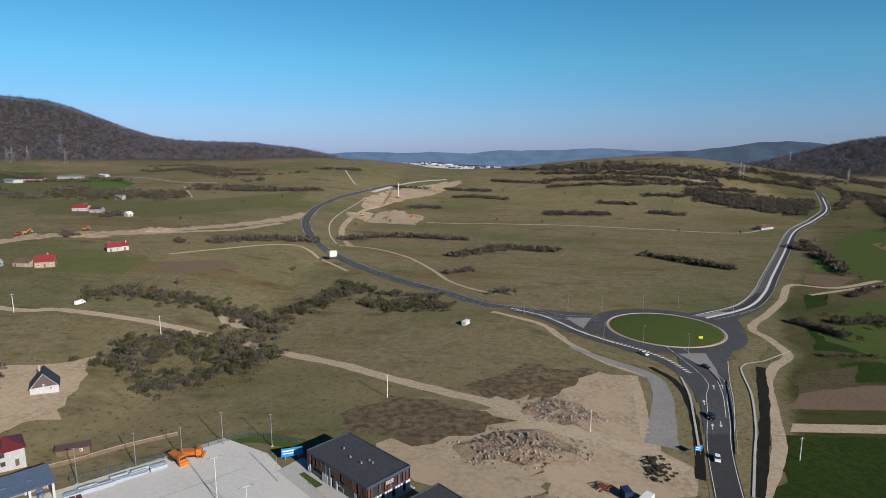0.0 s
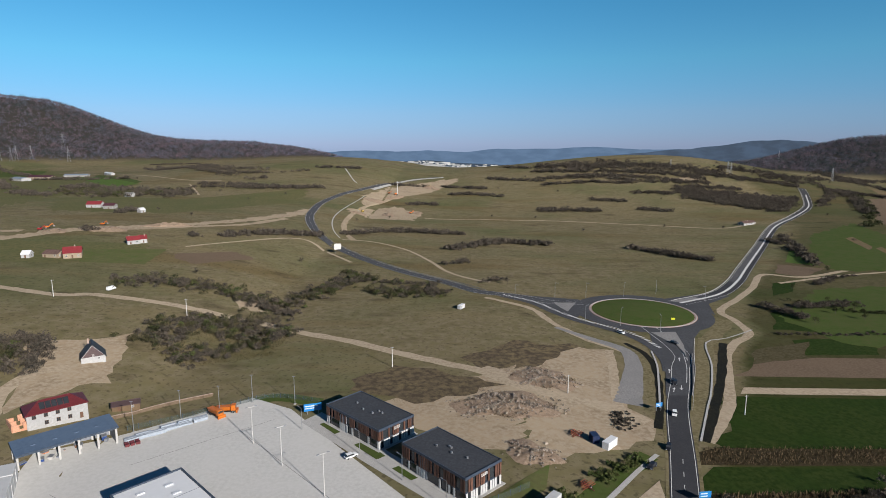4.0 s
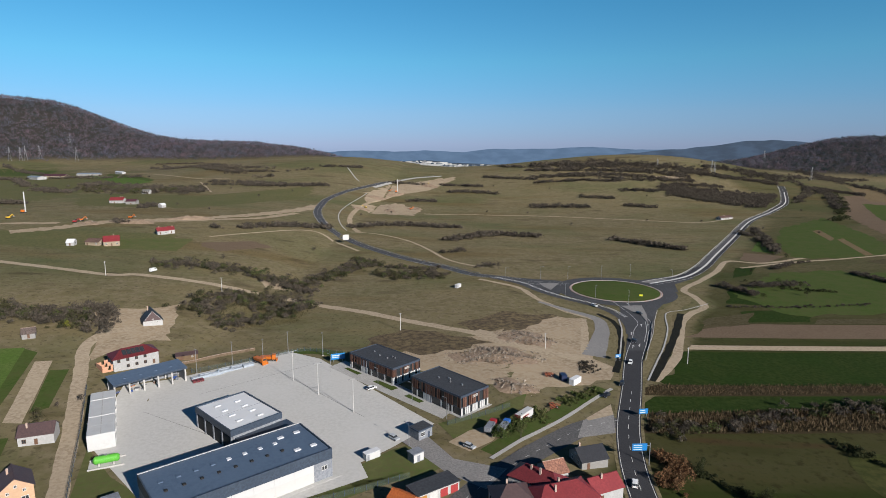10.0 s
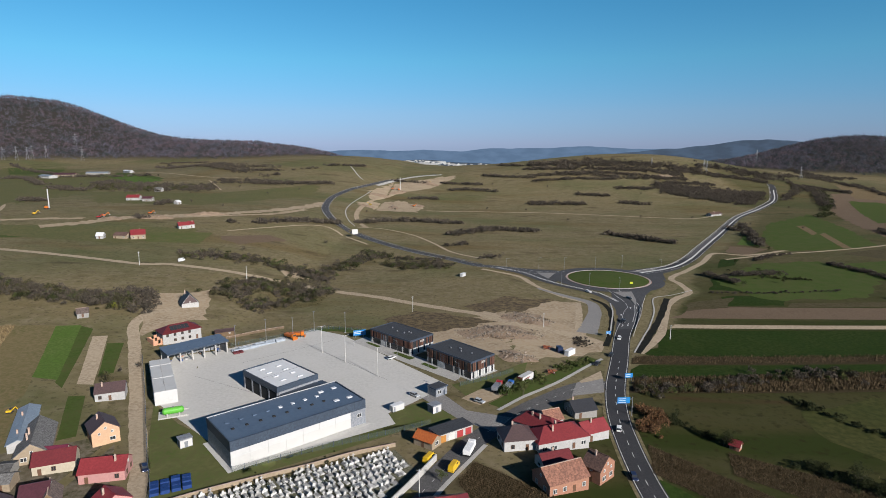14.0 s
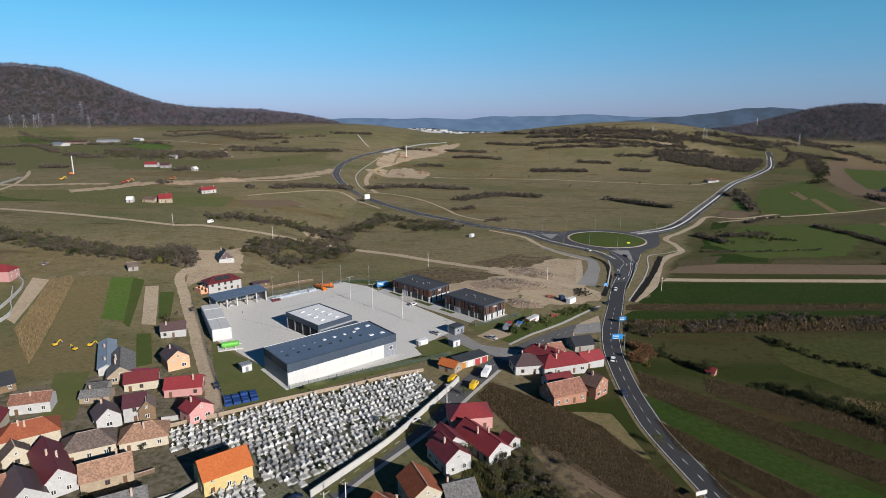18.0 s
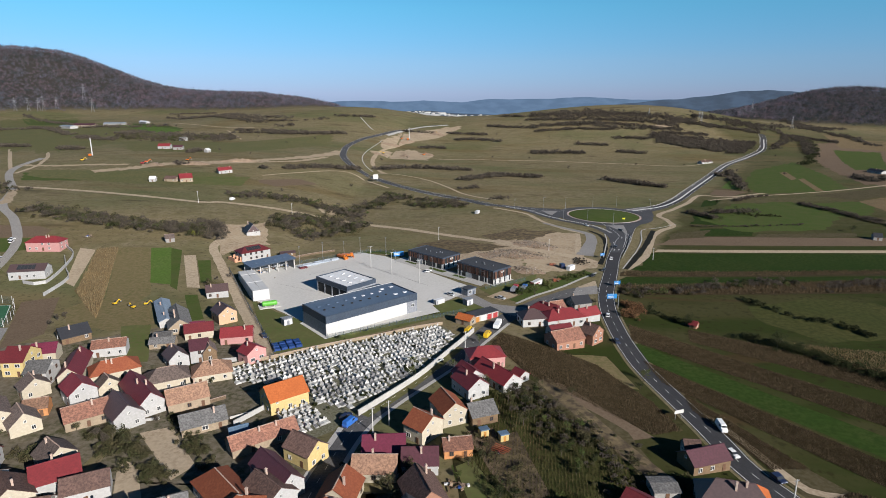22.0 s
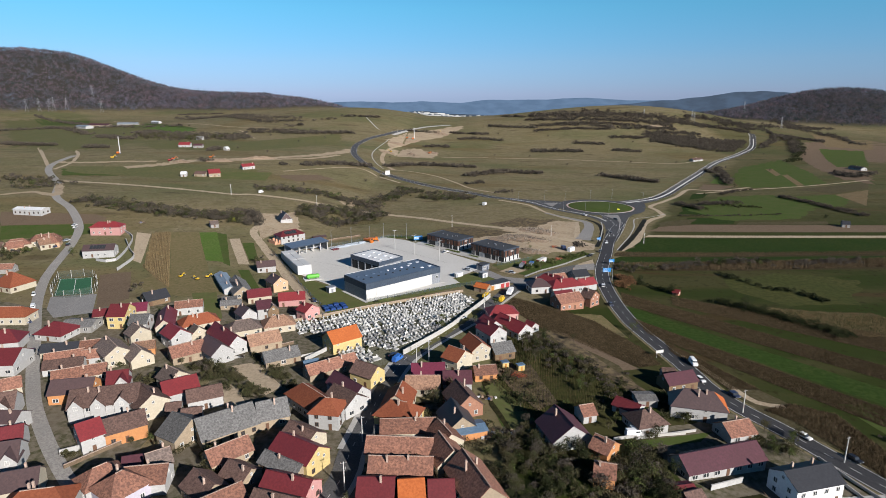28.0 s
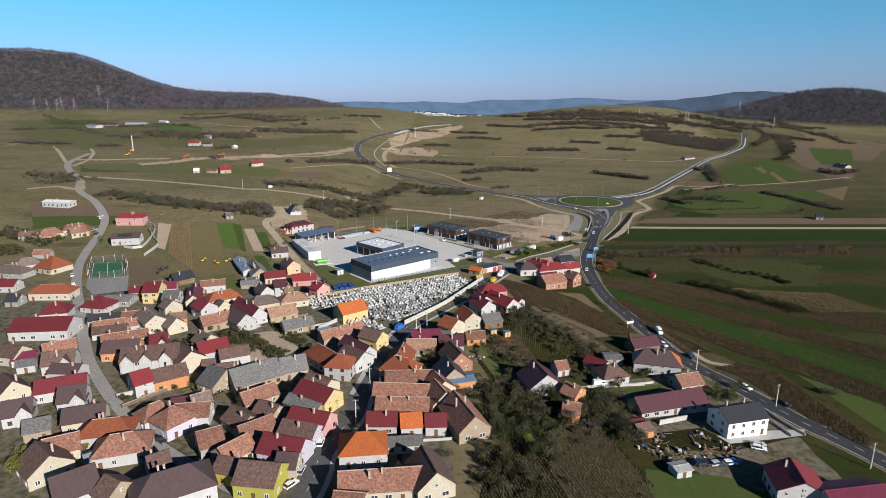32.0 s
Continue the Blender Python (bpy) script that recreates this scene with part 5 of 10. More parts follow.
house(76.2, -35.1, -50, 5.0, 5.1, 2.8, 4.5, "darkred", "white")
house(57.8, -38.4, -59, 9.6, 8.2, 4.5, 7.5, "darkred", "white")
house(95.8, 29.0, -33, 15.5, 8.2, 4, 6.5, "darkred", "white", hip=True)
house(100.8, 36.2, 22, 7.2, 7.1, 3.2, 5.5, "brick", "white")
house(100.8, 22.1, 20, 18.6, 10.2, 4, 6.8, "red", "white", hip=True)
house(113.8, 29.2, 25, 10.5, 7.1, 3.5, 6, "red", "white")
house(87.1, 19.8, 11, 10.5, 9.2, 4, 6.8, "darkbrown", "white", hip=True)
house(113.8, 46.7, 18, 9.8, 8.2, 3, 5.5, "slate", "grey")
house(97.5, 7.2, 20, 10.6, 6.1, 3.2, 5, "darkred", "white")
house(97.8, -2.9, 25, 14.0, 9.2, 4, 7, "brick", "brickwall")
house(110.2, 3.2, -44, 6.9, 8.2, 5, 8, "brown", "brickwall")
house(-69.7, 114.7, 43, 17.9, 10.2, 5.5, 8, "darkred", "white", hip=True, extra="solar")
house(-128.1, 131.6, 32, 5.9, 6.1, 2.6, 4.5, "taupe", "grey")
house(-66.4, 50.6, 22, 10.8, 7.1, 3.6, 6, "darkbrown", "white")
house(-51.2, 19.8, -49, 10.1, 8.2, 5, 8, "darkbrown", "peach")
house(-37.5, -1.8, 14, 13.1, 8.2, 3.5, 6, "red", "pink")
house(-25.1, -20.4, -38, 7.1, 8.2, 4.5, 7, "red", "pink")
house(-54.8, 1.4, 23, 11.8, 7.1, 3.5, 6, "darkred", "cream")
house(-79.5, 21.8, -60, 31.0, 6.1, 2.8, 4, "lightblue", "white")
house(-103.2, -6.5, 46, 11.2, 9.2, 3, 6, "slate", "wood")
house(-218.8, 86.5, 39, 16.8, 8.2, 3.2, 6, "brick", "cream", hip=True)
house(116.7, -129.2, 17, 26.2, 9.2, 3, 6, "plum", "white")
house(135.2, -140.0, 15, 15.2, 9.7, 6, 8.5, "slate", "snow")
house(135.4, -172.8, 80, 11.5, 12.2, 5, 8, "red", "white")
house(146.9, -178.4, 10, 17.8, 12.2, 5, 7.5, "magenta", "white")
house(107.5, -166.1, 16, 5.3, 4.1, 2.4, 2.8, "white", "white")
house(102.7, -146.9, 19, 5.6, 5.1, 2.6, 4, "brown", "orange")
house(85.2, -127.6, -43, 6.4, 7.1, 3.5, 6, "brick", "orange")
house(82.6, -138.9, -16, 6.0, 7.1, 3.5, 5.5, "brick", "orange")
house(-0.7, -132.9, -30, 14.6, 9.2, 5, 8, "darkred", "yellow")
house(-4.0, -136.8, -30, 14.3, 6.1, 3, 5, "grey", "tan")
house(0.5, -147.4, -17, 13.6, 9.2, 4, 7, "darkred", "pink")
house(-1.1, -154.3, -17, 12.1, 8.2, 4, 6.8, "brown", "lilac")
house(-3.4, -162.7, -16, 13.5, 9.2, 4, 7.5, "darkred", "lilac")
house(-0.8, -168.7, -4, 6.4, 7.1, 3.5, 6, "darkbrown", "cream")
house(-6.1, -175.9, -7, 11.7, 10.2, 4.5, 8, "brown", "olive")
house(-17.9, -163.6, 53, 10.0, 8.2, 3.5, 6.3, "brick", "cream")
house(-15.2, -152.8, 42, 11.2, 8.2, 3.5, 6.3, "brick", "cream")
house(-21.3, -131.8, 43, 12.5, 7.1, 3.2, 6, "brick", "tan")
house(-14.5, -140.9, -29, 8.8, 7.1, 3.2, 5.5, "brown", "tan")
house(-21.6, -146.8, -39, 10.6, 8.2, 3.2, 6, "brown", "tan")
house(18.7, -161.4, 8, 13.2, 11.2, 4.5, 8, "orange", "white", hip=True)
house(29.9, -157.5, 7, 11.4, 5.1, 3, 4.4, "grey", "white")
house(25.7, -176.7, 7, 22.4, 9.2, 3.6, 6.8, "brick", "cream")
house(38.1, -174.4, -69, 13.1, 10.2, 4, 8.5, "brown", "cream")
house(18.9, -185.0, -6, 8.3, 8.2, 3.5, 6, "brick", "cream")
house(-101.3, -111.4, 20, 11.2, 9.2, 4, 7.5, "brown", "white", extra="gable")
house(-93.8, -118.7, -1, 11.1, 7.1, 4, 6, "darkbrown", "white")
house(-88.5, -130.4, 25, 15.6, 8.2, 4, 7, "darkred", "white")
house(-80.3, -137.0, 20, 8.6, 9.2, 4, 7.5, "darkbrown", "white", extra="gable")
house(-69.6, -148.3, 21, 12.2, 8.2, 4, 7, "darkbrown", "cream")
house(-80.1, -154.6, 27, 7.6, 7.1, 3.5, 6, "grey", "tan")
house(-91.4, -146.9, 26, 8.5, 8.2, 4, 7.5, "darkbrown", "white", extra="gable")
house(-104.1, -133.6, -38, 10.5, 9.2, 4, 8, "brown", "cream")
house(-59.0, -154.7, 14, 15.3, 9.2, 4, 7, "rust", "white", hip=True)
house(-50.1, -162.6, 20, 14.6, 10.2, 4, 7.5, "brick", "white", hip=True)
house(-66.2, -172.3, -39, 11.1, 11.2, 4, 8, "brown", "cream")
house(-67.0, -163.7, 30, 9.4, 8.2, 3.5, 6.5, "brick", "cream")
house(-51.8, -182.2, 41, 10.5, 11.2, 5, 9, "darkbrown", "white")
house(-41.0, -183.2, -28, 6.7, 8.2, 5, 8, "brown", "tan")
house(-27.3, -180.9, 32, 19.3, 12.2, 5, 9, "darkbrown", "white", hip=True)
house(-49.7, -144.4, 50, 10.4, 8.2, 4, 7, "brick", "white", hip=True)
house(-42.4, -148.3, 57, 10.4, 10.2, 4.5, 8, "brick", "lilac", hip=True)
house(-38.0, -143.4, 10, 11.1, 8.2, 3.8, 6.6, "brick", "white")
house(-26.7, -158.9, 33, 7.4, 9.2, 4, 7, "brick", "grey")
house(-15.9, -171.8, -14, 6.9, 7.1, 4, 6.5, "brown", "olive")
house(-45.6, -136.2, 17, 5.7, 5.1, 3, 4.6, "plum", "white")
house(-35.4, -171.8, 39, 6.0, 8.2, 4, 7.5, "brown", "white")
house(-56.8, -166.4, 41, 5.0, 5.1, 2.5, 3.4, "lightblue", "grey")
house(-122.1, -106.7, -10, 8.7, 8.2, 4, 7, "brown", "cream")
house(-117.8, -107.7, 32, 8.4, 5.1, 3, 4.6, "magenta", "white")
house(-112.8, -113.5, 27, 6.3, 5.1, 3, 4.6, "grey", "white")
house(-109.9, -98.8, 35, 11.7, 6.1, 3, 5.5, "brick", "cream")
house(-39.4, -135.0, 37, 6.6, 7.1, 3, 5.5, "taupe", "cream")
house(-52.4, 127.8, 27, 9.8, 4.1, 2.4, 3.2, "darkbrown", "wood")
house(33.0, -81.2, 5, 12.4, 8.2, 3.5, 6.5, "magenta", "white")
house(31.6, -90.0, 1, 12.4, 8.2, 3.2, 6, "tan", "cream")
house(43.5, -86.7, 3, 10.4, 8.2, 3.5, 6.3, "plum", "white")
house(25.0, -109.5, -19, 13.3, 9.2, 3.5, 7, "rust", "yellow", hip=True)
house(24.3, -101.0, 82, 10.6, 9.2, 3.6, 7, "rust", "cream")
house(45.2, -102.0, -68, 12.4, 9.2, 4, 8, "brown", "brickwall")
house(43.2, -113.0, -73, 12.5, 9.2, 3, 7, "slate", "tan")
house(2.8, -110.7, -8, 9.4, 9.2, 5.5, 8.5, "rust", "white", hip=True)
house(28.5, -118.1, 4, 17.0, 7.1, 3.4, 6, "brick", "cream")
house(39.6, -123.2, -63, 9.5, 8.2, 3.4, 6.5, "brick", "cream")
house(46.8, -117.3, 18, 10.5, 6.1, 2.6, 3.2, "bluemetal", "orange")
house(27.0, -128.6, -3, 19.4, 8.2, 3.5, 6.3, "brick", "cream")
house(40.1, -132.1, -66, 10.5, 9.2, 3.6, 7.5, "brick", "cream")
house(28.1, -137.9, -1, 17.6, 8.2, 3.5, 6.3, "brick", "cream")
house(22.5, -146.6, 1, 9.8, 8.2, 3.5, 6, "darkred", "white")
house(31.4, -147.2, 7, 7.0, 8.2, 3.5, 6, "orange", "white")
house(39.0, -146.9, 4, 7.0, 7.1, 3.4, 5.8, "darkred", "white")
house(47.8, -145.3, -68, 17.7, 10.2, 4, 8.5, "brick", "tan")
house(57.8, 18.9, -34, 8.1, 5.1, 2.8, 4.4, "orange", "tan")
chalet = house(-86.4, 162.9, 124, 10, 9, 2.2, 7.5, "slate", "white")
# added dark panels stand in for the shade inside the open gable truss
for s in (-1, 1):
    bm = bmesh.new()
    rim_ = [[bm.verts.new((s * (4.74 + d), yy, zz)) for yy, zz in ((-4.1, 2.2), (4.1, 2.2), (0, 7.0))] for d in (0, 0.06)]
    bm.faces.new(rim_[0]), bm.faces.new(rim_[1][::-1])
    for k in range(3):
        bm.faces.new((rim_[0][k], rim_[1][k], rim_[1][(k + 1) % 3], rim_[0][(k + 1) % 3]))
    bmesh.ops.recalc_face_normals(bm, faces=bm.faces[:])
    part("gable_boarding", bm, M["roof_darkbrown"], chalet, "dark panel standing for the shade in the open truss gable")

house(-58.1, 6.2, 14, 7.5, 5.0, 2.6, 4.4, "magenta", "cream")
house(-64.6, -10.1, 14, 10.0, 6.0, 2.6, 4.0, "grey", "tan")
house(-42.6, -18.9, -60, 9.0, 5.0, 4.2, 7.0, "taupe", "wood")
house(-11.7, -72.7, 30, 6.0, 4.0, 2.5, 3.4, "bluemetal", "wood")
house(20.6, -118.1, 5, 5.0, 4.0, 2.5, 3.4, "grey", "wood")
house(101.5, -144.0, 12, 6.0, 4.5, 2.6, 3.4, "darkred", "orange")


# ---------------------------------------------------------------- the depot
M["panel_dark"] = material("dark_blue_panel", (0.0446, 0.0607, 0.0851), (0.0365, 0.0502, 0.0729), 0.2, 0.5, 0.0, None, 1.5)
M["panel_white"] = material("white_panel", (0.421, 0.421, 0.413), (0.373, 0.373, 0.365), 0.15, 0.55, 0.0, (0.405, 0.405, 0.397), 0.8)
M["panel_grey"] = material("grey_panel", (0.203, 0.215, 0.235), (0.178, 0.19, 0.211), 0.2, 0.5, 0.0, None, 1.5)
M["roof_blue"] = material("blue_grey_membrane", (0.0689, 0.101, 0.15), (0.0567, 0.0851, 0.13), 0.12, 0.6, 0.0, (0.0729, 0.105, 0.154), 0.9)
M["roof_white"] = material("white_membrane", (0.551, 0.559, 0.567), (0.486, 0.494, 0.502), 0.15, 0.6, 0.0, (0.518, 0.527, 0.535), 0.8)
M["roof_tar"] = material("grey_roof_felt", (0.047, 0.05, 0.056), (0.038, 0.041, 0.047), 0.2, 0.8, 0.01, None, 1.2)
M["clad"] = material("brown_cladding", (0.121, 0.0567, 0.0365), (0.0729, 0.0365, 0.0259), 0.6, 0.7, 0.0, None, 3.0, per_object=0.35)
M["steel"] = material("galvanised_steel", (0.34, 0.348, 0.356), (0.283, 0.292, 0.3), 1.0, 0.45, metal=0.6)
M["pale_steel"] = material("pale_blue_concrete", (0.3, 0.34, 0.38), (0.25, 0.28, 0.32), 0.6, 0.7)
M["panel_beige"] = material("off_white_panel", (0.41, 0.405, 0.39), (0.375, 0.37, 0.355), 0.15, 0.6, 0.0, (0.39, 0.385, 0.37), 0.8)
M["skylight"] = material("skylight_dome", (0.608, 0.624, 0.648), (0.551, 0.567, 0.591), 0.6, 0.25)
M["green_paint"] = material("green_paint", (0.105, 0.389, 0.0486), (0.0891, 0.34, 0.0405), 0.8, 0.4)
M["orange_paint"] = material("orange_paint", (0.502, 0.138, 0.0162), (0.421, 0.113, 0.0162), 0.8, 0.4)
M["blue_tarp"] = material("blue_tarpaulin", (0.0162, 0.0486, 0.178), (0.0122, 0.0365, 0.138), 0.8, 0.5, 0.05)
M["tyre"] = material("rubber", (0.0162, 0.0162, 0.0162), (0.0243, 0.0243, 0.0243), 2.0, 0.8)
M["rubble"] = material("rubble", (0.19, 0.135, 0.09), (0.11, 0.078, 0.052), 0.25, 0.95, 0.1, (0.23, 0.17, 0.12), 1.0, per_island=0.5)
M["brick_raw"] = material("raw_brick", (0.446, 0.211, 0.121), (0.381, 0.17, 0.0972), 0.8, 0.9, 0.02, (0.405, 0.243, 0.162), 4.0)


def rim(name, L, W, z0, z1, t, mat, parent):
    """A parapet standing round a flat roof."""
    for s in (-1, 1):
        box(name, -L / 2, L / 2, s * W / 2 - (t if s > 0 else 0), s * W / 2 + (t if s < 0 else 0), z0, z1, mat, parent)
        box(name, s * L / 2 - (t if s > 0 else 0), s * L / 2 + (t if s < 0 else 0), -W / 2 + t, W / 2 - t, z0, z1, mat, parent)


def warehouse(x, y, rot, L=47.0, W=18.5, h=9.7):
    t = thing("warehouse", "long white and dark blue panelled warehouse on the depot's lawn edge", "warehouse", x, y, rot)
    box("plinth", -L / 2 - 1.6, L / 2 + 2.2, -W / 2 - 1.6, W / 2 + 0.6, -0.3, 0.14, M["concrete"], t)
    band = h * 0.66
    n = 8
    for k in range(n):
        x0, x1 = -L / 2 + k * L / n, -L / 2 + (k + 1) * L / n
        last = k == n - 1
        box("front_panel", x0 + 0.02, x1 - 0.02, -W / 2, -W / 2 + 0.3, 0.14, band, M["panel_grey" if last else "panel_white"], t)
        box("base_panel", x0 + 0.02, x1 - 0.02, -W / 2 - 0.04, -W / 2 - 0.003, 0.14, band * 0.62, M["panel_grey" if last else "panel_beige"], t)
        box("rear_panel", x0 + 0.02, x1 - 0.02, W / 2 - 0.3, W / 2, 0.14, band, M["panel_white"], t)
    for s in (-1, 1):
        for k in range(3):
            y0 = -W / 2 + 0.3 + k * (W - 0.6) / 3
            box("end_panel", s * L / 2 - (0.3 if s > 0 else 0), s * L / 2 + (0.3 if s < 0 else 0), y0 + 0.02, y0 + (W - 0.6) / 3 - 0.02, 0.14, band, M["panel_grey"], t)
    rim("fascia", L + 0.16, W + 0.16, band, h + 0.35, 0.35, M["panel_dark"], t)
    box("roof", -L / 2 + 0.3, L / 2 - 0.3, -W / 2 + 0.3, W / 2 - 0.3, h - 0.45, h - 0.05, M["roof_blue"], t)
    box("parapet_cap", -L / 2 - 0.1, L / 2 + 0.1, W / 2 - 0.3, W / 2 + 0.12, h + 0.35, h + 0.5, M["panel_white"], t)
    for k in range(8):
        xx = -L / 2 + 4 + k * 4.6
        box("roof_vent", xx - 0.45, xx + 0.45, -2.6, -1.7, h - 0.05, h + 0.3, M["tyre"], t)
        bm = bmesh.new()
        box_bm(bm, xx - 0.6, xx + 0.6, 2.6, 3.8, h - 0.05, h + 0.25)
        part("skylight", bm, M["roof_blue" if k < 4 else "skylight"], t)
    for xx, yy in ((L / 2 - 3.6, 5.6), (L / 2 - 3.2, -5.0), (L / 2 - 8.2, -4.6), (L / 2 - 9, 5.4)):
        box("skylight", xx - 1.0, xx + 1.0, yy - 0.7, yy + 0.7, h - 0.05, h + 0.35, M["skylight"], t, bevel=0.12)
    for k in range(2):
        put_window(t, "wide", L / 2, -2 + k * 2, 3.0, 90)
    o = put_window(t, "wide", L / 2 - 2.6, -W / 2, 3.0, 0)
    box("door", L / 2 - 0.02, L / 2 + 0.08, 4.0, 5.1, 0.14, 2.3, M["panel_dark"], t)


warehouse(10.1, 25.6, 41, 48.0, 20.9, 8.7)


def workshop(x, y, rot, L=18.0, W=24.0, h=8.0):
    t = thing("workshop_hall", "dark grey workshop hall with white flat roof and tall bay doors", "workshop", x, y, rot)
    box("body", -L / 2 + 0.35, L / 2, -W / 2, W / 2, -0.3, h - 1.8, M["panel_grey"], t)
    rim("fascia", L + 0.3, W + 0.3, h - 1.8, h + 0.4, 0.4, M["panel_dark"], t)
    box("roof", -L / 2 + 0.3, L / 2 - 0.3, -W / 2 + 0.3, W / 2 - 0.3, h - 0.5, h, M["roof_white"], t)
    for k in range(5):
        yy = -W / 2 + k * (W - 0.8) / 4
        box("pillar", -L / 2, -L / 2 + 0.8, yy, yy + 0.8, -0.3, h - 1.8, M["panel_grey"], t)
        if k < 4:
            box("bay_door", -L / 2 + 0.2, -L / 2 + 0.36, yy + 0.9, yy + (W - 0.8) / 4 - 0.1, 0.02, h - 2.4, M["tyre"], t, "dark tall bay door")
    for k in range(8):
        xx, yy = (-3.4 if k % 2 else 3.4), -W / 2 + 4 + (k // 2) * 5.2 + (1.2 if k % 2 else 0)
        box("skylight", xx - 1.1, xx + 1.1, yy - 0.6, yy + 0.6, h, h + 0.4, M["skylight"], t, bevel=0.15)
    box("roof_joint", -L / 2 + 0.4, L / 2 - 0.4, -0.06, 0.06, h, h + 0.05, M["panel_grey"], t)
    # low annex
    box("annex", -L / 2 + 1.5, L / 2 + 1.5, -W / 2 - 5.0, -W / 2 - 0.01, -0.3, 4.2, M["panel_white"], t)
    box("annex_roof", -L / 2 + 1.2, L / 2 + 1.9, -W / 2 - 5.3, -W / 2 - 0.02, 4.2, 4.7, M["panel_dark"], t)


workshop(-3.4, 61.0, 48, 18.2, 25.5, 7.4)


def office(x, y, rot, L, W, h, label):
    t = thing("office_building", label, "office", x, y, rot)
    box("core", -L / 2 + 0.3, L / 2 - 0.3, -W / 2 + 0.3, W / 2 - 0.3, -0.3, h - 0.6, M["glass"], t, "dark glazed core")
    box("plinth", -L / 2 - 1.0, L / 2 + 1.0, -W / 2 - 1.0, W / 2 + 1.0, -0.3, 0.16, M["kerb"], t)
    box("roof", -L / 2 + 0.2, L / 2 - 0.2, -W / 2 + 0.2, W / 2 - 0.2, h - 0.6, h - 0.1, M["roof_tar"], t)
    rim("parapet", L + 0.1, W + 0.1, h - 0.7, h + 0.15, 0.25, M["panel_dark"], t)
    box("lintel", -L / 2, L / 2, -W / 2, W / 2, 3.0, 3.25, M["panel_dark"], t)
    rnd = random.Random(int(x))
    bm = bmesh.new()
    box_bm(bm, -0.36, 0.36, -0.14, 0, 0, h - 3.85)
    clad = bpy.data.meshes.new("cladding")
    bm.to_mesh(clad), bm.free()
    clad.materials.append(M["clad"])
    bm = bmesh.new()
    box_bm(bm, -0.38, 0.38, -0.12, 0, 0, 2.85)
    low = bpy.data.meshes.new("lower_panel")
    bm.to_mesh(low), bm.free()
    low.materials.append(M["panel_white"])
    for nx, ny, turn, length, dist in ((0, -1, 0, L, W / 2), (1, 0, 90, W, L / 2), (0, 1, 180, L, W / 2), (-1, 0, -90, W, L / 2)):
        n = int(length / 0.95)
        for k in range(n):
            u = (k + 0.5) / n * length - length / 2
            p = (u, ny * dist) if ny else (nx * dist, u)
            gap = rnd.random()
            if gap < (0.76 if ny else 0.6):
                o = new("cladding", clad)
                o.parent = t
                o.matrix_local = pose(p[0], p[1], 3.2, 0, 0, turn)
            if (nx and k % 4 != 1) or (ny and rnd.random() < 0.3):
                o = new("lower_panel", low)
                o.parent = t
                o.matrix_local = pose(p[0], p[1], 0.16, 0, 0, turn)
        if nx > 0:
            for k in range(3):
                put_window(t, "small", dist + 0.03, -0.9 + k * 0.9, h - 2.0, 90)
    box("entrance", -L / 2 + 8, -L / 2 + 11.5, -W / 2 - 0.05, -W / 2 + 0.3, 0.16, h - 1.2, M["panel_grey"], t, "grey recessed entrance bay")
    for k in range(5):
        xx, yy = rnd.uniform(-L / 4, L / 4), rnd.uniform(-1.5, 1.5)
        box("roof_vent", xx - 0.25, xx + 0.25, yy - 0.25, yy + 0.25, h - 0.1, h + 0.5, M["steel"], t)


office(40.15, 116.7, -41.8, 28.5, 15.5, 7.0, "two-storey office block with dark brown vertical cladding and flat roof")
office(68.9, 88.3, -45, 27.4, 14.8, 7.7, "two-storey office block with brown slats over white ground floor")


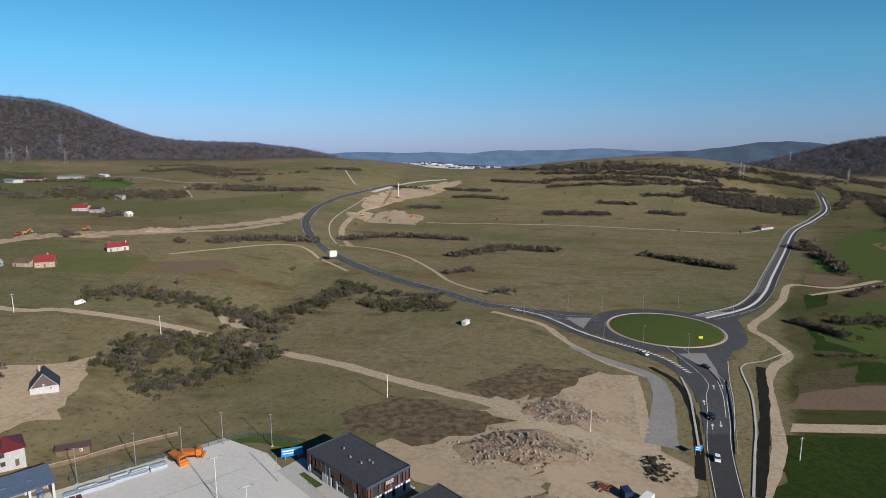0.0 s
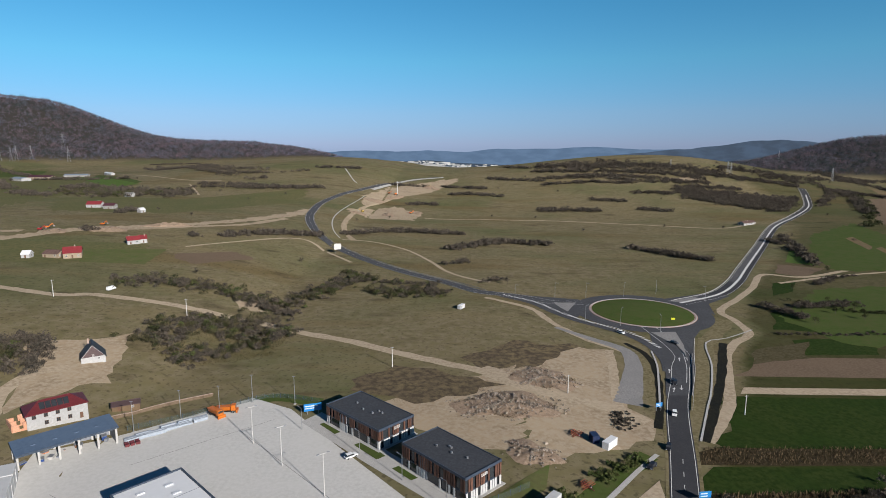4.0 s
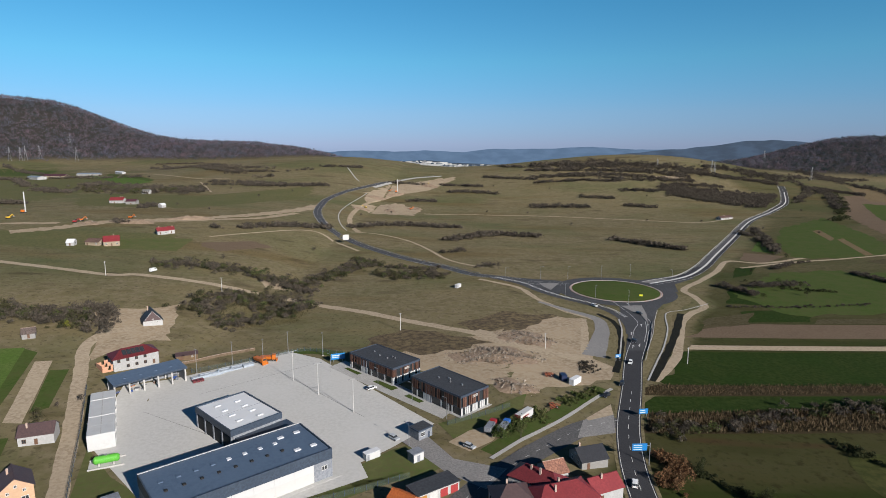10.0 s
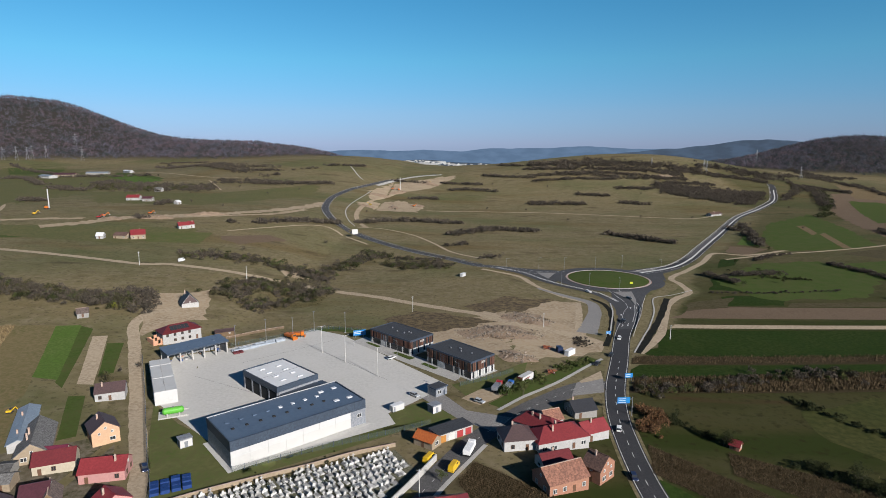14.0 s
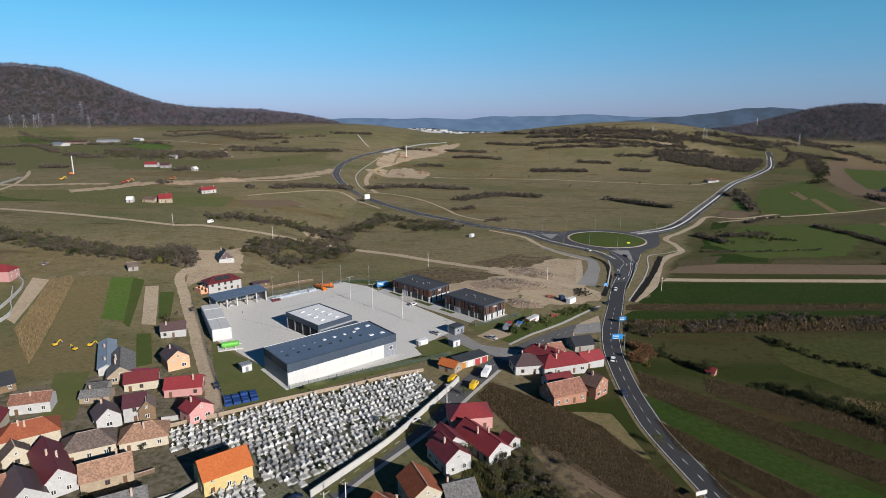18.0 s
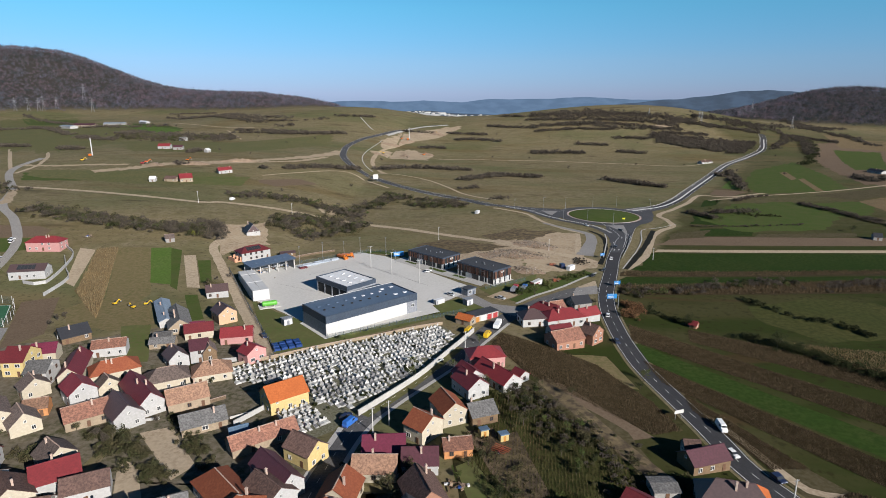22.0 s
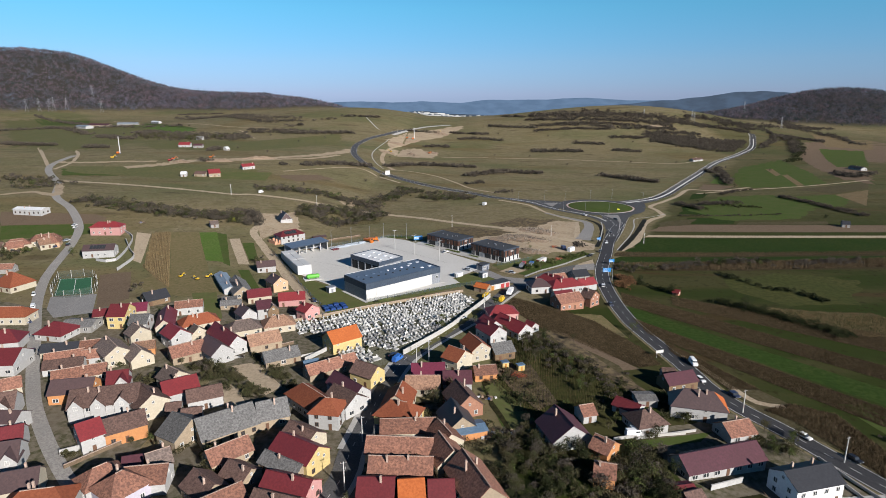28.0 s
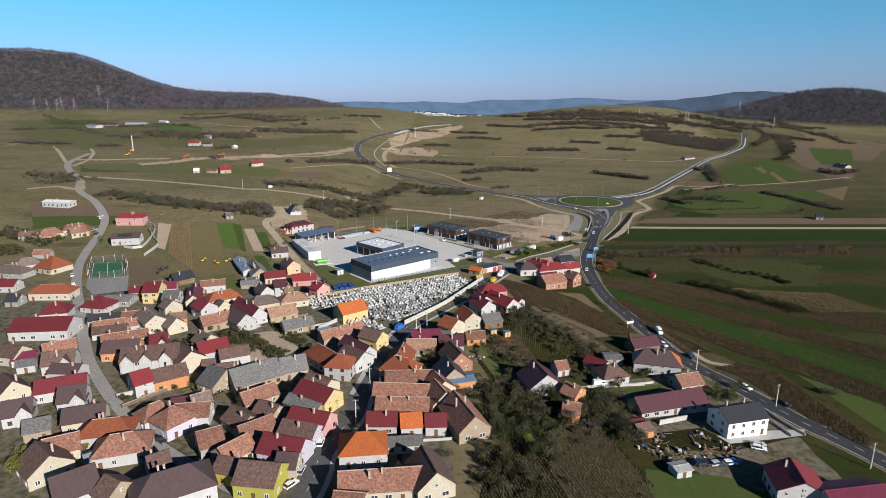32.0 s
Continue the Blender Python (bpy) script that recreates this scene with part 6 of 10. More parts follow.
def open_shed(x, y, rot, L, W=8.0, h=6.0):
    """The given place is the middle of the open front."""
    t = thing("open_shed", "open-fronted vehicle shed with blue sheet-metal roof on concrete posts", "shed", x, y, rot)
    n = 5
    for k in range(n + 1):
        xx = -L / 2 + k * L / n
        box("post", xx - 0.3, xx + 0.3, -0.3, 0.3, -0.3, h - 0.4, M["kerb"], t)
        box("rear_post", xx - 0.3, xx + 0.3, W - 0.6, W, -0.3, h + 0.5, M["kerb"], t)
    box("rear_wall", -L / 2, L / 2, W, W + 0.25, -0.3, h + 0.5, M["panel_grey"], t)
    for s in (-1, 1):
        box("side_wall", s * L / 2 - 0.1, s * L / 2 + 0.1, 0.3, W, -0.3, h, M["panel_grey"], t)
    bm = bmesh.new()
    v = box_bm(bm, -L / 2 - 0.6, L / 2 + 0.6, -1.2, W + 0.8, h - 0.4, h - 0.1)
    for q in v:
        if q.co.y > 0:
            q.co.z += 1.0
    part("roof", bm, M["roof_blue"], t)
    for k in range(4):
        box("roof_hatch", -L / 2 + 4 + k * L / 4.6, -L / 2 + 5.2 + k * L / 4.6, 2.5, 3.6, h + 0.15, h + 0.45, M["roof_blue"], t)
    box("fascia", -L / 2 - 0.6, L / 2 + 0.6, -1.35, -1.2, h - 0.7, h - 0.05, M["panel_dark"], t)
    rnd = random.Random(5)
    for k in range(14):
        xx, yy = rnd.uniform(-L / 2 + 1, L / 2 - 1), rnd.uniform(1, W - 1)
        s = rnd.uniform(0.4, 1.1)
        c = thing("stored_crate", "small crate of road equipment stored under the shed", "crate", 0, 0)
        c.matrix_world = t.matrix_world @ pose(xx, yy, 0.1, 0, 0, rnd.uniform(0, 90))
        box("crate_body", -s, s, -s * 0.7, s * 0.7, 0, s * 1.2, M[rnd.choice(("orange_paint", "kerb", "blue_tarp", "panel_grey", "frame", "door"))], c, bevel=0.05)
        box("crate_lid", -s * 1.02, s * 1.02, -s * 0.72, s * 0.72, s * 1.2, s * 1.28, M["panel_grey"], c)


def silo_row(x, y, rot, L, W):
    t = thing("storage_block", "row of tall white weathered storage boxes beside the yard fence", "container", x, y, rot)
    n, h = 5, 5.2
    for k in range(n):
        x0 = -L / 2 + k * L / n
        bm = bmesh.new()
        v = box_bm(bm, x0 + 0.05, x0 + L / n - 0.05, -W / 2, W / 2, -0.2, h - 0.12 * (k % 2))
        bmesh.ops.bevel(bm, geom=bm.edges[:], offset=0.12, segments=1, affect="EDGES")
        c = part("storage_box", bm, M["panel_white"], t)
        for s in (-1, 1):
            box("rib", x0 + L / n / 2 - 0.1, x0 + L / n / 2 + 0.1, s * (W / 2 + 0.06) - 0.06, s * (W / 2 + 0.06) + 0.06, 0, h - 0.3, M["panel_white"], c)
        box("lid_seam", x0 + 0.3, x0 + L / n - 0.3, -0.08, 0.08, h - 0.12, h + 0.06, M["kerb"], c)


def cyl_bm(bm, r, z0, z1, n=12, r1=None, cx=0.0, cy=0.0):
    m = Matrix.Translation((cx, cy, (z0 + z1) / 2))
    bmesh.ops.create_cone(bm, cap_ends=True, segments=n, radius1=r, radius2=r if r1 is None else r1, depth=z1 - z0, matrix=m)


def green_tank(x, y, rot):
    t = thing("fuel_tank", "bright green horizontal fuel tank on concrete cradles", "tank", x, y, rot)
    bm = bmesh.new()
    m = pose(0, 0, 1.7, 0, 90, 0)
    bmesh.ops.create_cone(bm, cap_ends=True, segments=20, radius1=1.25, radius2=1.25, depth=6.2, matrix=m)
    for s in (-1, 1):
        bmesh.ops.create_cone(bm, cap_ends=True, segments=20, radius1=1.25, radius2=0.7, depth=0.5, matrix=pose(s * 3.35, 0, 1.7, 0, s * 90, 0))
    part("tank_shell", bm, M["green_paint"], t)
    for s in (-1, 1):
        box("cradle", s * 2 - 0.25, s * 2 + 0.25, -1.3, 1.3, -0.1, 1.0, M["kerb"], t)
    bm = bmesh.new()
    cyl_bm(bm, 0.35, 2.9, 3.25)
    part("manhole", bm, M["steel"], t)
    box("bund_wall", -5, 5, -3.0, -2.75, -0.2, 0.6, M["kerb"], t)
    box("bund_wall", -5, 5, 2.75, 3.0, -0.2, 0.6, M["kerb"], t)
    box("bund_floor", -5, 5, -2.75, 2.75, -0.2, 0.12, M["concrete"], t)


def utility_shed(x, y, rot):
    t = thing("transformer_cabin", "small pale grey transformer cabin with a flat roof", "cabin", x, y, rot)
    box("body", -2, 2, -1.6, 1.6, -0.3, 2.9, M["panel_grey"], t)
    box("wall_panel", -1.9, 1.9, -1.64, -1.6, 0.2, 2.7, M["panel_white"], t)
    box("roof", -2.2, 2.2, -1.8, 1.8, 2.9, 3.15, M["panel_grey"], t, bevel=0.05)
    box("door", -0.6, 0.5, -1.7, -1.64, 0.1, 2.2, M["panel_grey"], t)


def white_cabin(x, y, rot):
    t = thing("white_cabin", "white metal cabin box standing on the grass", "cabin", x, y, rot)
    box("body", -2.6, 2.6, -1.1, 1.1, 0.1, 2.3, M["panel_white"], t, bevel=0.06)
    box("roof", -2.7, 2.7, -1.2, 1.2, 2.3, 2.42, M["roof_white"], t)
    box("door", -2.3, -1.5, -1.16, -1.1, 0.2, 2.1, M["panel_grey"], t)
    box("skid", -2.4, 2.4, -0.9, 0.9, -0.2, 0.1, M["panel_dark"], t)


def gatehouse(x, y, rot):
    t = thing("gatehouse", "small grey gatehouse with dark flat roof at the depot gate", "gatehouse", x, y, rot)
    box("body", -3, 3, -2.4, 2.4, -0.2, 3.2, M["panel_grey"], t)
    box("roof", -3.3, 3.3, -2.7, 2.7, 3.2, 3.6, M["panel_dark"], t)
    box("roof_felt", -2.9, 2.9, -2.3, 2.3, 3.6, 3.64, M["roof_tar"], t)
    put_window(t, "wide", -1.2, -2.4, 1.2, 0)
    put_window(t, "wide", 3.0, 0, 1.2, 90)
    box("door", 1.0, 1.9, -2.47, -2.4, 0, 2.1, M["panel_dark"], t)


def blue_pile(x, y, rot):
    t = thing("tarpaulin_stack", "stacks of pallets under dark blue tarpaulins on the lawn", "stack", x, y, rot)
    rnd = random.Random(3)
    for k in range(12):
        xx, yy = -4.5 + (k % 4) * 2.9, -3 + (k // 4) * 2.6
        h = rnd.uniform(0.7, 1.3)
        box("tarpaulin", xx - 1.25, xx + 1.25, yy - 1.05, yy + 1.05, -0.1, h, M["blue_tarp"], t, bevel=0.12)


def orange_truck(x, y, rot):
    t = thing("road_truck", "orange road maintenance truck with gritter body parked on the yard", "truck", x, y, rot)
    box("chassis", -3.4, 3.4, -1.0, 1.0, 0.55, 0.95, M["tyre"], t)
    box("cab", 1.8, 3.5, -1.2, 1.2, 0.9, 3.0, M["orange_paint"], t, bevel=0.15)
    box("windscreen", 3.42, 3.54, -1.0, 1.0, 1.9, 2.7, M["glass"], t)
    bm = bmesh.new()
    v = box_bm(bm, -3.4, 1.6, -1.2, 1.2, 1.0, 2.5)
    for q in v[:4]:
        q.co.y *= 0.6
    part("hopper", bm, M["orange_paint"], t)
    box("plough", 3.7, 4.1, -1.5, 1.5, 0.1, 1.2, M["orange_paint"], t)
    wheels(t, ((2.5, 1.05), (-1.6, 1.05), (-2.7, 1.05)), 0.52, 0.35)


def wheels(t, places, r, w):
    for xx, yy in places:
        for s in (-1, 1):
            bm = bmesh.new()
            bmesh.ops.create_cone(bm, cap_ends=True, segments=12, radius1=r, radius2=r, depth=w, matrix=pose(0, 0, 0, 90, 0, 0))
            o = part("wheel", bm, M["tyre"], t)
            o.matrix_local = pose(xx, s * yy, r)
            bm = bmesh.new()
            bmesh.ops.create_cone(bm, cap_ends=True, segments=8, radius1=r * 0.55, radius2=r * 0.5, depth=w + 0.04, matrix=pose(0, 0, 0, 90, 0, 0))
            part("rim", bm, M["steel"], o)


def beam_stack(x, y, rot, seed):
    rnd = random.Random(seed)
    t = thing("beam_stack", "stack of pale blue-grey concrete beams on timber bearers", "stack", x, y, rot)
    for k in range(4):
        x0, top = rnd.uniform(-0.5, 0.5), 0.7 + rnd.uniform(0, 0.7)
        box("beam", x0 - 2.4, x0 + 2.4, -1.5 + k * 0.8, -0.85 + k * 0.8, 0.15, top, M["pale_steel"], t)
    for s in (-1.6, 1.6):
        box("bearer", s - 0.1, s + 0.1, -1.3, 1.4, -0.1, 0.15, M["door"], t)


def brick_pallets(x, y, rot):
    t = thing("paving_stack", "pallets of dark red paving blocks on the lawn edge", "stack", x, y, rot)
    for k in range(6):
        xx, yy = -2.4 + (k % 3) * 1.6, -0.7 + (k // 3) * 1.4
        box("block_pack", xx - 0.65, xx + 0.65, yy - 0.55, yy + 0.55, 0, 0.9, M["roof_darkred"], t, bevel=0.04)


def pole_bm(h, r0, r1, n=8):
    bm = bmesh.new()
    cyl_bm(bm, r0, -0.3, h, n, r1)
    return bm


def mast(x, y, h):
    t = thing("lighting_mast", "slim galvanised mast with a lamp head at the lawn edge", "lamp post", x, y, 0, group="yard masts")
    part("pole", pole_bm(h, 0.14, 0.08), M["steel"], t)
    box("lamp_head", -0.5, 0.5, -0.12, 0.12, h, h + 0.14, M["panel_grey"], t)
    box("base_block", -0.4, 0.4, -0.4, 0.4, -0.2, 0.18, M["kerb"], t)


def twin_lamp(x, y, h):
    t = thing("yard_lamp", "tall twin-headed yard lamp on a thin white pole", "lamp post", x, y, 35, group="yard lamps")
    part("pole", pole_bm(h, 0.12, 0.07), M["frame"], t)
    for s in (-1, 1):
        box("arm", min(0, s * 1.2), max(0, s * 1.2), -0.05, 0.05, h - 0.1, h, M["frame"], t)
        box("lamp_head", s * 1.5 - 0.4, s * 1.5 + 0.4, -0.16, 0.16, h - 0.02, h + 0.1, M["panel_grey"], t)
    box("base_block", -0.3, 0.3, -0.3, 0.3, -0.2, 0.2, M["kerb"], t)


def street_lamp(x, y, h, toward):
    t = thing("street_lamp", "galvanised street lamp with a single outreach arm", "lamp post", x, y, toward, group="street lamps")
    part("pole", pole_bm(h, 0.11, 0.06), M["steel"], t)
    box("arm", 0, 1.8, -0.05, 0.05, h - 0.08, h + 0.02, M["steel"], t)
    box("lamp_head", 1.6, 2.4, -0.14, 0.14, h - 0.05, h + 0.08, M["panel_grey"], t)


def utility_pole(x, y, h):
    t = thing("utility_pole", "pale concrete power-line pole with a short crossarm", "utility pole", x, y, 20, group="power-line poles")
    part("pole", pole_bm(h, 0.2, 0.12), M["concrete"], t)
    box("crossarm", -0.8, 0.8, -0.06, 0.06, h - 0.5, h - 0.36, M["steel"], t)
    for s in (-0.7, 0, 0.7):
        bm = bmesh.new()
        cyl_bm(bm, 0.06, h - 0.36, h - 0.12, 6, None, s)
        part("insulator", bm, M["chimney"], t)


def billboard_trailer(x, y, rot):
    t = thing("notice_board", "blue and white information panel on posts beside the offices", "sign", x, y, rot)
    for s in (-2, 2):
        box("post", s - 0.1, s + 0.1, -0.1, 0.1, -0.2, 1.6, M["steel"], t)
    box("panel", -3.2, 3.2, -0.16, -0.1, 1.2, 4.0, M["sign_blue"], t)
    box("white_bar", -2.8, 1.8, -0.2, -0.165, 2.9, 3.3, M["white_paint"], t)
    box("white_bar", -2.8, 0.6, -0.2, -0.165, 2.1, 2.4, M["white_paint"], t)


M["sign_blue"] = material("blue_sign_sheet", (0.0162, 0.178, 0.446), (0.0162, 0.162, 0.405), 0.5, 0.4)
CAR_PAINT = {"white": (0.75, 0.75, 0.74), "silver": (0.4, 0.42, 0.44), "black": (0.015, 0.015, 0.018), "navy": (0.02, 0.03, 0.07), "yellow": (0.6, 0.38, 0.02), "teal": (0.02, 0.25, 0.4), "red": (0.3, 0.02, 0.02), "blue": (0.03, 0.12, 0.4)}
for key, c in CAR_PAINT.items():
    M["car_" + key] = material("car_paint_" + key, c, tuple(v * 0.93 for v in c), 0.5, 0.3, spec=0.5, metal=0.0)


def car(x, y, rot, colour, van=False):
    L, W, hb, h = (5.6, 2.0, 1.35, 2.35) if van else (4.4, 1.8, 0.88, 1.46)
    t = thing("van" if van else "car", f"{colour} {'panel van' if van else 'passenger car'} standing on the {'road' if van else 'roadside'} with dark glass", "van" if van else "car", x, y, rot, dz=0.1)
    paint = M["car_" + colour]
    box("body", -L / 2, L / 2, -W / 2, W / 2, 0.3, hb, paint, t, bevel=0.14)
    bm = bmesh.new()
    v = box_bm(bm, -L * 0.47, L * (0.36 if van else 0.22), -W * 0.47, W * 0.47, hb - 0.03, h - 0.06)
    for q in v[4:]:
        q.co.y *= 0.84
        q.co.x += -0.5 if q.co.x > 0 else (0.05 if van else 0.4)
    part("cabin_glass", bm, M["glass"] if not van else paint, t)
    box("roof", -L * 0.47 + (0.1 if van else 0.45), L * (0.36 if van else 0.22) - 0.5, -W * 0.4, W * 0.4, h - 0.07, h, paint, t, bevel=0.03)
    if van:
        box("windscreen", L * 0.27, L * 0.34, -W * 0.4, W * 0.4, hb + 0.1, h - 0.3, M["glass"], t)
        for s in (-1, 1):
            box("side_window", 0.2, L * 0.26, s * W * 0.45 - 0.05, s * W * 0.45 + 0.05, hb + 0.15, h - 0.4, M["glass"], t)
    for s in (-1, 1):
        box("headlight", L / 2 - 0.06, L / 2 + 0.02, s * W * 0.36 - 0.18, s * W * 0.36 + 0.18, 0.58, 0.74, M["skylight"], t)
        box("tail_light", -L / 2 - 0.02, -L / 2 + 0.05, s * W * 0.38 - 0.14, s * W * 0.38 + 0.14, 0.6, 0.8, M["roof_red"], t)
    wheels(t, ((L * 0.31, W / 2 - 0.06), (-L * 0.31, W / 2 - 0.06)), 0.33, 0.22)


def truck(x, y, rot, colour):
    t = thing("lorry", f"{colour} lorry with a box body parked by the street", "truck", x, y, rot, dz=0.1)
    box("chassis", -3.6, 3.6, -1.0, 1.0, 0.6, 0.95, M["tyre"], t)
    box("cab", 1.9, 3.6, -1.2, 1.2, 0.9, 2.9, M["car_" + colour], t, bevel=0.14)
    box("windscreen", 3.5, 3.64, -1.0, 1.0, 1.8, 2.6, M["glass"], t)
    box("cargo_body", -3.7, 1.7, -1.2, 1.2, 0.97, 2.6, M["car_" + colour] if colour in ("white", "teal") else M["panel_grey"], t, bevel=0.05)
    wheels(t, ((2.7, 1.05), (-1.6, 1.05), (-2.7, 1.05)), 0.5, 0.35)


def semi_trailer(x, y, rot):
    t = thing("box_trailer", "white box trailer with a red front panel on bare ground", "trailer", x, y, rot)
    box("cargo_box", -4.2, 4.2, -1.25, 1.25, 1.1, 3.6, M["panel_white"], t)
    box("front_panel", -4.3, -4.2, -1.25, 1.25, 1.1, 3.6, M["roof_red"], t)
    box("side_bar", -2.6, 1.4, -1.3, -1.25, 2.2, 2.7, M["roof_red"], t)
    box("chassis", -4.0, 4.0, -0.6, 0.6, 0.7, 1.1, M["tyre"], t)
    wheels(t, ((2.2, 1.0), (3.3, 1.0), (-3.4, 1.0)), 0.5, 0.35)


def container_box(x, y, rot, colour, k=1.0):
    t = thing("site_container", f"{colour} site container standing on bare ground", "container", x, y, rot)
    box("body", -3 * k, 3 * k, -1.2, 1.2, 0.05, 2.6, M["car_" + colour], t, bevel=0.04)
    for s in range(7):
        xx = -2.7 * k + s * 0.9 * k
        box("rib", xx - 0.06, xx + 0.06, -1.26, -1.2, 0.2, 2.5, M["car_" + colour], t)
    box("roof", -3.02 * k, 3.02 * k, -1.22, 1.22, 2.6, 2.68, M["roof_white"] if colour == "white" else M["car_" + colour], t)


def farm_machine(x, y, rot):
    t = thing("farm_implement", "rusty red folded farm implement standing in the dirt lot", "implement", x, y, rot)
    for k in range(6):
        o = box("tine_bar", -2.4, 2.4, -0.1, 0.1, 0, 0.16, M["roof_rust"], t)
        o.matrix_local = pose(0, -1.4 + k * 0.55, 0.6 + 0.25 * (k % 3), 0, -8 + 5 * k, 6 * k)
    box("frame", -0.2, 0.2, -1.8, 1.8, 0.4, 0.7, M["roof_red"], t)
    box("drawbar", -0.1, 0.1, -3.6, -1.8, 0.4, 0.6, M["roof_darkred"], t)
    wheels(t, ((0.4, 1.6),), 0.5, 0.3)


def wall_run(name, label, pts, h, thick, mat, cap=None, step=4.0, posts=None):
    """A wall or fence along a line, in bays that follow the ground."""
    t = thing(name, label, name.split("_")[-1], pts[0][0], pts[0][1])
    o = t.matrix_world.translation
    line = spline([tuple(p) for p in pts], step)
    for a, b in zip(line, line[1:]):
        d = b - a
        if d.length < 0.3:
            continue
        ang = math.degrees(math.atan2(d.y, d.x))
        c = (a + b) / 2
        z = H(c.x, c.y)
        m = pose(c.x - o.x, c.y - o.y, z - o.z, 0, -math.degrees(math.atan2(H(b.x, b.y) - H(a.x, a.y), d.length)), ang)
        q = box("bay", -d.length / 2, d.length / 2, -thick / 2, thick / 2, -0.4, h, mat, t)
        q.matrix_local = m
        if cap:
            k = box("coping", -d.length / 2, d.length / 2, -thick / 2 - 0.08, thick / 2 + 0.08, h, h + 0.1, cap, t)
            k.matrix_local = m
        if posts:
            k = box("post", -0.07, 0.07, -0.07, 0.07, -0.3, h + 0.15, posts, t)
            k.matrix_local = pose(a.x - o.x, a.y - o.y, H(a.x, a.y) - o.z, 0, 0, ang)
    return t


def mesh_material():
    """Wire mesh: mostly open, with thin wires."""
    m = material("wire_mesh", (0.0972, 0.13, 0.105), (0.0729, 0.0972, 0.081), 1.0, 0.6)
    nt = m.node_tree
    out = nt.nodes["Material Output"]
    clear, mix = nt.nodes.new("ShaderNodeBsdfTransparent"), nt.nodes.new("ShaderNodeMixShader")
    mix.inputs[0].default_value = 0.16
    nt.links.new(clear.outputs[0], mix.inputs[1])
    nt.links.new(nt.nodes["Principled BSDF"].outputs[0], mix.inputs[2])
    nt.links.new(mix.outputs[0], out.inputs["Surface"])
    return m


M["mesh"] = mesh_material()


def garage_row(x, y, rot, L, W=6.0, h=3.0):
    """Garages in a row: the front faces -y and stands on the given line."""
    t = thing("garage_row", "row of low garages with flat roof and painted doors", "garage", x, y, rot)
    box("wall", -L / 2, L / 2, 0.0, W, -0.6, h, M["wall_white"], t)
    n = max(4, round(L / 3.4))
    box("roof", -L / 2 - 0.25, L / 2 + 0.25, -0.35, W + 0.2, h, h + 0.22, M["roof_tar"], t)
    for k in range(n):
        x0 = -L / 2 + (k + 0.5) * L / n
        key = ("orange_door", "frame", "red_door", "red_door", "orange_door")[k % 5]
        d = box("door", x0 - 1.25, x0 + 1.25, -0.08, -0.003, 0.02, 2.45, M[key], t)
        box("rib", x0 - 0.05, x0 + 0.05, -0.12, -0.08, 0.05, 2.4, M[key], d)


def scrap_pile(x, y, seed):
    """A low heap of boards, sheets and boxes, thrown about."""
    rnd = random.Random(seed * 17 + 3)
    t = thing("scrap_pile", "untidy pile of boards, sheet metal and boxes on the ground", "junk pile", x, y, rnd.uniform(0, 180))
    for name, key, n in (("board", "wall_wood", 8), ("sheet", "steel", 3), ("crate", "rubble", 6), ("bag", "panel_white", 2), ("barrel_box", "blue_tarp", 1)):
        bm = bmesh.new()
        for j in range(n):
            o = len(bm.verts)
            lx, ly, lz = (rnd.uniform(1, 1.8), 0.12, 0.06) if name == "board" else (rnd.uniform(0.25, 0.6), rnd.uniform(0.2, 0.5), 0.04 if name == "sheet" else rnd.uniform(0.12, 0.35))
            vs = box_bm(bm, -lx, lx, -ly, ly, 0, lz * 2)
            m = pose(rnd.gauss(0, 2.0), rnd.gauss(0, 1.4), rnd.uniform(0, 0.5), rnd.uniform(-12, 12), rnd.uniform(-12, 12), rnd.uniform(0, 180))
            for q in vs:
                q.co = m @ q.co
        part(name, bm, M[key], t)["kind"] = "stuff"


def garden_hut(x, y, rot):
    t = thing("beehive_hut", "small yellow hut with a blue sheet lid in a garden", "hut", x, y, rot)
    box("body", -1.3, 1.3, -1.0, 1.0, -0.3, 2.2, M["wall_yellow"], t, bevel=0.05)
    box("lid", -1.5, 1.5, -1.2, 1.2, 2.2, 2.5, M["roof_bluemetal"], t, bevel=0.05)
    box("door", -0.4, 0.4, -1.06, -1.003, 0.0, 1.8, M["orange_door"], t)


M["orange_door"] = material("orange_door", (0.405, 0.186, 0.0405), (0.34, 0.154, 0.0365), 0.8, 0.6)
M["red_door"] = material("red_door", (0.324, 0.0405, 0.0405), (0.267, 0.0324, 0.0324), 0.8, 0.6)


def unfinished_house(x, y, rot, L, W=8.0, h=3.0):
    """Bare brick walls with open gaps for windows, no roof yet; the front stands on the given line."""
    t = thing("unfinished_house", "roofless red brick walls of a house under construction", "building site", x, y, rot)
    box("floor_slab", -L / 2 - 0.4, L / 2 + 0.4, -0.4, W + 0.4, -0.8, 0.12, M["concrete"], t)
    n = 6
    for s, yy in ((0, 0.0), (1, W - 0.3), (2, W * 0.5)):
        for k in range(n):
            x0 = -L / 2 + k * L / n
            box("pier", x0 + (0.55 if k else 0), x0 + L / n - (0.55 if k < n - 1 else 0), yy, yy + 0.3, 0.12, h - 0.35 + 0.5 * (k % 3 == 1), M["brick_raw"], t)
        box("sill_course", -L / 2 + 0.01, L / 2 - 0.01, yy + 0.01, yy + 0.29, 0.12, 1.0, M["brick_raw"], t)
    for s in (-1, 1):
        box("end_wall", s * L / 2 - 0.15, s * L / 2 + 0.15, 0.3, W - 0.3, 0.12, h, M["brick_raw"], t)


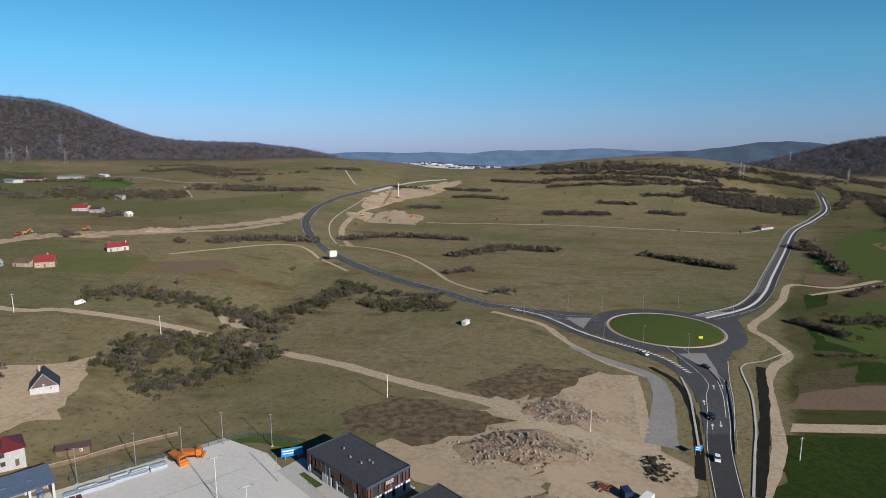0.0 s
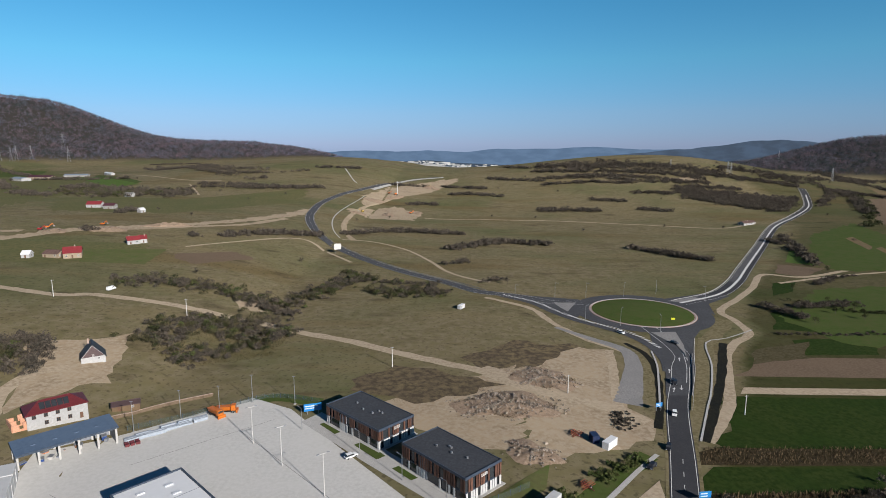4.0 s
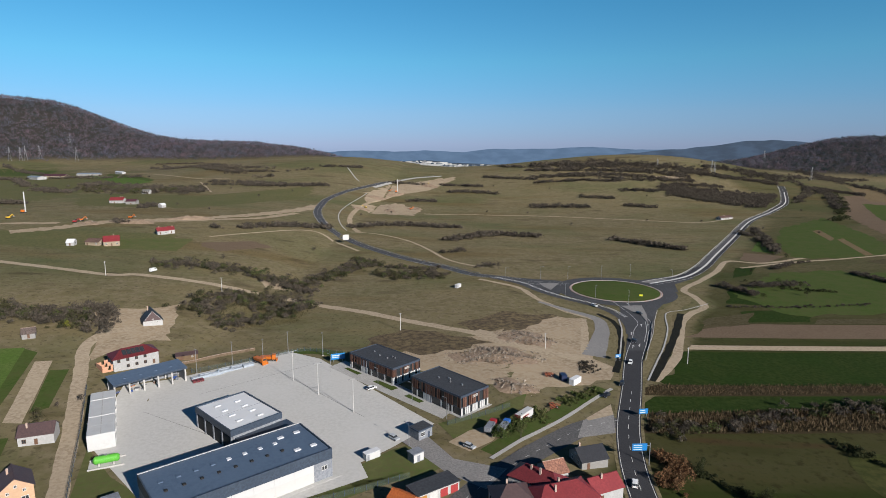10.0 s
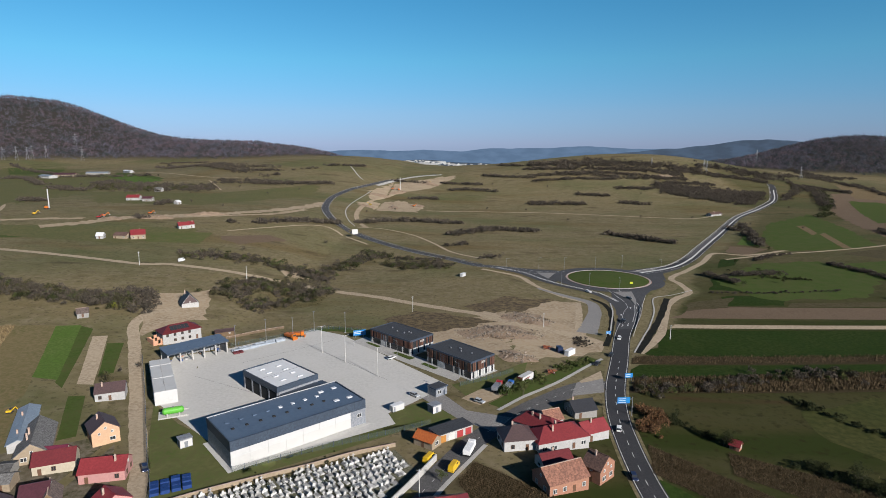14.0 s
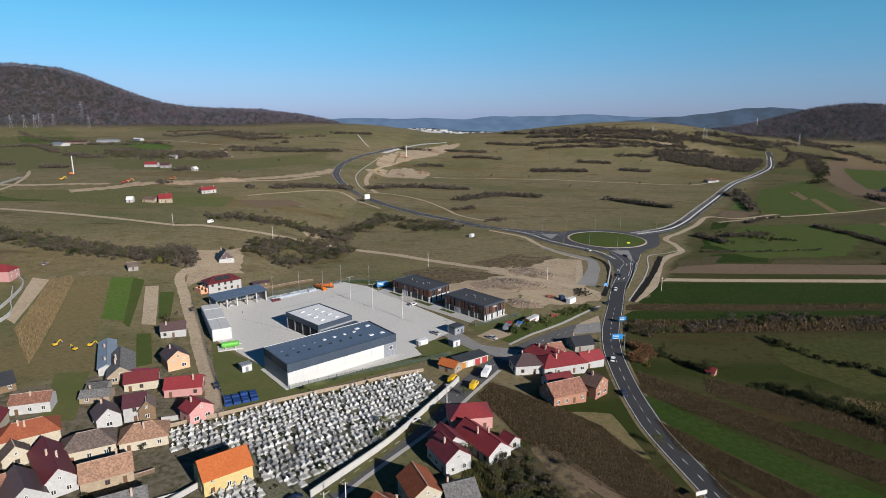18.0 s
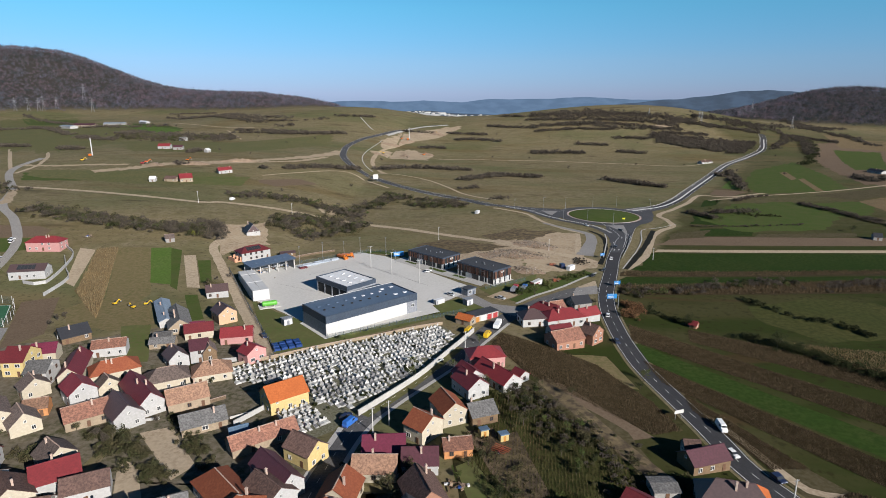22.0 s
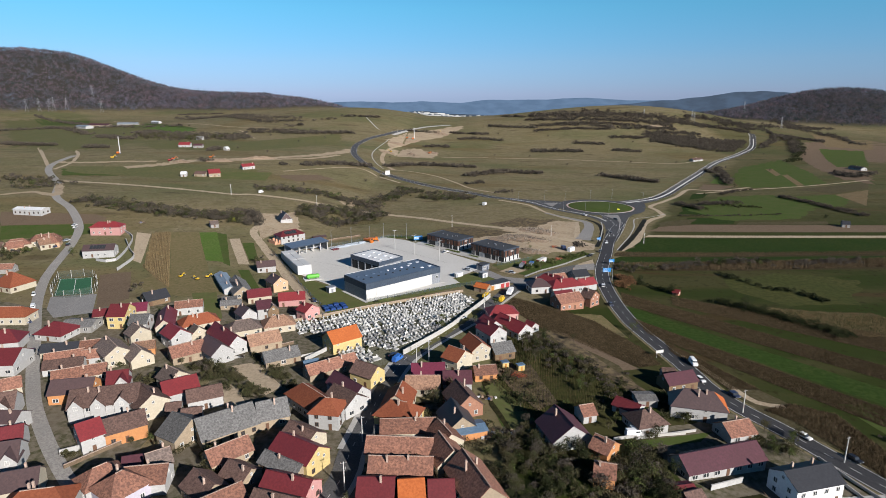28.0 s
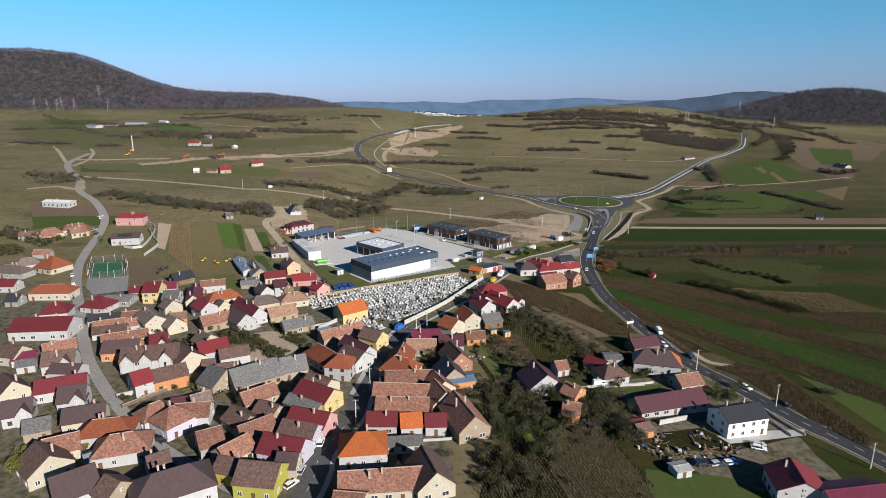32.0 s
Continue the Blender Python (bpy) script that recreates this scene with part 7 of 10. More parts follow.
def cemetery_wall(pts):
    wall_run("boundary_wall", "low pinkish plastered wall along the cemetery", pts, 1.2, 0.25, M["wall_tan"], M["chimney"])


def street_wall(pts):
    wall_run("street_wall", "pale concrete cemetery wall along the street", pts, 2.0, 0.35, M["kerb"], M["concrete"])


def mesh_fence(pts):
    wall_run("mesh_fence", "see-through green wire mesh fence on thin posts", pts, 1.9, 0.03, M["mesh"], None, 3.0, M["panel_dark"])


def brick_wall(pts):
    wall_run("garden_wall", "long low brick garden wall behind the depot", pts, 1.2, 0.3, M["plough"], M["chimney"])


def white_wall(pts):
    wall_run("garden_wall", "white rendered garden wall beside the lane", pts, 1.6, 0.25, M["wall_white"], M["kerb"])


def concrete_wall(pts):
    wall_run("garden_wall", "low pale concrete garden wall", pts, 0.9, 0.25, M["kerb"])



open_shed(-51.1, 93.8, 46, 26.9)
silo_row(-52.4, 63.0, -60, 38.0, 8.1)
green_tank(-36.4, 38.3, 25)
utility_shed(-21.9, 16.1, 41)
utility_shed(59.2, 43.3, 41)
white_cabin(45.2, 44.1, 41)
gatehouse(59.8, 59.0, 44)
blue_pile(-15.5, -6.9, 27)
orange_truck(-17.5, 124.6, -35)
orange_truck(-14.6, 127.3, 10)
beam_stack(-37.8, 105.6, 40, 0)
beam_stack(-35.2, 108.0, 40, 1)
beam_stack(-32.0, 110.4, 40, 2)
beam_stack(-29.0, 114.1, 40, 3)
beam_stack(-25.4, 117.3, 40, 4)
beam_stack(-21.7, 120.6, 40, 5)
brick_pallets(-35.7, 103.4, 40)
mast(-40.5, 111.3, 11)
mast(-28.6, 121.0, 11)
mast(-16.2, 125.3, 11)
mast(-7.8, 135.9, 11)
mast(8.8, 135.0, 11)
twin_lamp(3.4, 104.6, 13)
twin_lamp(17.1, 91.3, 13)
twin_lamp(33.8, 76.0, 13)
street_lamp(16.9, 114.9, 8, 135)
street_lamp(39.7, 99.1, 8, 135)
street_lamp(54.8, 84.7, 8, 135)
street_lamp(68.3, 71.6, 8, 135)
street_lamp(56.4, 51.5, 8, 135)
utility_pole(41.4, 174.1, 9.5)
utility_pole(-152.6, 234.2, 9.5)
utility_pole(-76.5, 229.5, 9.5)
utility_pole(180.1, 140.0, 8)
utility_pole(115.1, 152.0, 8)
street_lamp(106.0, 293.3, 10, -15)
street_lamp(132.9, 303.3, 10, -32)
street_lamp(179.4, 310.3, 10, -88)
street_lamp(141.8, 249.5, 10, 32)
street_lamp(160.4, 245.2, 10, 55)
street_lamp(178.6, 233.9, 10, 87)
street_lamp(229.1, 301.2, 10, -150)
street_lamp(153.5, 305.6, 10, -50)
street_lamp(203.2, 318.3, 10, -117)
utility_pole(139.2, -97.8, 8.5)
utility_pole(156.1, -124.4, 8.5)
utility_pole(165.2, -159.0, 8.5)
utility_pole(28.2, -70.2, 8.5)
utility_pole(32.7, -66.1, 8.5)
utility_pole(13.7, -144.0, 8.5)
utility_pole(15.1, -121.8, 8.5)
utility_pole(57.0, -10.7, 8.5)
billboard_trailer(17.6, 127.3, 20)
garage_row(67.2, 23.1, 35.7, 14.0)
unfinished_house(-71.2, 108.6, 48.9, 15.5)
scrap_pile(107.5, -148.4, 0)
scrap_pile(102.6, -155.6, 1)
scrap_pile(107.2, -159.2, 2)
scrap_pile(111.6, -156.1, 3)
scrap_pile(121.6, -145.7, 4)
scrap_pile(128.6, -153.4, 5)
scrap_pile(55.1, -118.0, 6)
scrap_pile(59.0, -117.3, 7)
scrap_pile(52.4, -118.6, 8)
scrap_pile(53.4, -95.5, 9)
scrap_pile(120.7, -154.2, 10)
scrap_pile(-180.0, 131.4, 12)
garden_hut(61.7, -71.0, 20)
garden_hut(67.4, -73.3, 20)
farm_machine(66.1, -79.3, -40)
car(115.1, -160.9, 20, "navy")
car(120.0, -160.9, 15, "silver")
car(125.3, -159.6, 10, "blue")
car(136.7, -151.5, -20, "white")
car(97.1, -116.8, 5, "white", van=True)
car(-108.3, -128.0, 70, "white")
car(5.1, -89.7, 60, "navy")
car(5.9, -97.6, 60, "silver")
car(-208.2, 90.7, 65, "silver")
car(-207.4, 79.0, 60, "navy")
car(-221.4, 121.0, 80, "white")
car(37.3, 97.0, 40, "white")
car(50.9, 56.3, -43, "silver")
car(76.2, 51.3, -38, "silver")
car(-27.4, 1.2, -58, "navy")
car(163.3, 167.0, -112, "black")
car(180.4, 217.4, -58, "black")
car(157.1, 231.9, -61, "white")
car(162.8, 168.6, -111, "black")
car(125.1, 34.8, 73, "white")
car(121.2, 3.5, -91, "navy")
car(134.1, -75.5, -77, "white")
car(151.7, -111.9, -64, "white")
car(136.9, -61.2, -92, "white", van=True)
car(141.2, -86.5, -72, "navy")
car(99.0, -114.7, 9, "white", van=True)
car(18.6, -62.0, 56, "navy")
car(46.4, -21.1, 38, "silver")
car(1.4, -175.2, 57, "white")
car(5.0, -155.6, 90, "white")
car(2.5, -169.1, 86, "silver")
car(-43.2, -155.2, -33, "black")
car(-47.7, -152.1, -34, "black")
car(-154.0, -20.3, -58, "white", van=True)
car(-167.2, -0.7, -58, "white")
car(-144.9, -36.2, -43, "navy")
car(-134.8, -51.5, -54, "navy")
car(-121.9, -66.7, -58, "black")
car(-218.2, 116.2, 104, "white")
car(-202.3, 82.7, 104, "black")
truck(71.6, 13.8, 73, "white")
car(66.6, 3.8, 69, "yellow", van=True)
car(58.9, 8.4, 63, "yellow", van=True)
car(20.5, -66.0, 62, "blue", van=True)
car(152.8, 137.8, -110, "white")
car(141.8, 111.7, -111, "black")
car(132.1, 98.8, -132, "black")
car(124.0, -160.2, 5, "white")
car(121.0, -160.8, 6, "navy")
car(137.5, -149.6, 5, "silver")
car(115.9, -161.6, 7, "black")
car(141.9, -86.2, -79, "navy")
car(159.7, -123.3, -68, "black")
truck(83.7, 63.4, 68, "red")
truck(88.4, 63.6, 65, "blue")
car(-133.2, 255.6, 75, "white", van=True)
white_cabin(71.7, 270.4, 60)
semi_trailer(96.1, 71.8, 51)
container_box(121.8, 110.5, 48, "white")
container_box(117.3, 113.6, 100, "navy", 0.6)
farm_machine(111.5, 117.2, 30)
farm_machine(108.8, 85.4, 30)
cemetery_wall([(-35.9, -30.1), (-27.1, -24.2), (-15.8, -17.9), (-4.0, -10.3), (8.8, -3.2), (22.4, 3.9), (34.7, 11.4), (47.4, 17.1)])
street_wall([(22.3, -60.8), (28.0, -52.4), (36.4, -39.9), (42.6, -29.4), (49.4, -15.5), (57.2, 0.3), (61.1, 8.9)])
mesh_fence([(-18.4, -20.1), (-18.9, -12.6), (-29.7, 6.9), (-42.6, 30.7), (-57.8, 58.7), (-75.7, 91.0)])
mesh_fence([(-0.4, 0.5), (12.2, 7.9), (27.1, 16.4), (43.2, 24.5), (58.2, 33.1)])
mesh_fence([(-43.1, 111.9), (-28.3, 121.6), (-14.4, 132.1), (-1.3, 140.4), (18.0, 136.7)])
brick_wall([(-61.1, 108.9), (-52.1, 119.4), (-39.9, 131.4), (-25.4, 141.2)])
mesh_fence([(68.8, 66.8), (82.5, 75.3), (92.0, 82.2)])
white_wall([(-148.2, 40.9), (-150.2, 63.0), (-159.4, 76.3), (-171.8, 94.9)])
white_wall([(-169.5, 56.7), (-158.1, 57.5), (-167.9, 96.1), (-182.0, 112.2)])
concrete_wall([(90.1, -119.6), (114.1, -113.4)])
concrete_wall([(149.4, -123.0), (152.5, -133.8), (155.8, -142.6)])
white_wall([(-69.8, -131.3), (-61.2, -125.3), (-52.0, -117.8)])
white_wall([(-15.3, -67.3), (-7.7, -55.6)])
brick_wall([(-64.7, -137.3), (-60.1, -130.7), (-55.1, -123.6)])
concrete_wall([(34.8, -153.7), (43.7, -152.6), (51.9, -150.2)])
concrete_wall([(35.8, -93.7), (40.5, -88.5)])
white_wall([(110.3, -140.7), (120.8, -136.2)])
concrete_wall([(97.1, -118.6), (118.1, -111.3)])
concrete_wall([(146.9, -128.6), (149.3, -135.9), (151.0, -143.4)])
white_wall([(-35.6, -23.5), (-30.7, -22.0)])
brick_wall([(-28.9, -54.1), (-24.0, -50.6)])
concrete_wall([(-17.9, -63.5), (-9.3, -58.3)])
concrete_wall([(-47.3, -66.4), (-40.0, -64.0)])
white_wall([(-63.5, -174.8), (-43.6, -180.4)])


# ---------------------------------------------------------------- bushes, trees, pylons
LEAF = {
    "scrub": ((0.092, 0.074, 0.06), (0.06, 0.052, 0.04)),
    "hedge": ((0.0355, 0.0412, 0.0157), (0.0242, 0.0285, 0.0114)),
    "garden": ((0.036, 0.047, 0.0165), (0.058, 0.05, 0.026)),
    "green_bush": ((0.0486, 0.081, 0.0203), (0.0648, 0.0689, 0.0243)),
    "rust": ((0.138, 0.0689, 0.0324), (0.0972, 0.0567, 0.0284)),
    "yellow": ((0.162, 0.154, 0.0243), (0.121, 0.13, 0.0243)),
}
for key, (a, b) in LEAF.items():
    M["leaf_" + key] = material("leaf_" + key, a, b, 0.15, 0.9, 0.0, tuple(c * 0.8 for c in b), 1.0, per_island=0.45, spec=0.1)
M["bark"] = material("bark", (0.081, 0.0648, 0.0486), (0.0567, 0.0446, 0.0365), 2.0, 0.95, 0.02, stretch=(1, 1, 0.3))
VEG_SEED = [11]


def inside(p, poly):
    x, y = p
    hit = False
    for (x0, y0), (x1, y1) in zip(poly, poly[1:] + poly[:1]):
        if (y0 > y) != (y1 > y) and x < (x1 - x0) * (y - y0) / (y1 - y0) + x0:
            hit = not hit
    return hit



def tuft_cloud(centres, sizes, per, leaf, gen, flat=1.0, droop=0.25):
    """Many small triangles spread through uneven ellipsoids: verts and faces."""
    k = len(centres)
    u = gen.normal(size=(k, per, 3))
    u /= np.linalg.norm(u, axis=2, keepdims=True) + 1e-6
    u[:, :, 2] = np.where(u[:, :, 2] < -droop, -u[:, :, 2], u[:, :, 2])
    lobes = 1 + 0.35 * np.sin(3 * u[:, :, :1] + gen.uniform(0, 6, (k, 1, 1))) * np.cos(4 * u[:, :, 1:2] + gen.uniform(0, 6, (k, 1, 1)))
    r = gen.uniform(0.45, 1.0, (k, per, 1)) ** 0.6 * lobes
    pos = centres[:, None, :] + u * r * sizes[:, None, :] * np.array([1, 1, flat])
    a = gen.normal(size=(k, per, 3, 3))
    a /= np.linalg.norm(a, axis=3, keepdims=True) + 1e-6
    lf = leaf * gen.uniform(0.6, 1.4, (k, per, 1, 1)) * sizes[:, None, :1, None] ** 0.5
    v = (pos[:, :, None, :] + a * lf).reshape(-1, 3)
    return v, np.arange(len(v)).reshape(-1, 3)


def tri_mesh(name, v, f, mat):
    me = bpy.data.meshes.new(name)
    me.vertices.add(len(v))
    me.vertices.foreach_set("co", np.asarray(v, np.float32).ravel())
    me.loops.add(len(f) * 3)
    me.loops.foreach_set("vertex_index", np.asarray(f, np.int32).ravel())
    me.polygons.add(len(f))
    me.polygons.foreach_set("loop_start", np.arange(0, len(f) * 3, 3, dtype=np.int32))
    me.update(calc_edges=True)
    me.validate()
    me.materials.append(mat)
    return me


def thicket(pts, width, h, n, kind, label):
    VEG_SEED[0] += 1
    gen = np.random.default_rng(VEG_SEED[0])
    line = np.array([(p.x, p.y) for p in spline(pts, 5)])
    far = line[:, 1].mean() > 430
    n = int(n * (1.3 if far else 1.35))
    u = gen.uniform(0, len(line) - 1.001, n)
    i = u.astype(int)
    p = line[i] + (line[i + 1] - line[i]) * (u - i)[:, None]
    d = line[np.minimum(i + 1, len(line) - 1)] - line[i]
    nrm = np.stack([-d[:, 1], d[:, 0]], -1) / (np.linalg.norm(d, axis=1, keepdims=True) + 1e-6)
    p = p + nrm * (gen.normal(0, 0.32, n) * width)[:, None] + gen.normal(0, 0.8, (n, 2))
    s = h * gen.uniform(0.35, 1.0, n) ** 1.2
    size = np.stack([s * 0.62, s * 0.62, s * 0.55], -1)
    if far:
        size *= np.array([1.9, 1.5, 1.45])
    c = np.stack([p[:, 0], p[:, 1], height(p[:, 0], p[:, 1]) + s * 0.42], -1)
    close = line[:, 1].mean() < 30
    v, f = tuft_cloud(c, size, 52 if far else 210 if close else 130, 0.56 if far else 0.2 if close else 0.3, gen)
    ob = new("thicket", tri_mesh("thicket", v, f, M["leaf_" + kind]))
    return tagged(ob, label, "bushes", kind="stuff")


TREE_NO = [0]


def tree(x, y, h, kind):
    TREE_NO[0] += 1
    gen = np.random.default_rng(900 + TREE_NO[0])
    look_ = {"scrub": "leafless brown", "hedge": "dark green", "garden": "dull green half-bare", "green_bush": "green", "rust": "rust-brown", "yellow": "yellow-green"}[kind]
    t = thing("tree", f"{look_} autumn tree with an uneven open crown", "tree", x, y, float(gen.uniform(0, 360)))
    bm = bmesh.new()
    cyl_bm(bm, 0.05 * h * 0.6, -0.3, h * 0.55, 7, 0.012 * h)
    part("trunk", bm, M["bark"], t)
    bm = bmesh.new()
    for k in range(5):
        a, z = k * 72 + gen.uniform(-20, 20), h * gen.uniform(0.22, 0.45)
        m = pose(0, 0, z, 0, gen.uniform(35, 60), a) @ Matrix.Translation((0, 0, h * 0.18))
        bmesh.ops.create_cone(bm, cap_ends=False, segments=5, radius1=0.012 * h, radius2=0.003 * h, depth=h * 0.38, matrix=m)
    part("limb", bm, M["bark"], t)
    k = 13
    c = np.stack([gen.normal(0, 0.17, k) * h, gen.normal(0, 0.17, k) * h, h * gen.uniform(0.38, 0.85, k)], -1)
    s = np.repeat(h * gen.uniform(0.11, 0.22, (k, 1)), 3, axis=1)
    v, f = tuft_cloud(c, s, 80, 0.17, gen, 0.85, 0.8)
    o = new("crown", tri_mesh("crown", v, f, M["leaf_" + kind]))
    o.parent = t
    return t


def pylon(x, y, h):
    t = thing("pylon", "grey steel lattice power pylon with three crossarms", "pylon", x, y, 25, group="power pylons")
    b = h * 0.1
    bm = bmesh.new()

    def bar(p, q, r=0.16):
        p, q = Vector(p), Vector(q)
        d = q - p
        m = Matrix.Translation((p + q) / 2) @ d.to_track_quat("Z", "Y").to_matrix().to_4x4()
        bmesh.ops.create_cone(bm, cap_ends=False, segments=4, radius1=r, radius2=r, depth=d.length, matrix=m)

    lv = [(0, b), (0.3, b * 0.62), (0.55, b * 0.36), (0.78, b * 0.22), (1.0, 0.15)]
    for (z0, w0), (z1, w1) in zip(lv, lv[1:]):
        for sx, sy in ((-1, -1), (1, -1), (1, 1), (-1, 1)):
            bar((sx * w0, sy * w0, z0 * h), (sx * w1, sy * w1, z1 * h), 0.13)
            nx, ny = -sy, sx
            bar((sx * w0, sy * w0, z0 * h), (nx * w1, ny * w1, z1 * h), 0.07)
    part("lattice", bm, M["steel"], t)
    for z, w in ((0.62, 0.2), (0.76, 0.16), (0.9, 0.12)):
        bm = bmesh.new()
        for s in (-1, 1):
            bar((0, 0, z * h + 0.8), (s * w * h, 0, z * h), 0.09)
            bar((0, 0, z * h - 0.8), (s * w * h, 0, z * h), 0.09)
        part("crossarm", bm, M["steel"], t)


def radio_mast(x, y, h):
    t = thing("radio_mast", "thin lattice radio mast on the wooded hilltop", "mast", x, y, 0, group="hilltop masts")
    part("pole", pole_bm(h, 0.9, 0.35, 4), M["steel"], t)
    for k in range(3):
        box("antenna", -0.9, 0.9, -0.9, 0.9, h * (0.6 + 0.15 * k), h * (0.6 + 0.15 * k) + 1.6, M["panel_white"], t, bevel=0.3)



thicket([(-139.9, 269.8), (-115.7, 283.7), (-88.5, 281.8), (-51.7, 278.9), (-35.6, 269.4), (-24.2, 297.3), (-11.2, 332.0), (0.1, 353.1)], 17.2, 4.5, 184, "scrub", "bare brown scrub thicket on the meadow")
thicket([(-139.9, 269.8), (-115.7, 283.7), (-88.5, 281.8), (-51.7, 278.9), (-35.6, 269.4), (-24.2, 297.3), (-11.2, 332.0), (0.1, 353.1)], 17.2, 4.5, 84, "garden", "bare brown scrub thicket on the meadow")
thicket([(-139.9, 269.8), (-115.7, 283.7), (-88.5, 281.8), (-51.7, 278.9), (-35.6, 269.4), (-24.2, 297.3), (-11.2, 332.0), (0.1, 353.1)], 17.2, 4.5, 33, "hedge", "bare brown scrub thicket on the meadow")
thicket([(-139.9, 269.8), (-115.7, 283.7), (-88.5, 281.8), (-51.7, 278.9), (-35.6, 269.4), (-24.2, 297.3), (-11.2, 332.0), (0.1, 353.1)], 17.2, 4.5, 20, "green_bush", "bare brown scrub thicket on the meadow")
thicket([(-73.8, 185.1), (-72.5, 209.1), (-64.9, 225.5), (-43.6, 226.7), (-16.5, 211.1)], 25.3, 4.5, 145, "scrub", "bare brown scrub thicket on the meadow")
thicket([(-73.8, 185.1), (-72.5, 209.1), (-64.9, 225.5), (-43.6, 226.7), (-16.5, 211.1)], 25.3, 4.5, 66, "garden", "bare brown scrub thicket on the meadow")
thicket([(-73.8, 185.1), (-72.5, 209.1), (-64.9, 225.5), (-43.6, 226.7), (-16.5, 211.1)], 25.3, 4.5, 26, "hedge", "bare brown scrub thicket on the meadow")
thicket([(-73.8, 185.1), (-72.5, 209.1), (-64.9, 225.5), (-43.6, 226.7), (-16.5, 211.1)], 25.3, 4.5, 15, "green_bush", "bare brown scrub thicket on the meadow")
thicket([(-59.5, 172.2), (-45.7, 190.1), (-23.0, 200.5)], 16.1, 3.5, 57, "scrub", "bare brown scrub thicket on the meadow")
thicket([(-59.5, 172.2), (-45.7, 190.1), (-23.0, 200.5)], 16.1, 3.5, 26, "garden", "bare brown scrub thicket on the meadow")
thicket([(-59.5, 172.2), (-45.7, 190.1), (-23.0, 200.5)], 16.1, 3.5, 10, "hedge", "bare brown scrub thicket on the meadow")
thicket([(-59.5, 172.2), (-45.7, 190.1), (-23.0, 200.5)], 16.1, 3.5, 6, "green_bush", "bare brown scrub thicket on the meadow")
thicket([(16.3, 298.8), (35.6, 309.7), (63.6, 300.6)], 18.4, 4.5, 79, "scrub", "bare brown scrub thicket on the meadow")
thicket([(16.3, 298.8), (35.6, 309.7), (63.6, 300.6)], 18.4, 4.5, 36, "garden", "bare brown scrub thicket on the meadow")
thicket([(16.3, 298.8), (35.6, 309.7), (63.6, 300.6)], 18.4, 4.5, 14, "hedge", "bare brown scrub thicket on the meadow")
thicket([(16.3, 298.8), (35.6, 309.7), (63.6, 300.6)], 18.4, 4.5, 8, "green_bush", "bare brown scrub thicket on the meadow")
thicket([(-17.9, 363.8), (10.5, 336.0), (55.7, 326.9)], 9.2, 3.5, 48, "scrub", "bare brown scrub thicket on the meadow")
thicket([(-17.9, 363.8), (10.5, 336.0), (55.7, 326.9)], 9.2, 3.5, 22, "garden", "bare brown scrub thicket on the meadow")
thicket([(-17.9, 363.8), (10.5, 336.0), (55.7, 326.9)], 9.2, 3.5, 8, "hedge", "bare brown scrub thicket on the meadow")
thicket([(-17.9, 363.8), (10.5, 336.0), (55.7, 326.9)], 9.2, 3.5, 5, "green_bush", "bare brown scrub thicket on the meadow")
thicket([(-69.8, 276.2), (-39.0, 261.0), (-23.9, 251.8)], 8, 3.5, 70, "scrub", "bare brown scrub thicket on the meadow")
thicket([(-254.6, 187.1), (-201.4, 165.6), (-151.8, 155.8), (-111.8, 154.6)], 17.2, 5, 184, "scrub", "bare brown scrub thicket on the meadow")
thicket([(-254.6, 187.1), (-201.4, 165.6), (-151.8, 155.8), (-111.8, 154.6)], 17.2, 5, 84, "garden", "bare brown scrub thicket on the meadow")
thicket([(-254.6, 187.1), (-201.4, 165.6), (-151.8, 155.8), (-111.8, 154.6)], 17.2, 5, 33, "hedge", "bare brown scrub thicket on the meadow")
thicket([(-254.6, 187.1), (-201.4, 165.6), (-151.8, 155.8), (-111.8, 154.6)], 17.2, 5, 20, "green_bush", "bare brown scrub thicket on the meadow")
thicket([(-136.8, 147.5), (-117.5, 171.9), (-100.7, 140.8)], 12, 5, 90, "scrub", "mixed green and brown scrub beside the track")
thicket([(-268.2, 806.8), (-210.9, 809.3), (-150.4, 832.2)], 10, 4.5, 110, "scrub", "dark leafless scrub band on the hillside")
thicket([(-758.3, 1452.9), (-323.2, 923.8), (-250.3, 902.9)], 12, 4.5, 140, "scrub", "dark leafless scrub band on the hillside")
thicket([(50.3, 882.4), (94.3, 882.5), (137.2, 867.3)], 9, 4.5, 50, "scrub", "dark leafless scrub band on the hillside")
thicket([(-11.7, 791.1), (35.9, 802.3)], 7, 4.5, 40, "scrub", "dark leafless scrub band on the hillside")
thicket([(-51.0, 520.5), (-1.0, 561.8), (75.1, 565.4)], 9, 4.5, 120, "scrub", "dark leafless scrub band on the hillside")
thicket([(59.7, 469.4), (112.4, 514.0), (159.9, 510.0)], 11, 4.5, 110, "scrub", "dark leafless scrub band on the hillside")
thicket([(177.9, 777.8), (269.5, 772.1)], 14, 4.5, 90, "scrub", "dark leafless scrub band on the hillside")
thicket([(421.2, 898.5), (507.8, 878.4), (572.3, 841.1)], 34, 4.5, 260, "scrub", "dark leafless scrub band on the hillside")
thicket([(420.3, 871.7), (480.1, 817.3), (529.7, 777.1)], 22, 4.5, 150, "scrub", "dark leafless scrub band on the hillside")
thicket([(235.4, 498.7), (269.2, 453.7), (289.5, 436.2)], 5, 4.5, 70, "scrub", "dark leafless scrub band on the hillside")
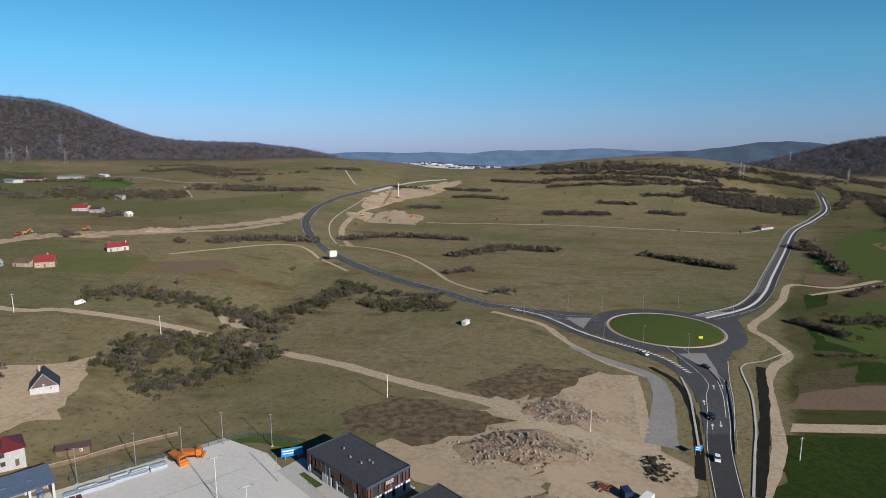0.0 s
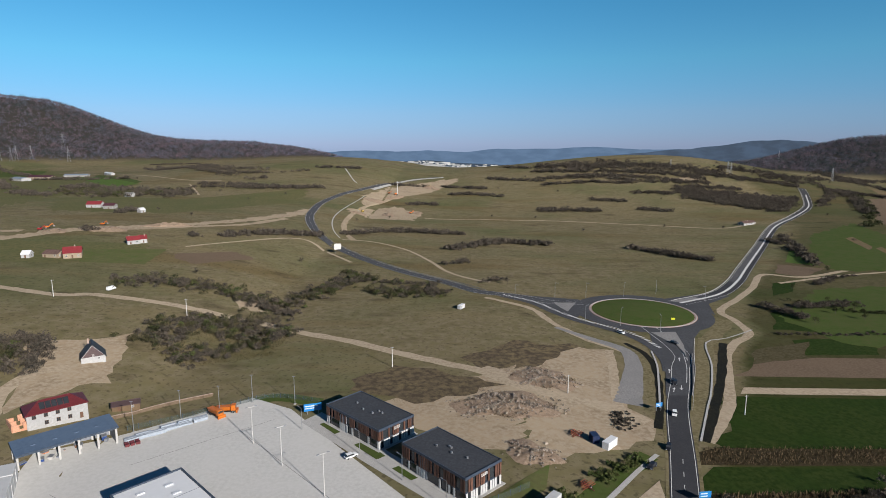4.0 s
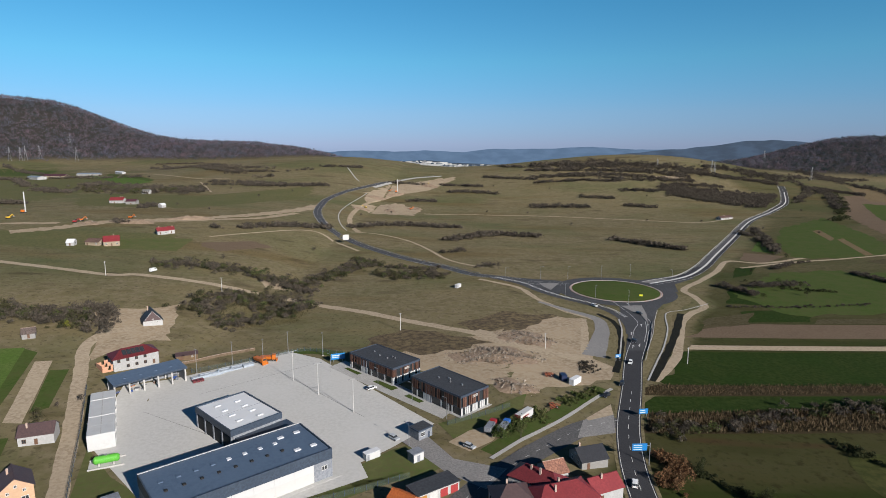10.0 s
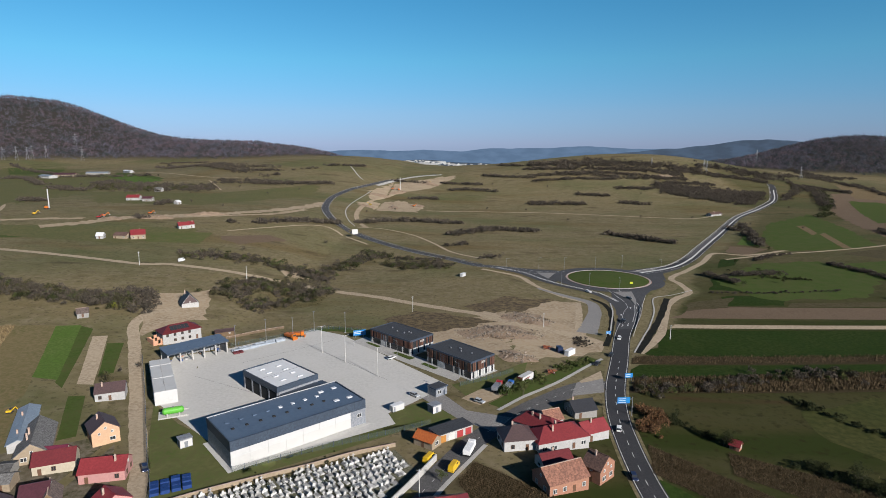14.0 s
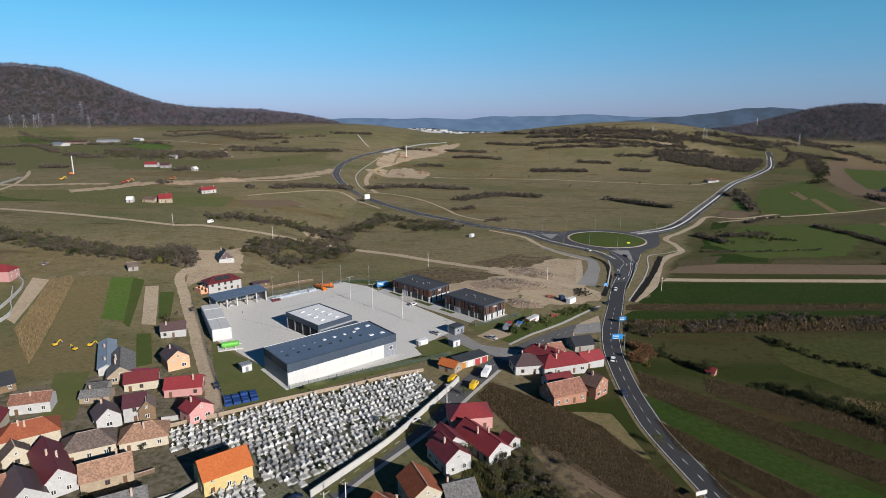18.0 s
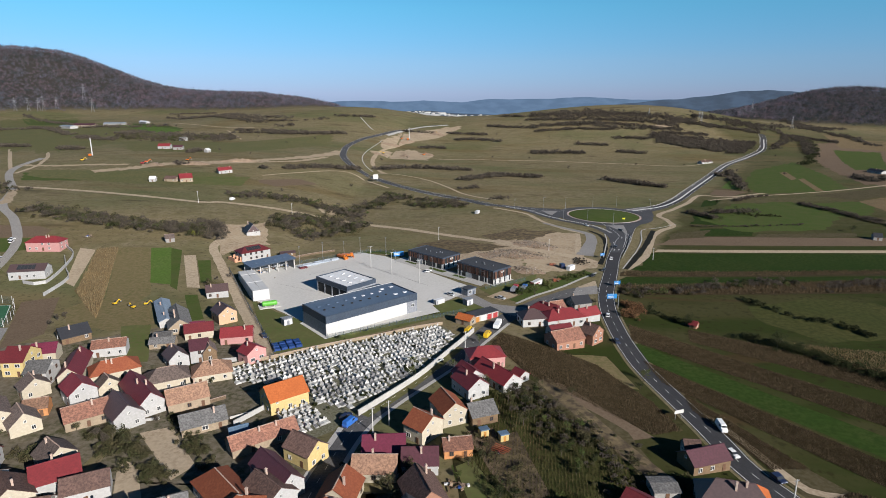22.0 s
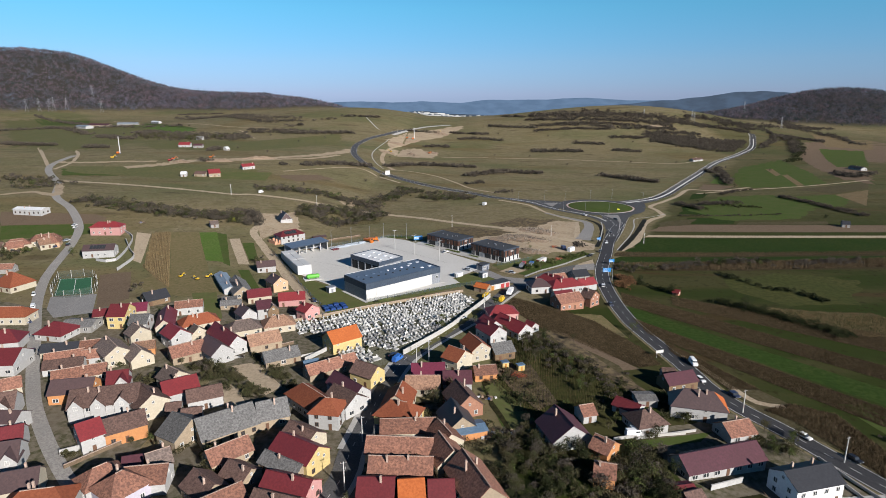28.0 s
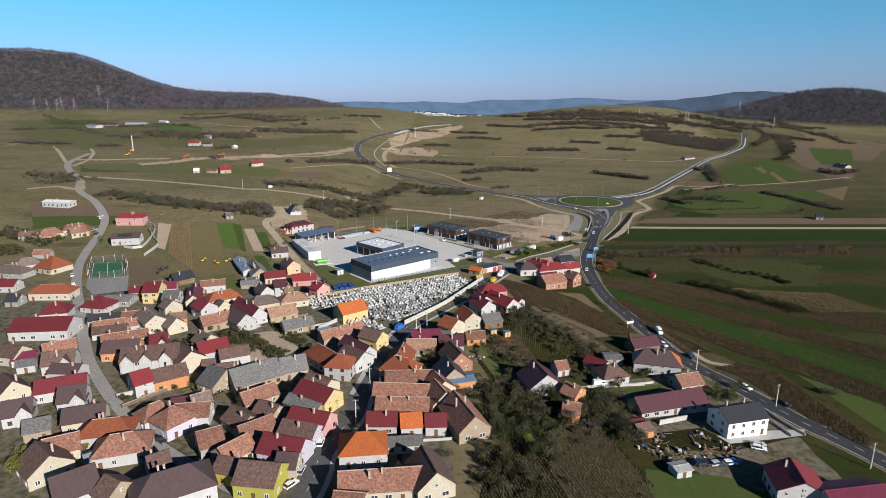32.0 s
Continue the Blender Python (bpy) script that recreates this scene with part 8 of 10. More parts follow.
thicket([(85.0, 336.8), (104.2, 345.6)], 5, 4.5, 10, "scrub", "dark leafless scrub band on the hillside")
thicket([(57.0, 399.6), (78.7, 411.3)], 6, 4.5, 25, "scrub", "dark leafless scrub band on the hillside")
thicket([(-555.4, 843.9), (-428.2, 779.4), (-301.0, 734.3)], 40, 4.5, 300, "scrub", "dark leafless scrub band on the hillside")
thicket([(-583.9, 767.6), (-495.4, 714.1)], 20, 4.5, 60, "scrub", "dark leafless scrub band on the hillside")
thicket([(-63.9, 483.9), (-102.2, 459.8), (-137.5, 426.7)], 8, 4.5, 80, "scrub", "dark leafless scrub band on the hillside")
thicket([(-292.0, 532.6), (-286.5, 557.8)], 10, 4.5, 24, "scrub", "dark leafless scrub band on the hillside")
thicket([(-162.8, 421.3), (-151.4, 416.5)], 4, 4.5, 10, "scrub", "dark leafless scrub band on the hillside")
thicket([(-262.1, 430.2), (-248.2, 420.1)], 6, 4.5, 14, "scrub", "dark leafless scrub band on the hillside")
thicket([(214.5, 1077.4), (352.0, 1045.0), (500.8, 1014.9)], 14, 4.5, 220, "scrub", "dark leafless scrub band on the hillside")
thicket([(200.0, 1042.1), (342.2, 1004.5), (494.9, 975.1)], 14, 4.5, 220, "scrub", "dark leafless scrub band on the hillside")
thicket([(203.0, 983.2), (316.4, 976.2), (374.2, 947.3), (490.4, 940.5)], 12, 4.5, 180, "scrub", "dark leafless scrub band on the hillside")
thicket([(207.8, 946.0), (282.5, 949.0)], 8, 4.5, 40, "scrub", "dark leafless scrub band on the hillside")
thicket([(484.3, 997.0), (561.6, 977.2)], 20, 4.5, 120, "scrub", "dark leafless scrub band on the hillside")
thicket([(541.3, 1042.2), (649.1, 1037.7), (661.2, 987.4)], 30, 4.5, 180, "scrub", "dark leafless scrub band on the hillside")
thicket([(701.3, 1007.6), (678.3, 922.1), (594.9, 810.9)], 14, 4.5, 70, "scrub", "dark leafless scrub band on the hillside")
thicket([(893.9, 1312.3), (839.1, 1071.4), (866.4, 997.0)], 26, 4.5, 160, "scrub", "dark leafless scrub band on the hillside")
thicket([(-701.9, 1487.6), (-403.4, 1070.0), (-273.5, 973.3)], 10, 4.5, 90, "scrub", "dark leafless scrub band on the hillside")
thicket([(326.5, 783.8), (367.8, 769.7)], 8, 4.5, 30, "scrub", "dark leafless scrub band on the hillside")
thicket([(-192.5, 1003.6), (-114.9, 1019.0)], 8, 4.5, 40, "scrub", "dark leafless scrub band on the hillside")
thicket([(-54.0, 936.8), (11.8, 933.5)], 6, 4.5, 20, "scrub", "dark leafless scrub band on the hillside")
thicket([(154.3, 1117.2), (203.4, 1071.6)], 8, 4.5, 30, "scrub", "dark leafless scrub band on the hillside")
thicket([(420.4, 576.9), (365.2, 414.2)], 7, 4.5, 60, "scrub", "dark leafless scrub band on the hillside")
thicket([(280.0, 286.9), (322.2, 294.0)], 5, 4.5, 40, "scrub", "dark leafless scrub band on the hillside")
thicket([(257.4, 291.3), (264.2, 280.9), (270.6, 261.8)], 5, 4.5, 40, "scrub", "dark leafless scrub band on the hillside")
thicket([(141.3, 71.6), (168.6, 74.6), (212.1, 90.2), (245.9, 93.5)], 9.2, 3.5, 70, "scrub", "brown reed and bramble hedge beside the fields")
thicket([(141.3, 71.6), (168.6, 74.6), (212.1, 90.2), (245.9, 93.5)], 9.2, 3.5, 32, "garden", "brown reed and bramble hedge beside the fields")
thicket([(141.3, 71.6), (168.6, 74.6), (212.1, 90.2), (245.9, 93.5)], 9.2, 3.5, 12, "hedge", "brown reed and bramble hedge beside the fields")
thicket([(141.3, 71.6), (168.6, 74.6), (212.1, 90.2), (245.9, 93.5)], 9.2, 3.5, 7, "green_bush", "brown reed and bramble hedge beside the fields")
thicket([(137.3, 52.5), (142.0, 46.2), (134.3, 32.6)], 5, 3.5, 40, "rust", "rust-brown bush clump beside the road")
thicket([(141.7, 49.6), (160.2, 28.4)], 2.5, 2.2, 30, "hedge", "thin hedge line along the pasture")
thicket([(175.9, 14.4), (191.8, 3.2), (208.2, -15.2), (219.6, -32.6)], 5, 3.5, 110, "hedge", "dark hedge along the pasture edge")
thicket([(203.0, 65.5), (217.1, 39.1), (230.6, 33.7), (237.9, 17.5)], 3, 2.5, 60, "hedge", "dark hedge along the pasture edge")
thicket([(254.1, 87.7), (280.6, 93.0), (310.7, 98.3)], 8, 3, 70, "scrub", "bare brown scrub thicket on the meadow")
thicket([(52.0, -121.1), (55.0, -139.9), (52.4, -158.6), (56.2, -174.0)], 13.2, 2.8, 32, "garden", "dense dark garden shrubs and fruit trees")
thicket([(52.0, -121.1), (55.0, -139.9), (52.4, -158.6), (56.2, -174.0)], 13.2, 2.8, 12, "hedge", "dense dark garden shrubs and fruit trees")
thicket([(52.0, -121.1), (55.0, -139.9), (52.4, -158.6), (56.2, -174.0)], 13.2, 2.8, 14, "scrub", "dense dark garden shrubs and fruit trees")
thicket([(52.0, -121.1), (55.0, -139.9), (52.4, -158.6), (56.2, -174.0)], 13.2, 2.8, 5, "green_bush", "dense dark garden shrubs and fruit trees")
thicket([(67.5, -124.9), (72.2, -146.2), (62.8, -169.1), (67.5, -178.8)], 15.4, 3.0, 36, "garden", "dense dark garden shrubs and fruit trees")
thicket([(67.5, -124.9), (72.2, -146.2), (62.8, -169.1), (67.5, -178.8)], 15.4, 3.0, 14, "hedge", "dense dark garden shrubs and fruit trees")
thicket([(67.5, -124.9), (72.2, -146.2), (62.8, -169.1), (67.5, -178.8)], 15.4, 3.0, 15, "scrub", "dense dark garden shrubs and fruit trees")
thicket([(67.5, -124.9), (72.2, -146.2), (62.8, -169.1), (67.5, -178.8)], 15.4, 3.0, 5, "green_bush", "dense dark garden shrubs and fruit trees")
thicket([(95.0, -124.1), (97.1, -138.6), (97.9, -154.3)], 8.8, 3.8, 32, "garden", "dense dark garden shrubs and fruit trees")
thicket([(95.0, -124.1), (97.1, -138.6), (97.9, -154.3)], 8.8, 3.8, 12, "hedge", "dense dark garden shrubs and fruit trees")
thicket([(95.0, -124.1), (97.1, -138.6), (97.9, -154.3)], 8.8, 3.8, 14, "scrub", "dense dark garden shrubs and fruit trees")
thicket([(95.0, -124.1), (97.1, -138.6), (97.9, -154.3)], 8.8, 3.8, 5, "green_bush", "dense dark garden shrubs and fruit trees")
thicket([(39.5, -98.5), (44.0, -117.0), (42.2, -133.0)], 5, 3, 40, "garden", "leafy garden shrubs")
thicket([(-54.7, -68.7), (-42.0, -79.4), (-22.6, -95.7)], 4, 2.6, 50, "garden", "garden hedge between plots")
thicket([(-33.3, -67.6), (-17.3, -85.9), (-10.7, -95.4)], 3, 2, 40, "garden", "garden hedge between plots")
thicket([(-271.8, 85.4), (-248.2, 74.4), (-218.3, 64.0)], 15.4, 4.2, 48, "garden", "garden trees and shrubs round the cottages")
thicket([(-271.8, 85.4), (-248.2, 74.4), (-218.3, 64.0)], 15.4, 4.2, 19, "hedge", "garden trees and shrubs round the cottages")
thicket([(-271.8, 85.4), (-248.2, 74.4), (-218.3, 64.0)], 15.4, 4.2, 21, "scrub", "garden trees and shrubs round the cottages")
thicket([(-271.8, 85.4), (-248.2, 74.4), (-218.3, 64.0)], 15.4, 4.2, 7, "green_bush", "garden trees and shrubs round the cottages")
thicket([(-246.8, 51.4), (-228.2, 40.7)], 12, 4, 40, "garden", "garden trees and shrubs round the cottages")
thicket([(85.4, 58.0), (95.8, 70.0), (103.6, 77.8)], 5, 3.5, 45, "green_bush", "green bushes along the dirt lot")
thicket([(112.5, 88.4), (128.4, 103.3)], 5, 2, 40, "green_bush", "green bushes above the retaining kerb")
thicket([(129.0, 130.3), (132.3, 124.4)], 7, 0.9, 50, "scrub", "dry weed patch in the lot")
thicket([(128.2, 135.9), (134.6, 130.3)], 6, 0.9, 40, "scrub", "dry weed patch in the lot")
thicket([(182.9, -114.8), (177.1, -110.9)], 3, 2, 14, "scrub", "bare brown scrub thicket on the meadow")
thicket([(54.9, -126.2), (68.2, -124.6), (78.2, -135.1)], 17.6, 3.2, 44, "garden", "overgrown garden shrubs and fruit trees")
thicket([(54.9, -126.2), (68.2, -124.6), (78.2, -135.1)], 17.6, 3.2, 17, "hedge", "overgrown garden shrubs and fruit trees")
thicket([(54.9, -126.2), (68.2, -124.6), (78.2, -135.1)], 17.6, 3.2, 19, "scrub", "overgrown garden shrubs and fruit trees")
thicket([(54.9, -126.2), (68.2, -124.6), (78.2, -135.1)], 17.6, 3.2, 7, "green_bush", "overgrown garden shrubs and fruit trees")
thicket([(53.9, -139.2), (71.7, -141.3), (95.0, -138.3)], 15.4, 2.6, 44, "garden", "overgrown garden shrubs and fruit trees")
thicket([(53.9, -139.2), (71.7, -141.3), (95.0, -138.3)], 15.4, 2.6, 17, "hedge", "overgrown garden shrubs and fruit trees")
thicket([(53.9, -139.2), (71.7, -141.3), (95.0, -138.3)], 15.4, 2.6, 19, "scrub", "overgrown garden shrubs and fruit trees")
thicket([(53.9, -139.2), (71.7, -141.3), (95.0, -138.3)], 15.4, 2.6, 7, "green_bush", "overgrown garden shrubs and fruit trees")
thicket([(89.4, -131.1), (93.4, -143.2)], 11.0, 3.2, 28, "garden", "overgrown garden shrubs and fruit trees")
thicket([(89.4, -131.1), (93.4, -143.2)], 11.0, 3.2, 11, "hedge", "overgrown garden shrubs and fruit trees")
thicket([(89.4, -131.1), (93.4, -143.2)], 11.0, 3.2, 12, "scrub", "overgrown garden shrubs and fruit trees")
thicket([(89.4, -131.1), (93.4, -143.2)], 11.0, 3.2, 4, "green_bush", "overgrown garden shrubs and fruit trees")
thicket([(113.9, -88.9), (118.3, -103.3)], 6, 3.0, 40, "garden", "overgrown garden shrubs and fruit trees")
thicket([(133.1, -116.3), (143.2, -119.9)], 5, 2.6, 24, "garden", "overgrown garden shrubs and fruit trees")
thicket([(-56.6, -71.3), (-45.2, -81.1), (-33.6, -90.3)], 5, 2.8, 36, "garden", "garden shrubs among the houses")
thicket([(-43.4, -77.4), (-28.3, -94.3), (-21.7, -90.1)], 2.5, 2.2, 24, "garden", "garden shrubs among the houses")
thicket([(-69.9, -83.4), (-63.6, -88.0)], 4, 2.6, 10, "garden", "garden shrubs among the houses")
thicket([(-46.0, -120.5), (-35.1, -127.6)], 4, 2.6, 18, "garden", "garden shrubs among the houses")
thicket([(-38.4, -114.1), (-29.3, -112.3)], 3, 2.4, 10, "garden", "garden shrubs among the houses")
thicket([(-36.7, -62.5), (-27.0, -72.4), (-18.9, -85.9)], 3, 2.6, 22, "garden", "garden shrubs among the houses")
thicket([(-62.3, -126.2), (-66.9, -132.1)], 4, 2.2, 16, "garden", "garden shrubs among the houses")
thicket([(-30.2, -127.6), (-21.3, -137.9)], 4, 3.0, 24, "garden", "garden shrubs among the houses")
thicket([(19.9, -106.5), (34.5, -106.2)], 3, 2.4, 22, "garden", "garden shrubs among the houses")
thicket([(25.9, -132.1), (35.5, -132.5)], 4, 2.6, 26, "garden", "garden shrubs among the houses")
thicket([(39.8, -89.1), (44.7, -93.1)], 4, 3.0, 12, "garden", "garden shrubs among the houses")
thicket([(-10.6, -127.2), (4.3, -135.0)], 2, 1.8, 14, "garden", "garden shrubs among the houses")
thicket([(21.9, -89.4), (34.0, -93.3)], 4, 2.4, 16, "garden", "garden shrubs among the houses")
thicket([(-233.8, 75.7), (-223.3, 81.4)], 8, 3.5, 26, "garden", "garden shrubs among the houses")
thicket([(-93.9, -72.3), (-82.1, -76.2)], 3, 2.2, 10, "garden", "garden shrubs among the houses")
thicket([(-509.9, 787.7), (-397.0, 725.8), (-320.6, 768.7)], 52.9, 5, 132, "scrub", "dark leafless wood on the valley floor")
thicket([(-509.9, 787.7), (-397.0, 725.8), (-320.6, 768.7)], 52.9, 5, 60, "garden", "dark leafless wood on the valley floor")
thicket([(-509.9, 787.7), (-397.0, 725.8), (-320.6, 768.7)], 52.9, 5, 24, "hedge", "dark leafless wood on the valley floor")
thicket([(-509.9, 787.7), (-397.0, 725.8), (-320.6, 768.7)], 52.9, 5, 14, "green_bush", "dark leafless wood on the valley floor")
thicket([(-396.6, 286.7), (-372.5, 287.9), (-318.9, 240.7)], 27.6, 4, 57, "scrub", "bare brown scrub beside the lane")
thicket([(-396.6, 286.7), (-372.5, 287.9), (-318.9, 240.7)], 27.6, 4, 26, "garden", "bare brown scrub beside the lane")
thicket([(-396.6, 286.7), (-372.5, 287.9), (-318.9, 240.7)], 27.6, 4, 10, "hedge", "bare brown scrub beside the lane")
thicket([(-396.6, 286.7), (-372.5, 287.9), (-318.9, 240.7)], 27.6, 4, 6, "green_bush", "bare brown scrub beside the lane")
thicket([(-339.9, 842.3), (-251.4, 828.0), (-165.4, 814.4)], 10, 4.5, 80, "scrub", "dark leafless scrub band on the hillside")
thicket([(-652.5, 629.7), (-587.8, 600.0), (-545.9, 600.7)], 14, 4.5, 90, "scrub", "dark leafless scrub band on the hillside")
thicket([(-481.6, 564.4), (-449.8, 565.5)], 12, 5, 30, "scrub", "dark leafless scrub band on the hillside")
thicket([(-892.7, 950.1), (-787.7, 1007.8), (-649.9, 1026.9)], 8, 4.5, 80, "scrub", "dark leafless scrub band on the hillside")
thicket([(427.9, 900.5), (478.2, 870.8), (537.7, 821.4), (587.1, 867.6)], 26, 4.5, 180, "scrub", "dark leafless scrub band on the hillside")
thicket([(721.3, 923.4), (658.4, 791.3), (569.3, 654.9)], 12, 4.5, 60, "hedge", "dark thicket between the fields")
thicket([(390.2, 554.6), (395.7, 514.7), (386.2, 462.1)], 6, 3.5, 30, "scrub", "dark thicket between the fields")
thicket([(284.0, 304.8), (306.8, 280.9), (332.8, 274.2)], 2.5, 2.6, 30, "hedge", "hedge of small trees along the field edge")
thicket([(240.5, 234.8), (281.3, 235.2), (333.7, 242.9)], 2.5, 1.6, 50, "scrub", "dry weedy strip between the fields")
thicket([(-24.9, -38.0), (3.9, -24.6), (44.1, 4.9)], 26, 1.2, 70, "hedge", "clipped shrubs and flowers between the graves")
thicket([(5.4, -54.4), (20.4, -48.2), (35.9, -19.9)], 16, 1.2, 40, "hedge", "clipped shrubs and flowers between the graves")
thicket([(215.2, 1081.0), (329.1, 1059.3), (435.3, 1024.9), (541.4, 1005.1)], 46, 4.5, 340, "scrub", "dark leafless scrub band on the hillside")
thicket([(442.2, 872.2), (495.1, 829.1), (547.8, 797.8)], 30, 4.5, 200, "scrub", "dark leafless scrub band on the hillside")
thicket([(607.3, 1001.8), (726.3, 1059.1), (924.6, 1191.4)], 30, 4.5, 150, "scrub", "dark leafless scrub band on the hillside")
thicket([(872.3, 1066.5), (836.5, 909.7)], 20, 4.5, 50, "scrub", "dark leafless scrub band on the hillside")
tree(149.4, 45.8, 4.5, "hedge")
tree(159.5, 26.6, 7, "hedge")
tree(188.6, 4.4, 8, "hedge")
tree(196.9, 1.2, 5, "hedge")
tree(104.1, 335.0, 7, "scrub")
tree(121.9, -30.8, 5, "green_bush")
tree(-72.9, -175.5, 7.5, "yellow")
tree(29.2, -175.0, 7, "garden")
tree(-26.8, -131.3, 4, "garden")
tree(37.0, -33.1, 4, "green_bush")
tree(63.0, -3.1, 4, "green_bush")
tree(52.3, -25.8, 4, "green_bush")
tree(37.0, -24.5, 4, "green_bush")
tree(35.7, -97.4, 6, "garden")
tree(40.5, -91.1, 6, "garden")
tree(109.3, -108.8, 5, "garden")
tree(62.8, -42.8, 6, "garden")
tree(70.6, -52.2, 6, "garden")
tree(74.2, -65.2, 5, "garden")
tree(-42.0, -79.4, 5, "garden")
tree(-225.5, 81.4, 5, "garden")
tree(-234.9, 69.1, 5.5, "garden")
tree(-189.0, 65.6, 5, "green_bush")
tree(57.4, -178.6, 6, "garden")
tree(65.3, -173.9, 6.5, "garden")
tree(58.2, -146.5, 6, "garden")
tree(75.3, -124.7, 5, "garden")
tree(88.9, -104.9, 5, "garden")
tree(116.6, -98.2, 5, "garden")
tree(140.5, -109.3, 5, "garden")
tree(149.3, -112.8, 5, "garden")
tree(36.5, -133.1, 5, "garden")
tree(26.5, -136.9, 3.5, "garden")
tree(-155.5, 149.6, 4, "green_bush")
tree(93.6, 58.2, 6, "green_bush")
tree(87.2, 58.0, 6, "green_bush")
tree(147.4, 42.9, 4, "hedge")
tree(-76.0, 63.7, 5, "garden")
tree(-72.1, 57.7, 5, "garden")
tree(289.8, 292.7, 4, "hedge")
tree(295.9, 287.5, 4, "hedge")
tree(302.2, 293.6, 6, "hedge")
tree(310.7, 281.0, 7, "hedge")
tree(303.8, 337.5, 4, "hedge")
tree(-31.8, -120.3, 3.5, "yellow")
tree(-39.7, -121.9, 4, "garden")
tree(-26.4, -132.9, 5.5, "garden")
tree(31.6, -133.3, 4.5, "garden")
tree(-48.5, -75.2, 5, "garden")
tree(92.6, -46.6, 4, "garden")
tree(132.0, 924.2, 4.5, "scrub")
tree(228.3, 899.1, 4.5, "scrub")
tree(377.8, 845.8, 4.5, "scrub")
tree(382.5, 633.4, 4.5, "scrub")
tree(316.7, 643.9, 4.5, "scrub")
tree(112.3, 716.3, 4.5, "scrub")
tree(169.6, 712.1, 4.5, "scrub")
tree(-19.7, 663.7, 4.5, "scrub")
tree(-52.6, 618.7, 4.5, "scrub")
tree(-56.1, 384.7, 4.5, "scrub")
tree(-107.7, 311.6, 4.5, "scrub")
tree(-466.9, 728.0, 4.5, "scrub")
tree(-480.2, 693.5, 4.5, "scrub")
tree(-262.0, 562.3, 4.5, "scrub")
tree(-209.7, 694.3, 4.5, "scrub")
tree(-275.4, 764.5, 4.5, "scrub")
tree(-179.1, 759.0, 4.5, "scrub")
tree(-375.4, 729.6, 4.5, "scrub")
tree(-209.6, 528.4, 4.5, "scrub")
tree(-241.8, 421.1, 4.5, "scrub")
tree(33.4, 576.0, 4.5, "scrub")
tree(331.3, 999.6, 4.5, "scrub")
tree(185.8, 1002.9, 4.5, "scrub")
tree(104.6, 518.2, 4.5, "scrub")
tree(69.6, 484.2, 4.5, "scrub")
tree(571.8, 747.8, 4.5, "scrub")
tree(432.1, 577.3, 4.5, "scrub")
tree(478.9, 545.2, 4.5, "scrub")
tree(211.6, 605.3, 4.5, "scrub")
pylon(-1149.2, 1721.4, 52)
pylon(-1045.7, 1587.4, 44)
pylon(-1175.4, 1558.1, 44)
pylon(-1239.9, 1528.5, 40)
pylon(-1208.8, 1540.4, 40)
pylon(-1184.6, 1550.3, 40)
pylon(-1156.4, 1590.6, 40)
pylon(880.5, 1483.4, 32)
pylon(771.3, 1074.3, 26)
pylon(450.4, 1024.5, 16)
pylon(547.6, 1010.4, 22)
pylon(548.1, 999.3, 22)
house(-346.6, 585.4, 6, 16.6, 10, 4, 7, "red", "white")
house(-322.6, 574.1, 7, 12.6, 9, 4, 6, "plum", "grey")
house(-376.6, 709.7, 3, 10.9, 8, 4, 6, "grey", "white")
house(-205.6, 331.5, 29, 11.9, 11, 4, 7.5, "red", "tan")
house(-217.9, 330.1, -6, 12.4, 9, 3, 5, "brown", "tan")
house(-184.9, 387.2, 36, 6.0, 7, 3.5, 6, "red", "white")
house(-271.4, 544.9, 65, 6.3, 6, 3, 5, "white", "white")
house(-736.8, 1042.8, 1, 45.0, 16, 5, 8, "plum", "tan")
house(-752.0, 1008.8, -32, 45.0, 16, 5, 7, "lightblue", "white")
house(429.1, 674.4, 34, 26.0, 8, 3, 5, "brown", "white")
house(-706.3, 1102.1, 10, 45.0, 14, 4, 6, "lightblue", "grey")
house(-644.1, 1110.4, -43, 45.0, 8, 4, 6, "white", "white")
house(360.8, 197.3, -21, 6.0, 6, 3, 5, "slate", "grey")
house(161.9, 25.5, -41, 3.8, 3.2, 2.0, 3.2, "red", "brickwall")
tree(158.6, 27.0, 4.5, "hedge")
house(-233.9, 324.7, 11, 6.0, 6, 3, 5, "white", "white")
house(-189.5, 381.2, 38, 9.7, 7, 3.5, 6, "red", "white")
house(-268.3, 146.4, -7, 23.2, 9, 4, 5, "white", "white")
house(-228.0, 71.7, 40, 8.7, 8, 3.2, 6, "brick", "peach")
house(-212.6, 78.9, 48, 10.8, 8, 3.2, 6, "tan", "cream")
house(615.2, 571.2, -85, 25.4, 9, 3, 5, "slate", "white")
GRAVES = [(-30.4, -31.8), (3.9, -9.2), (46.9, 13.3), (53.9, 2.7), (37.5, -34.1), (19.1, -56.9), (8.6, -54.3), (-2.5, -37.5), (-13.3, -40.1), (-23.5, -41.3)]
GRAVES_LOW = [(-5.4, -60.7), (3.0, -52.1), (14.3, -66.1), (8.1, -75.3)]



def orchard(poly, n, lo, hi, kinds, seed):
    """Garden trees and tall shrubs standing free inside an outline."""
    rnd = random.Random(seed)
    xs, ys = [p[0] for p in poly], [p[1] for p in poly]
    while n:
        p = (rnd.uniform(min(xs), max(xs)), rnd.uniform(min(ys), max(ys)))
        if inside(p, poly):
            tree(round(p[0], 1), round(p[1], 1), round(rnd.uniform(lo, hi), 1), rnd.choice(kinds))
            n -= 1


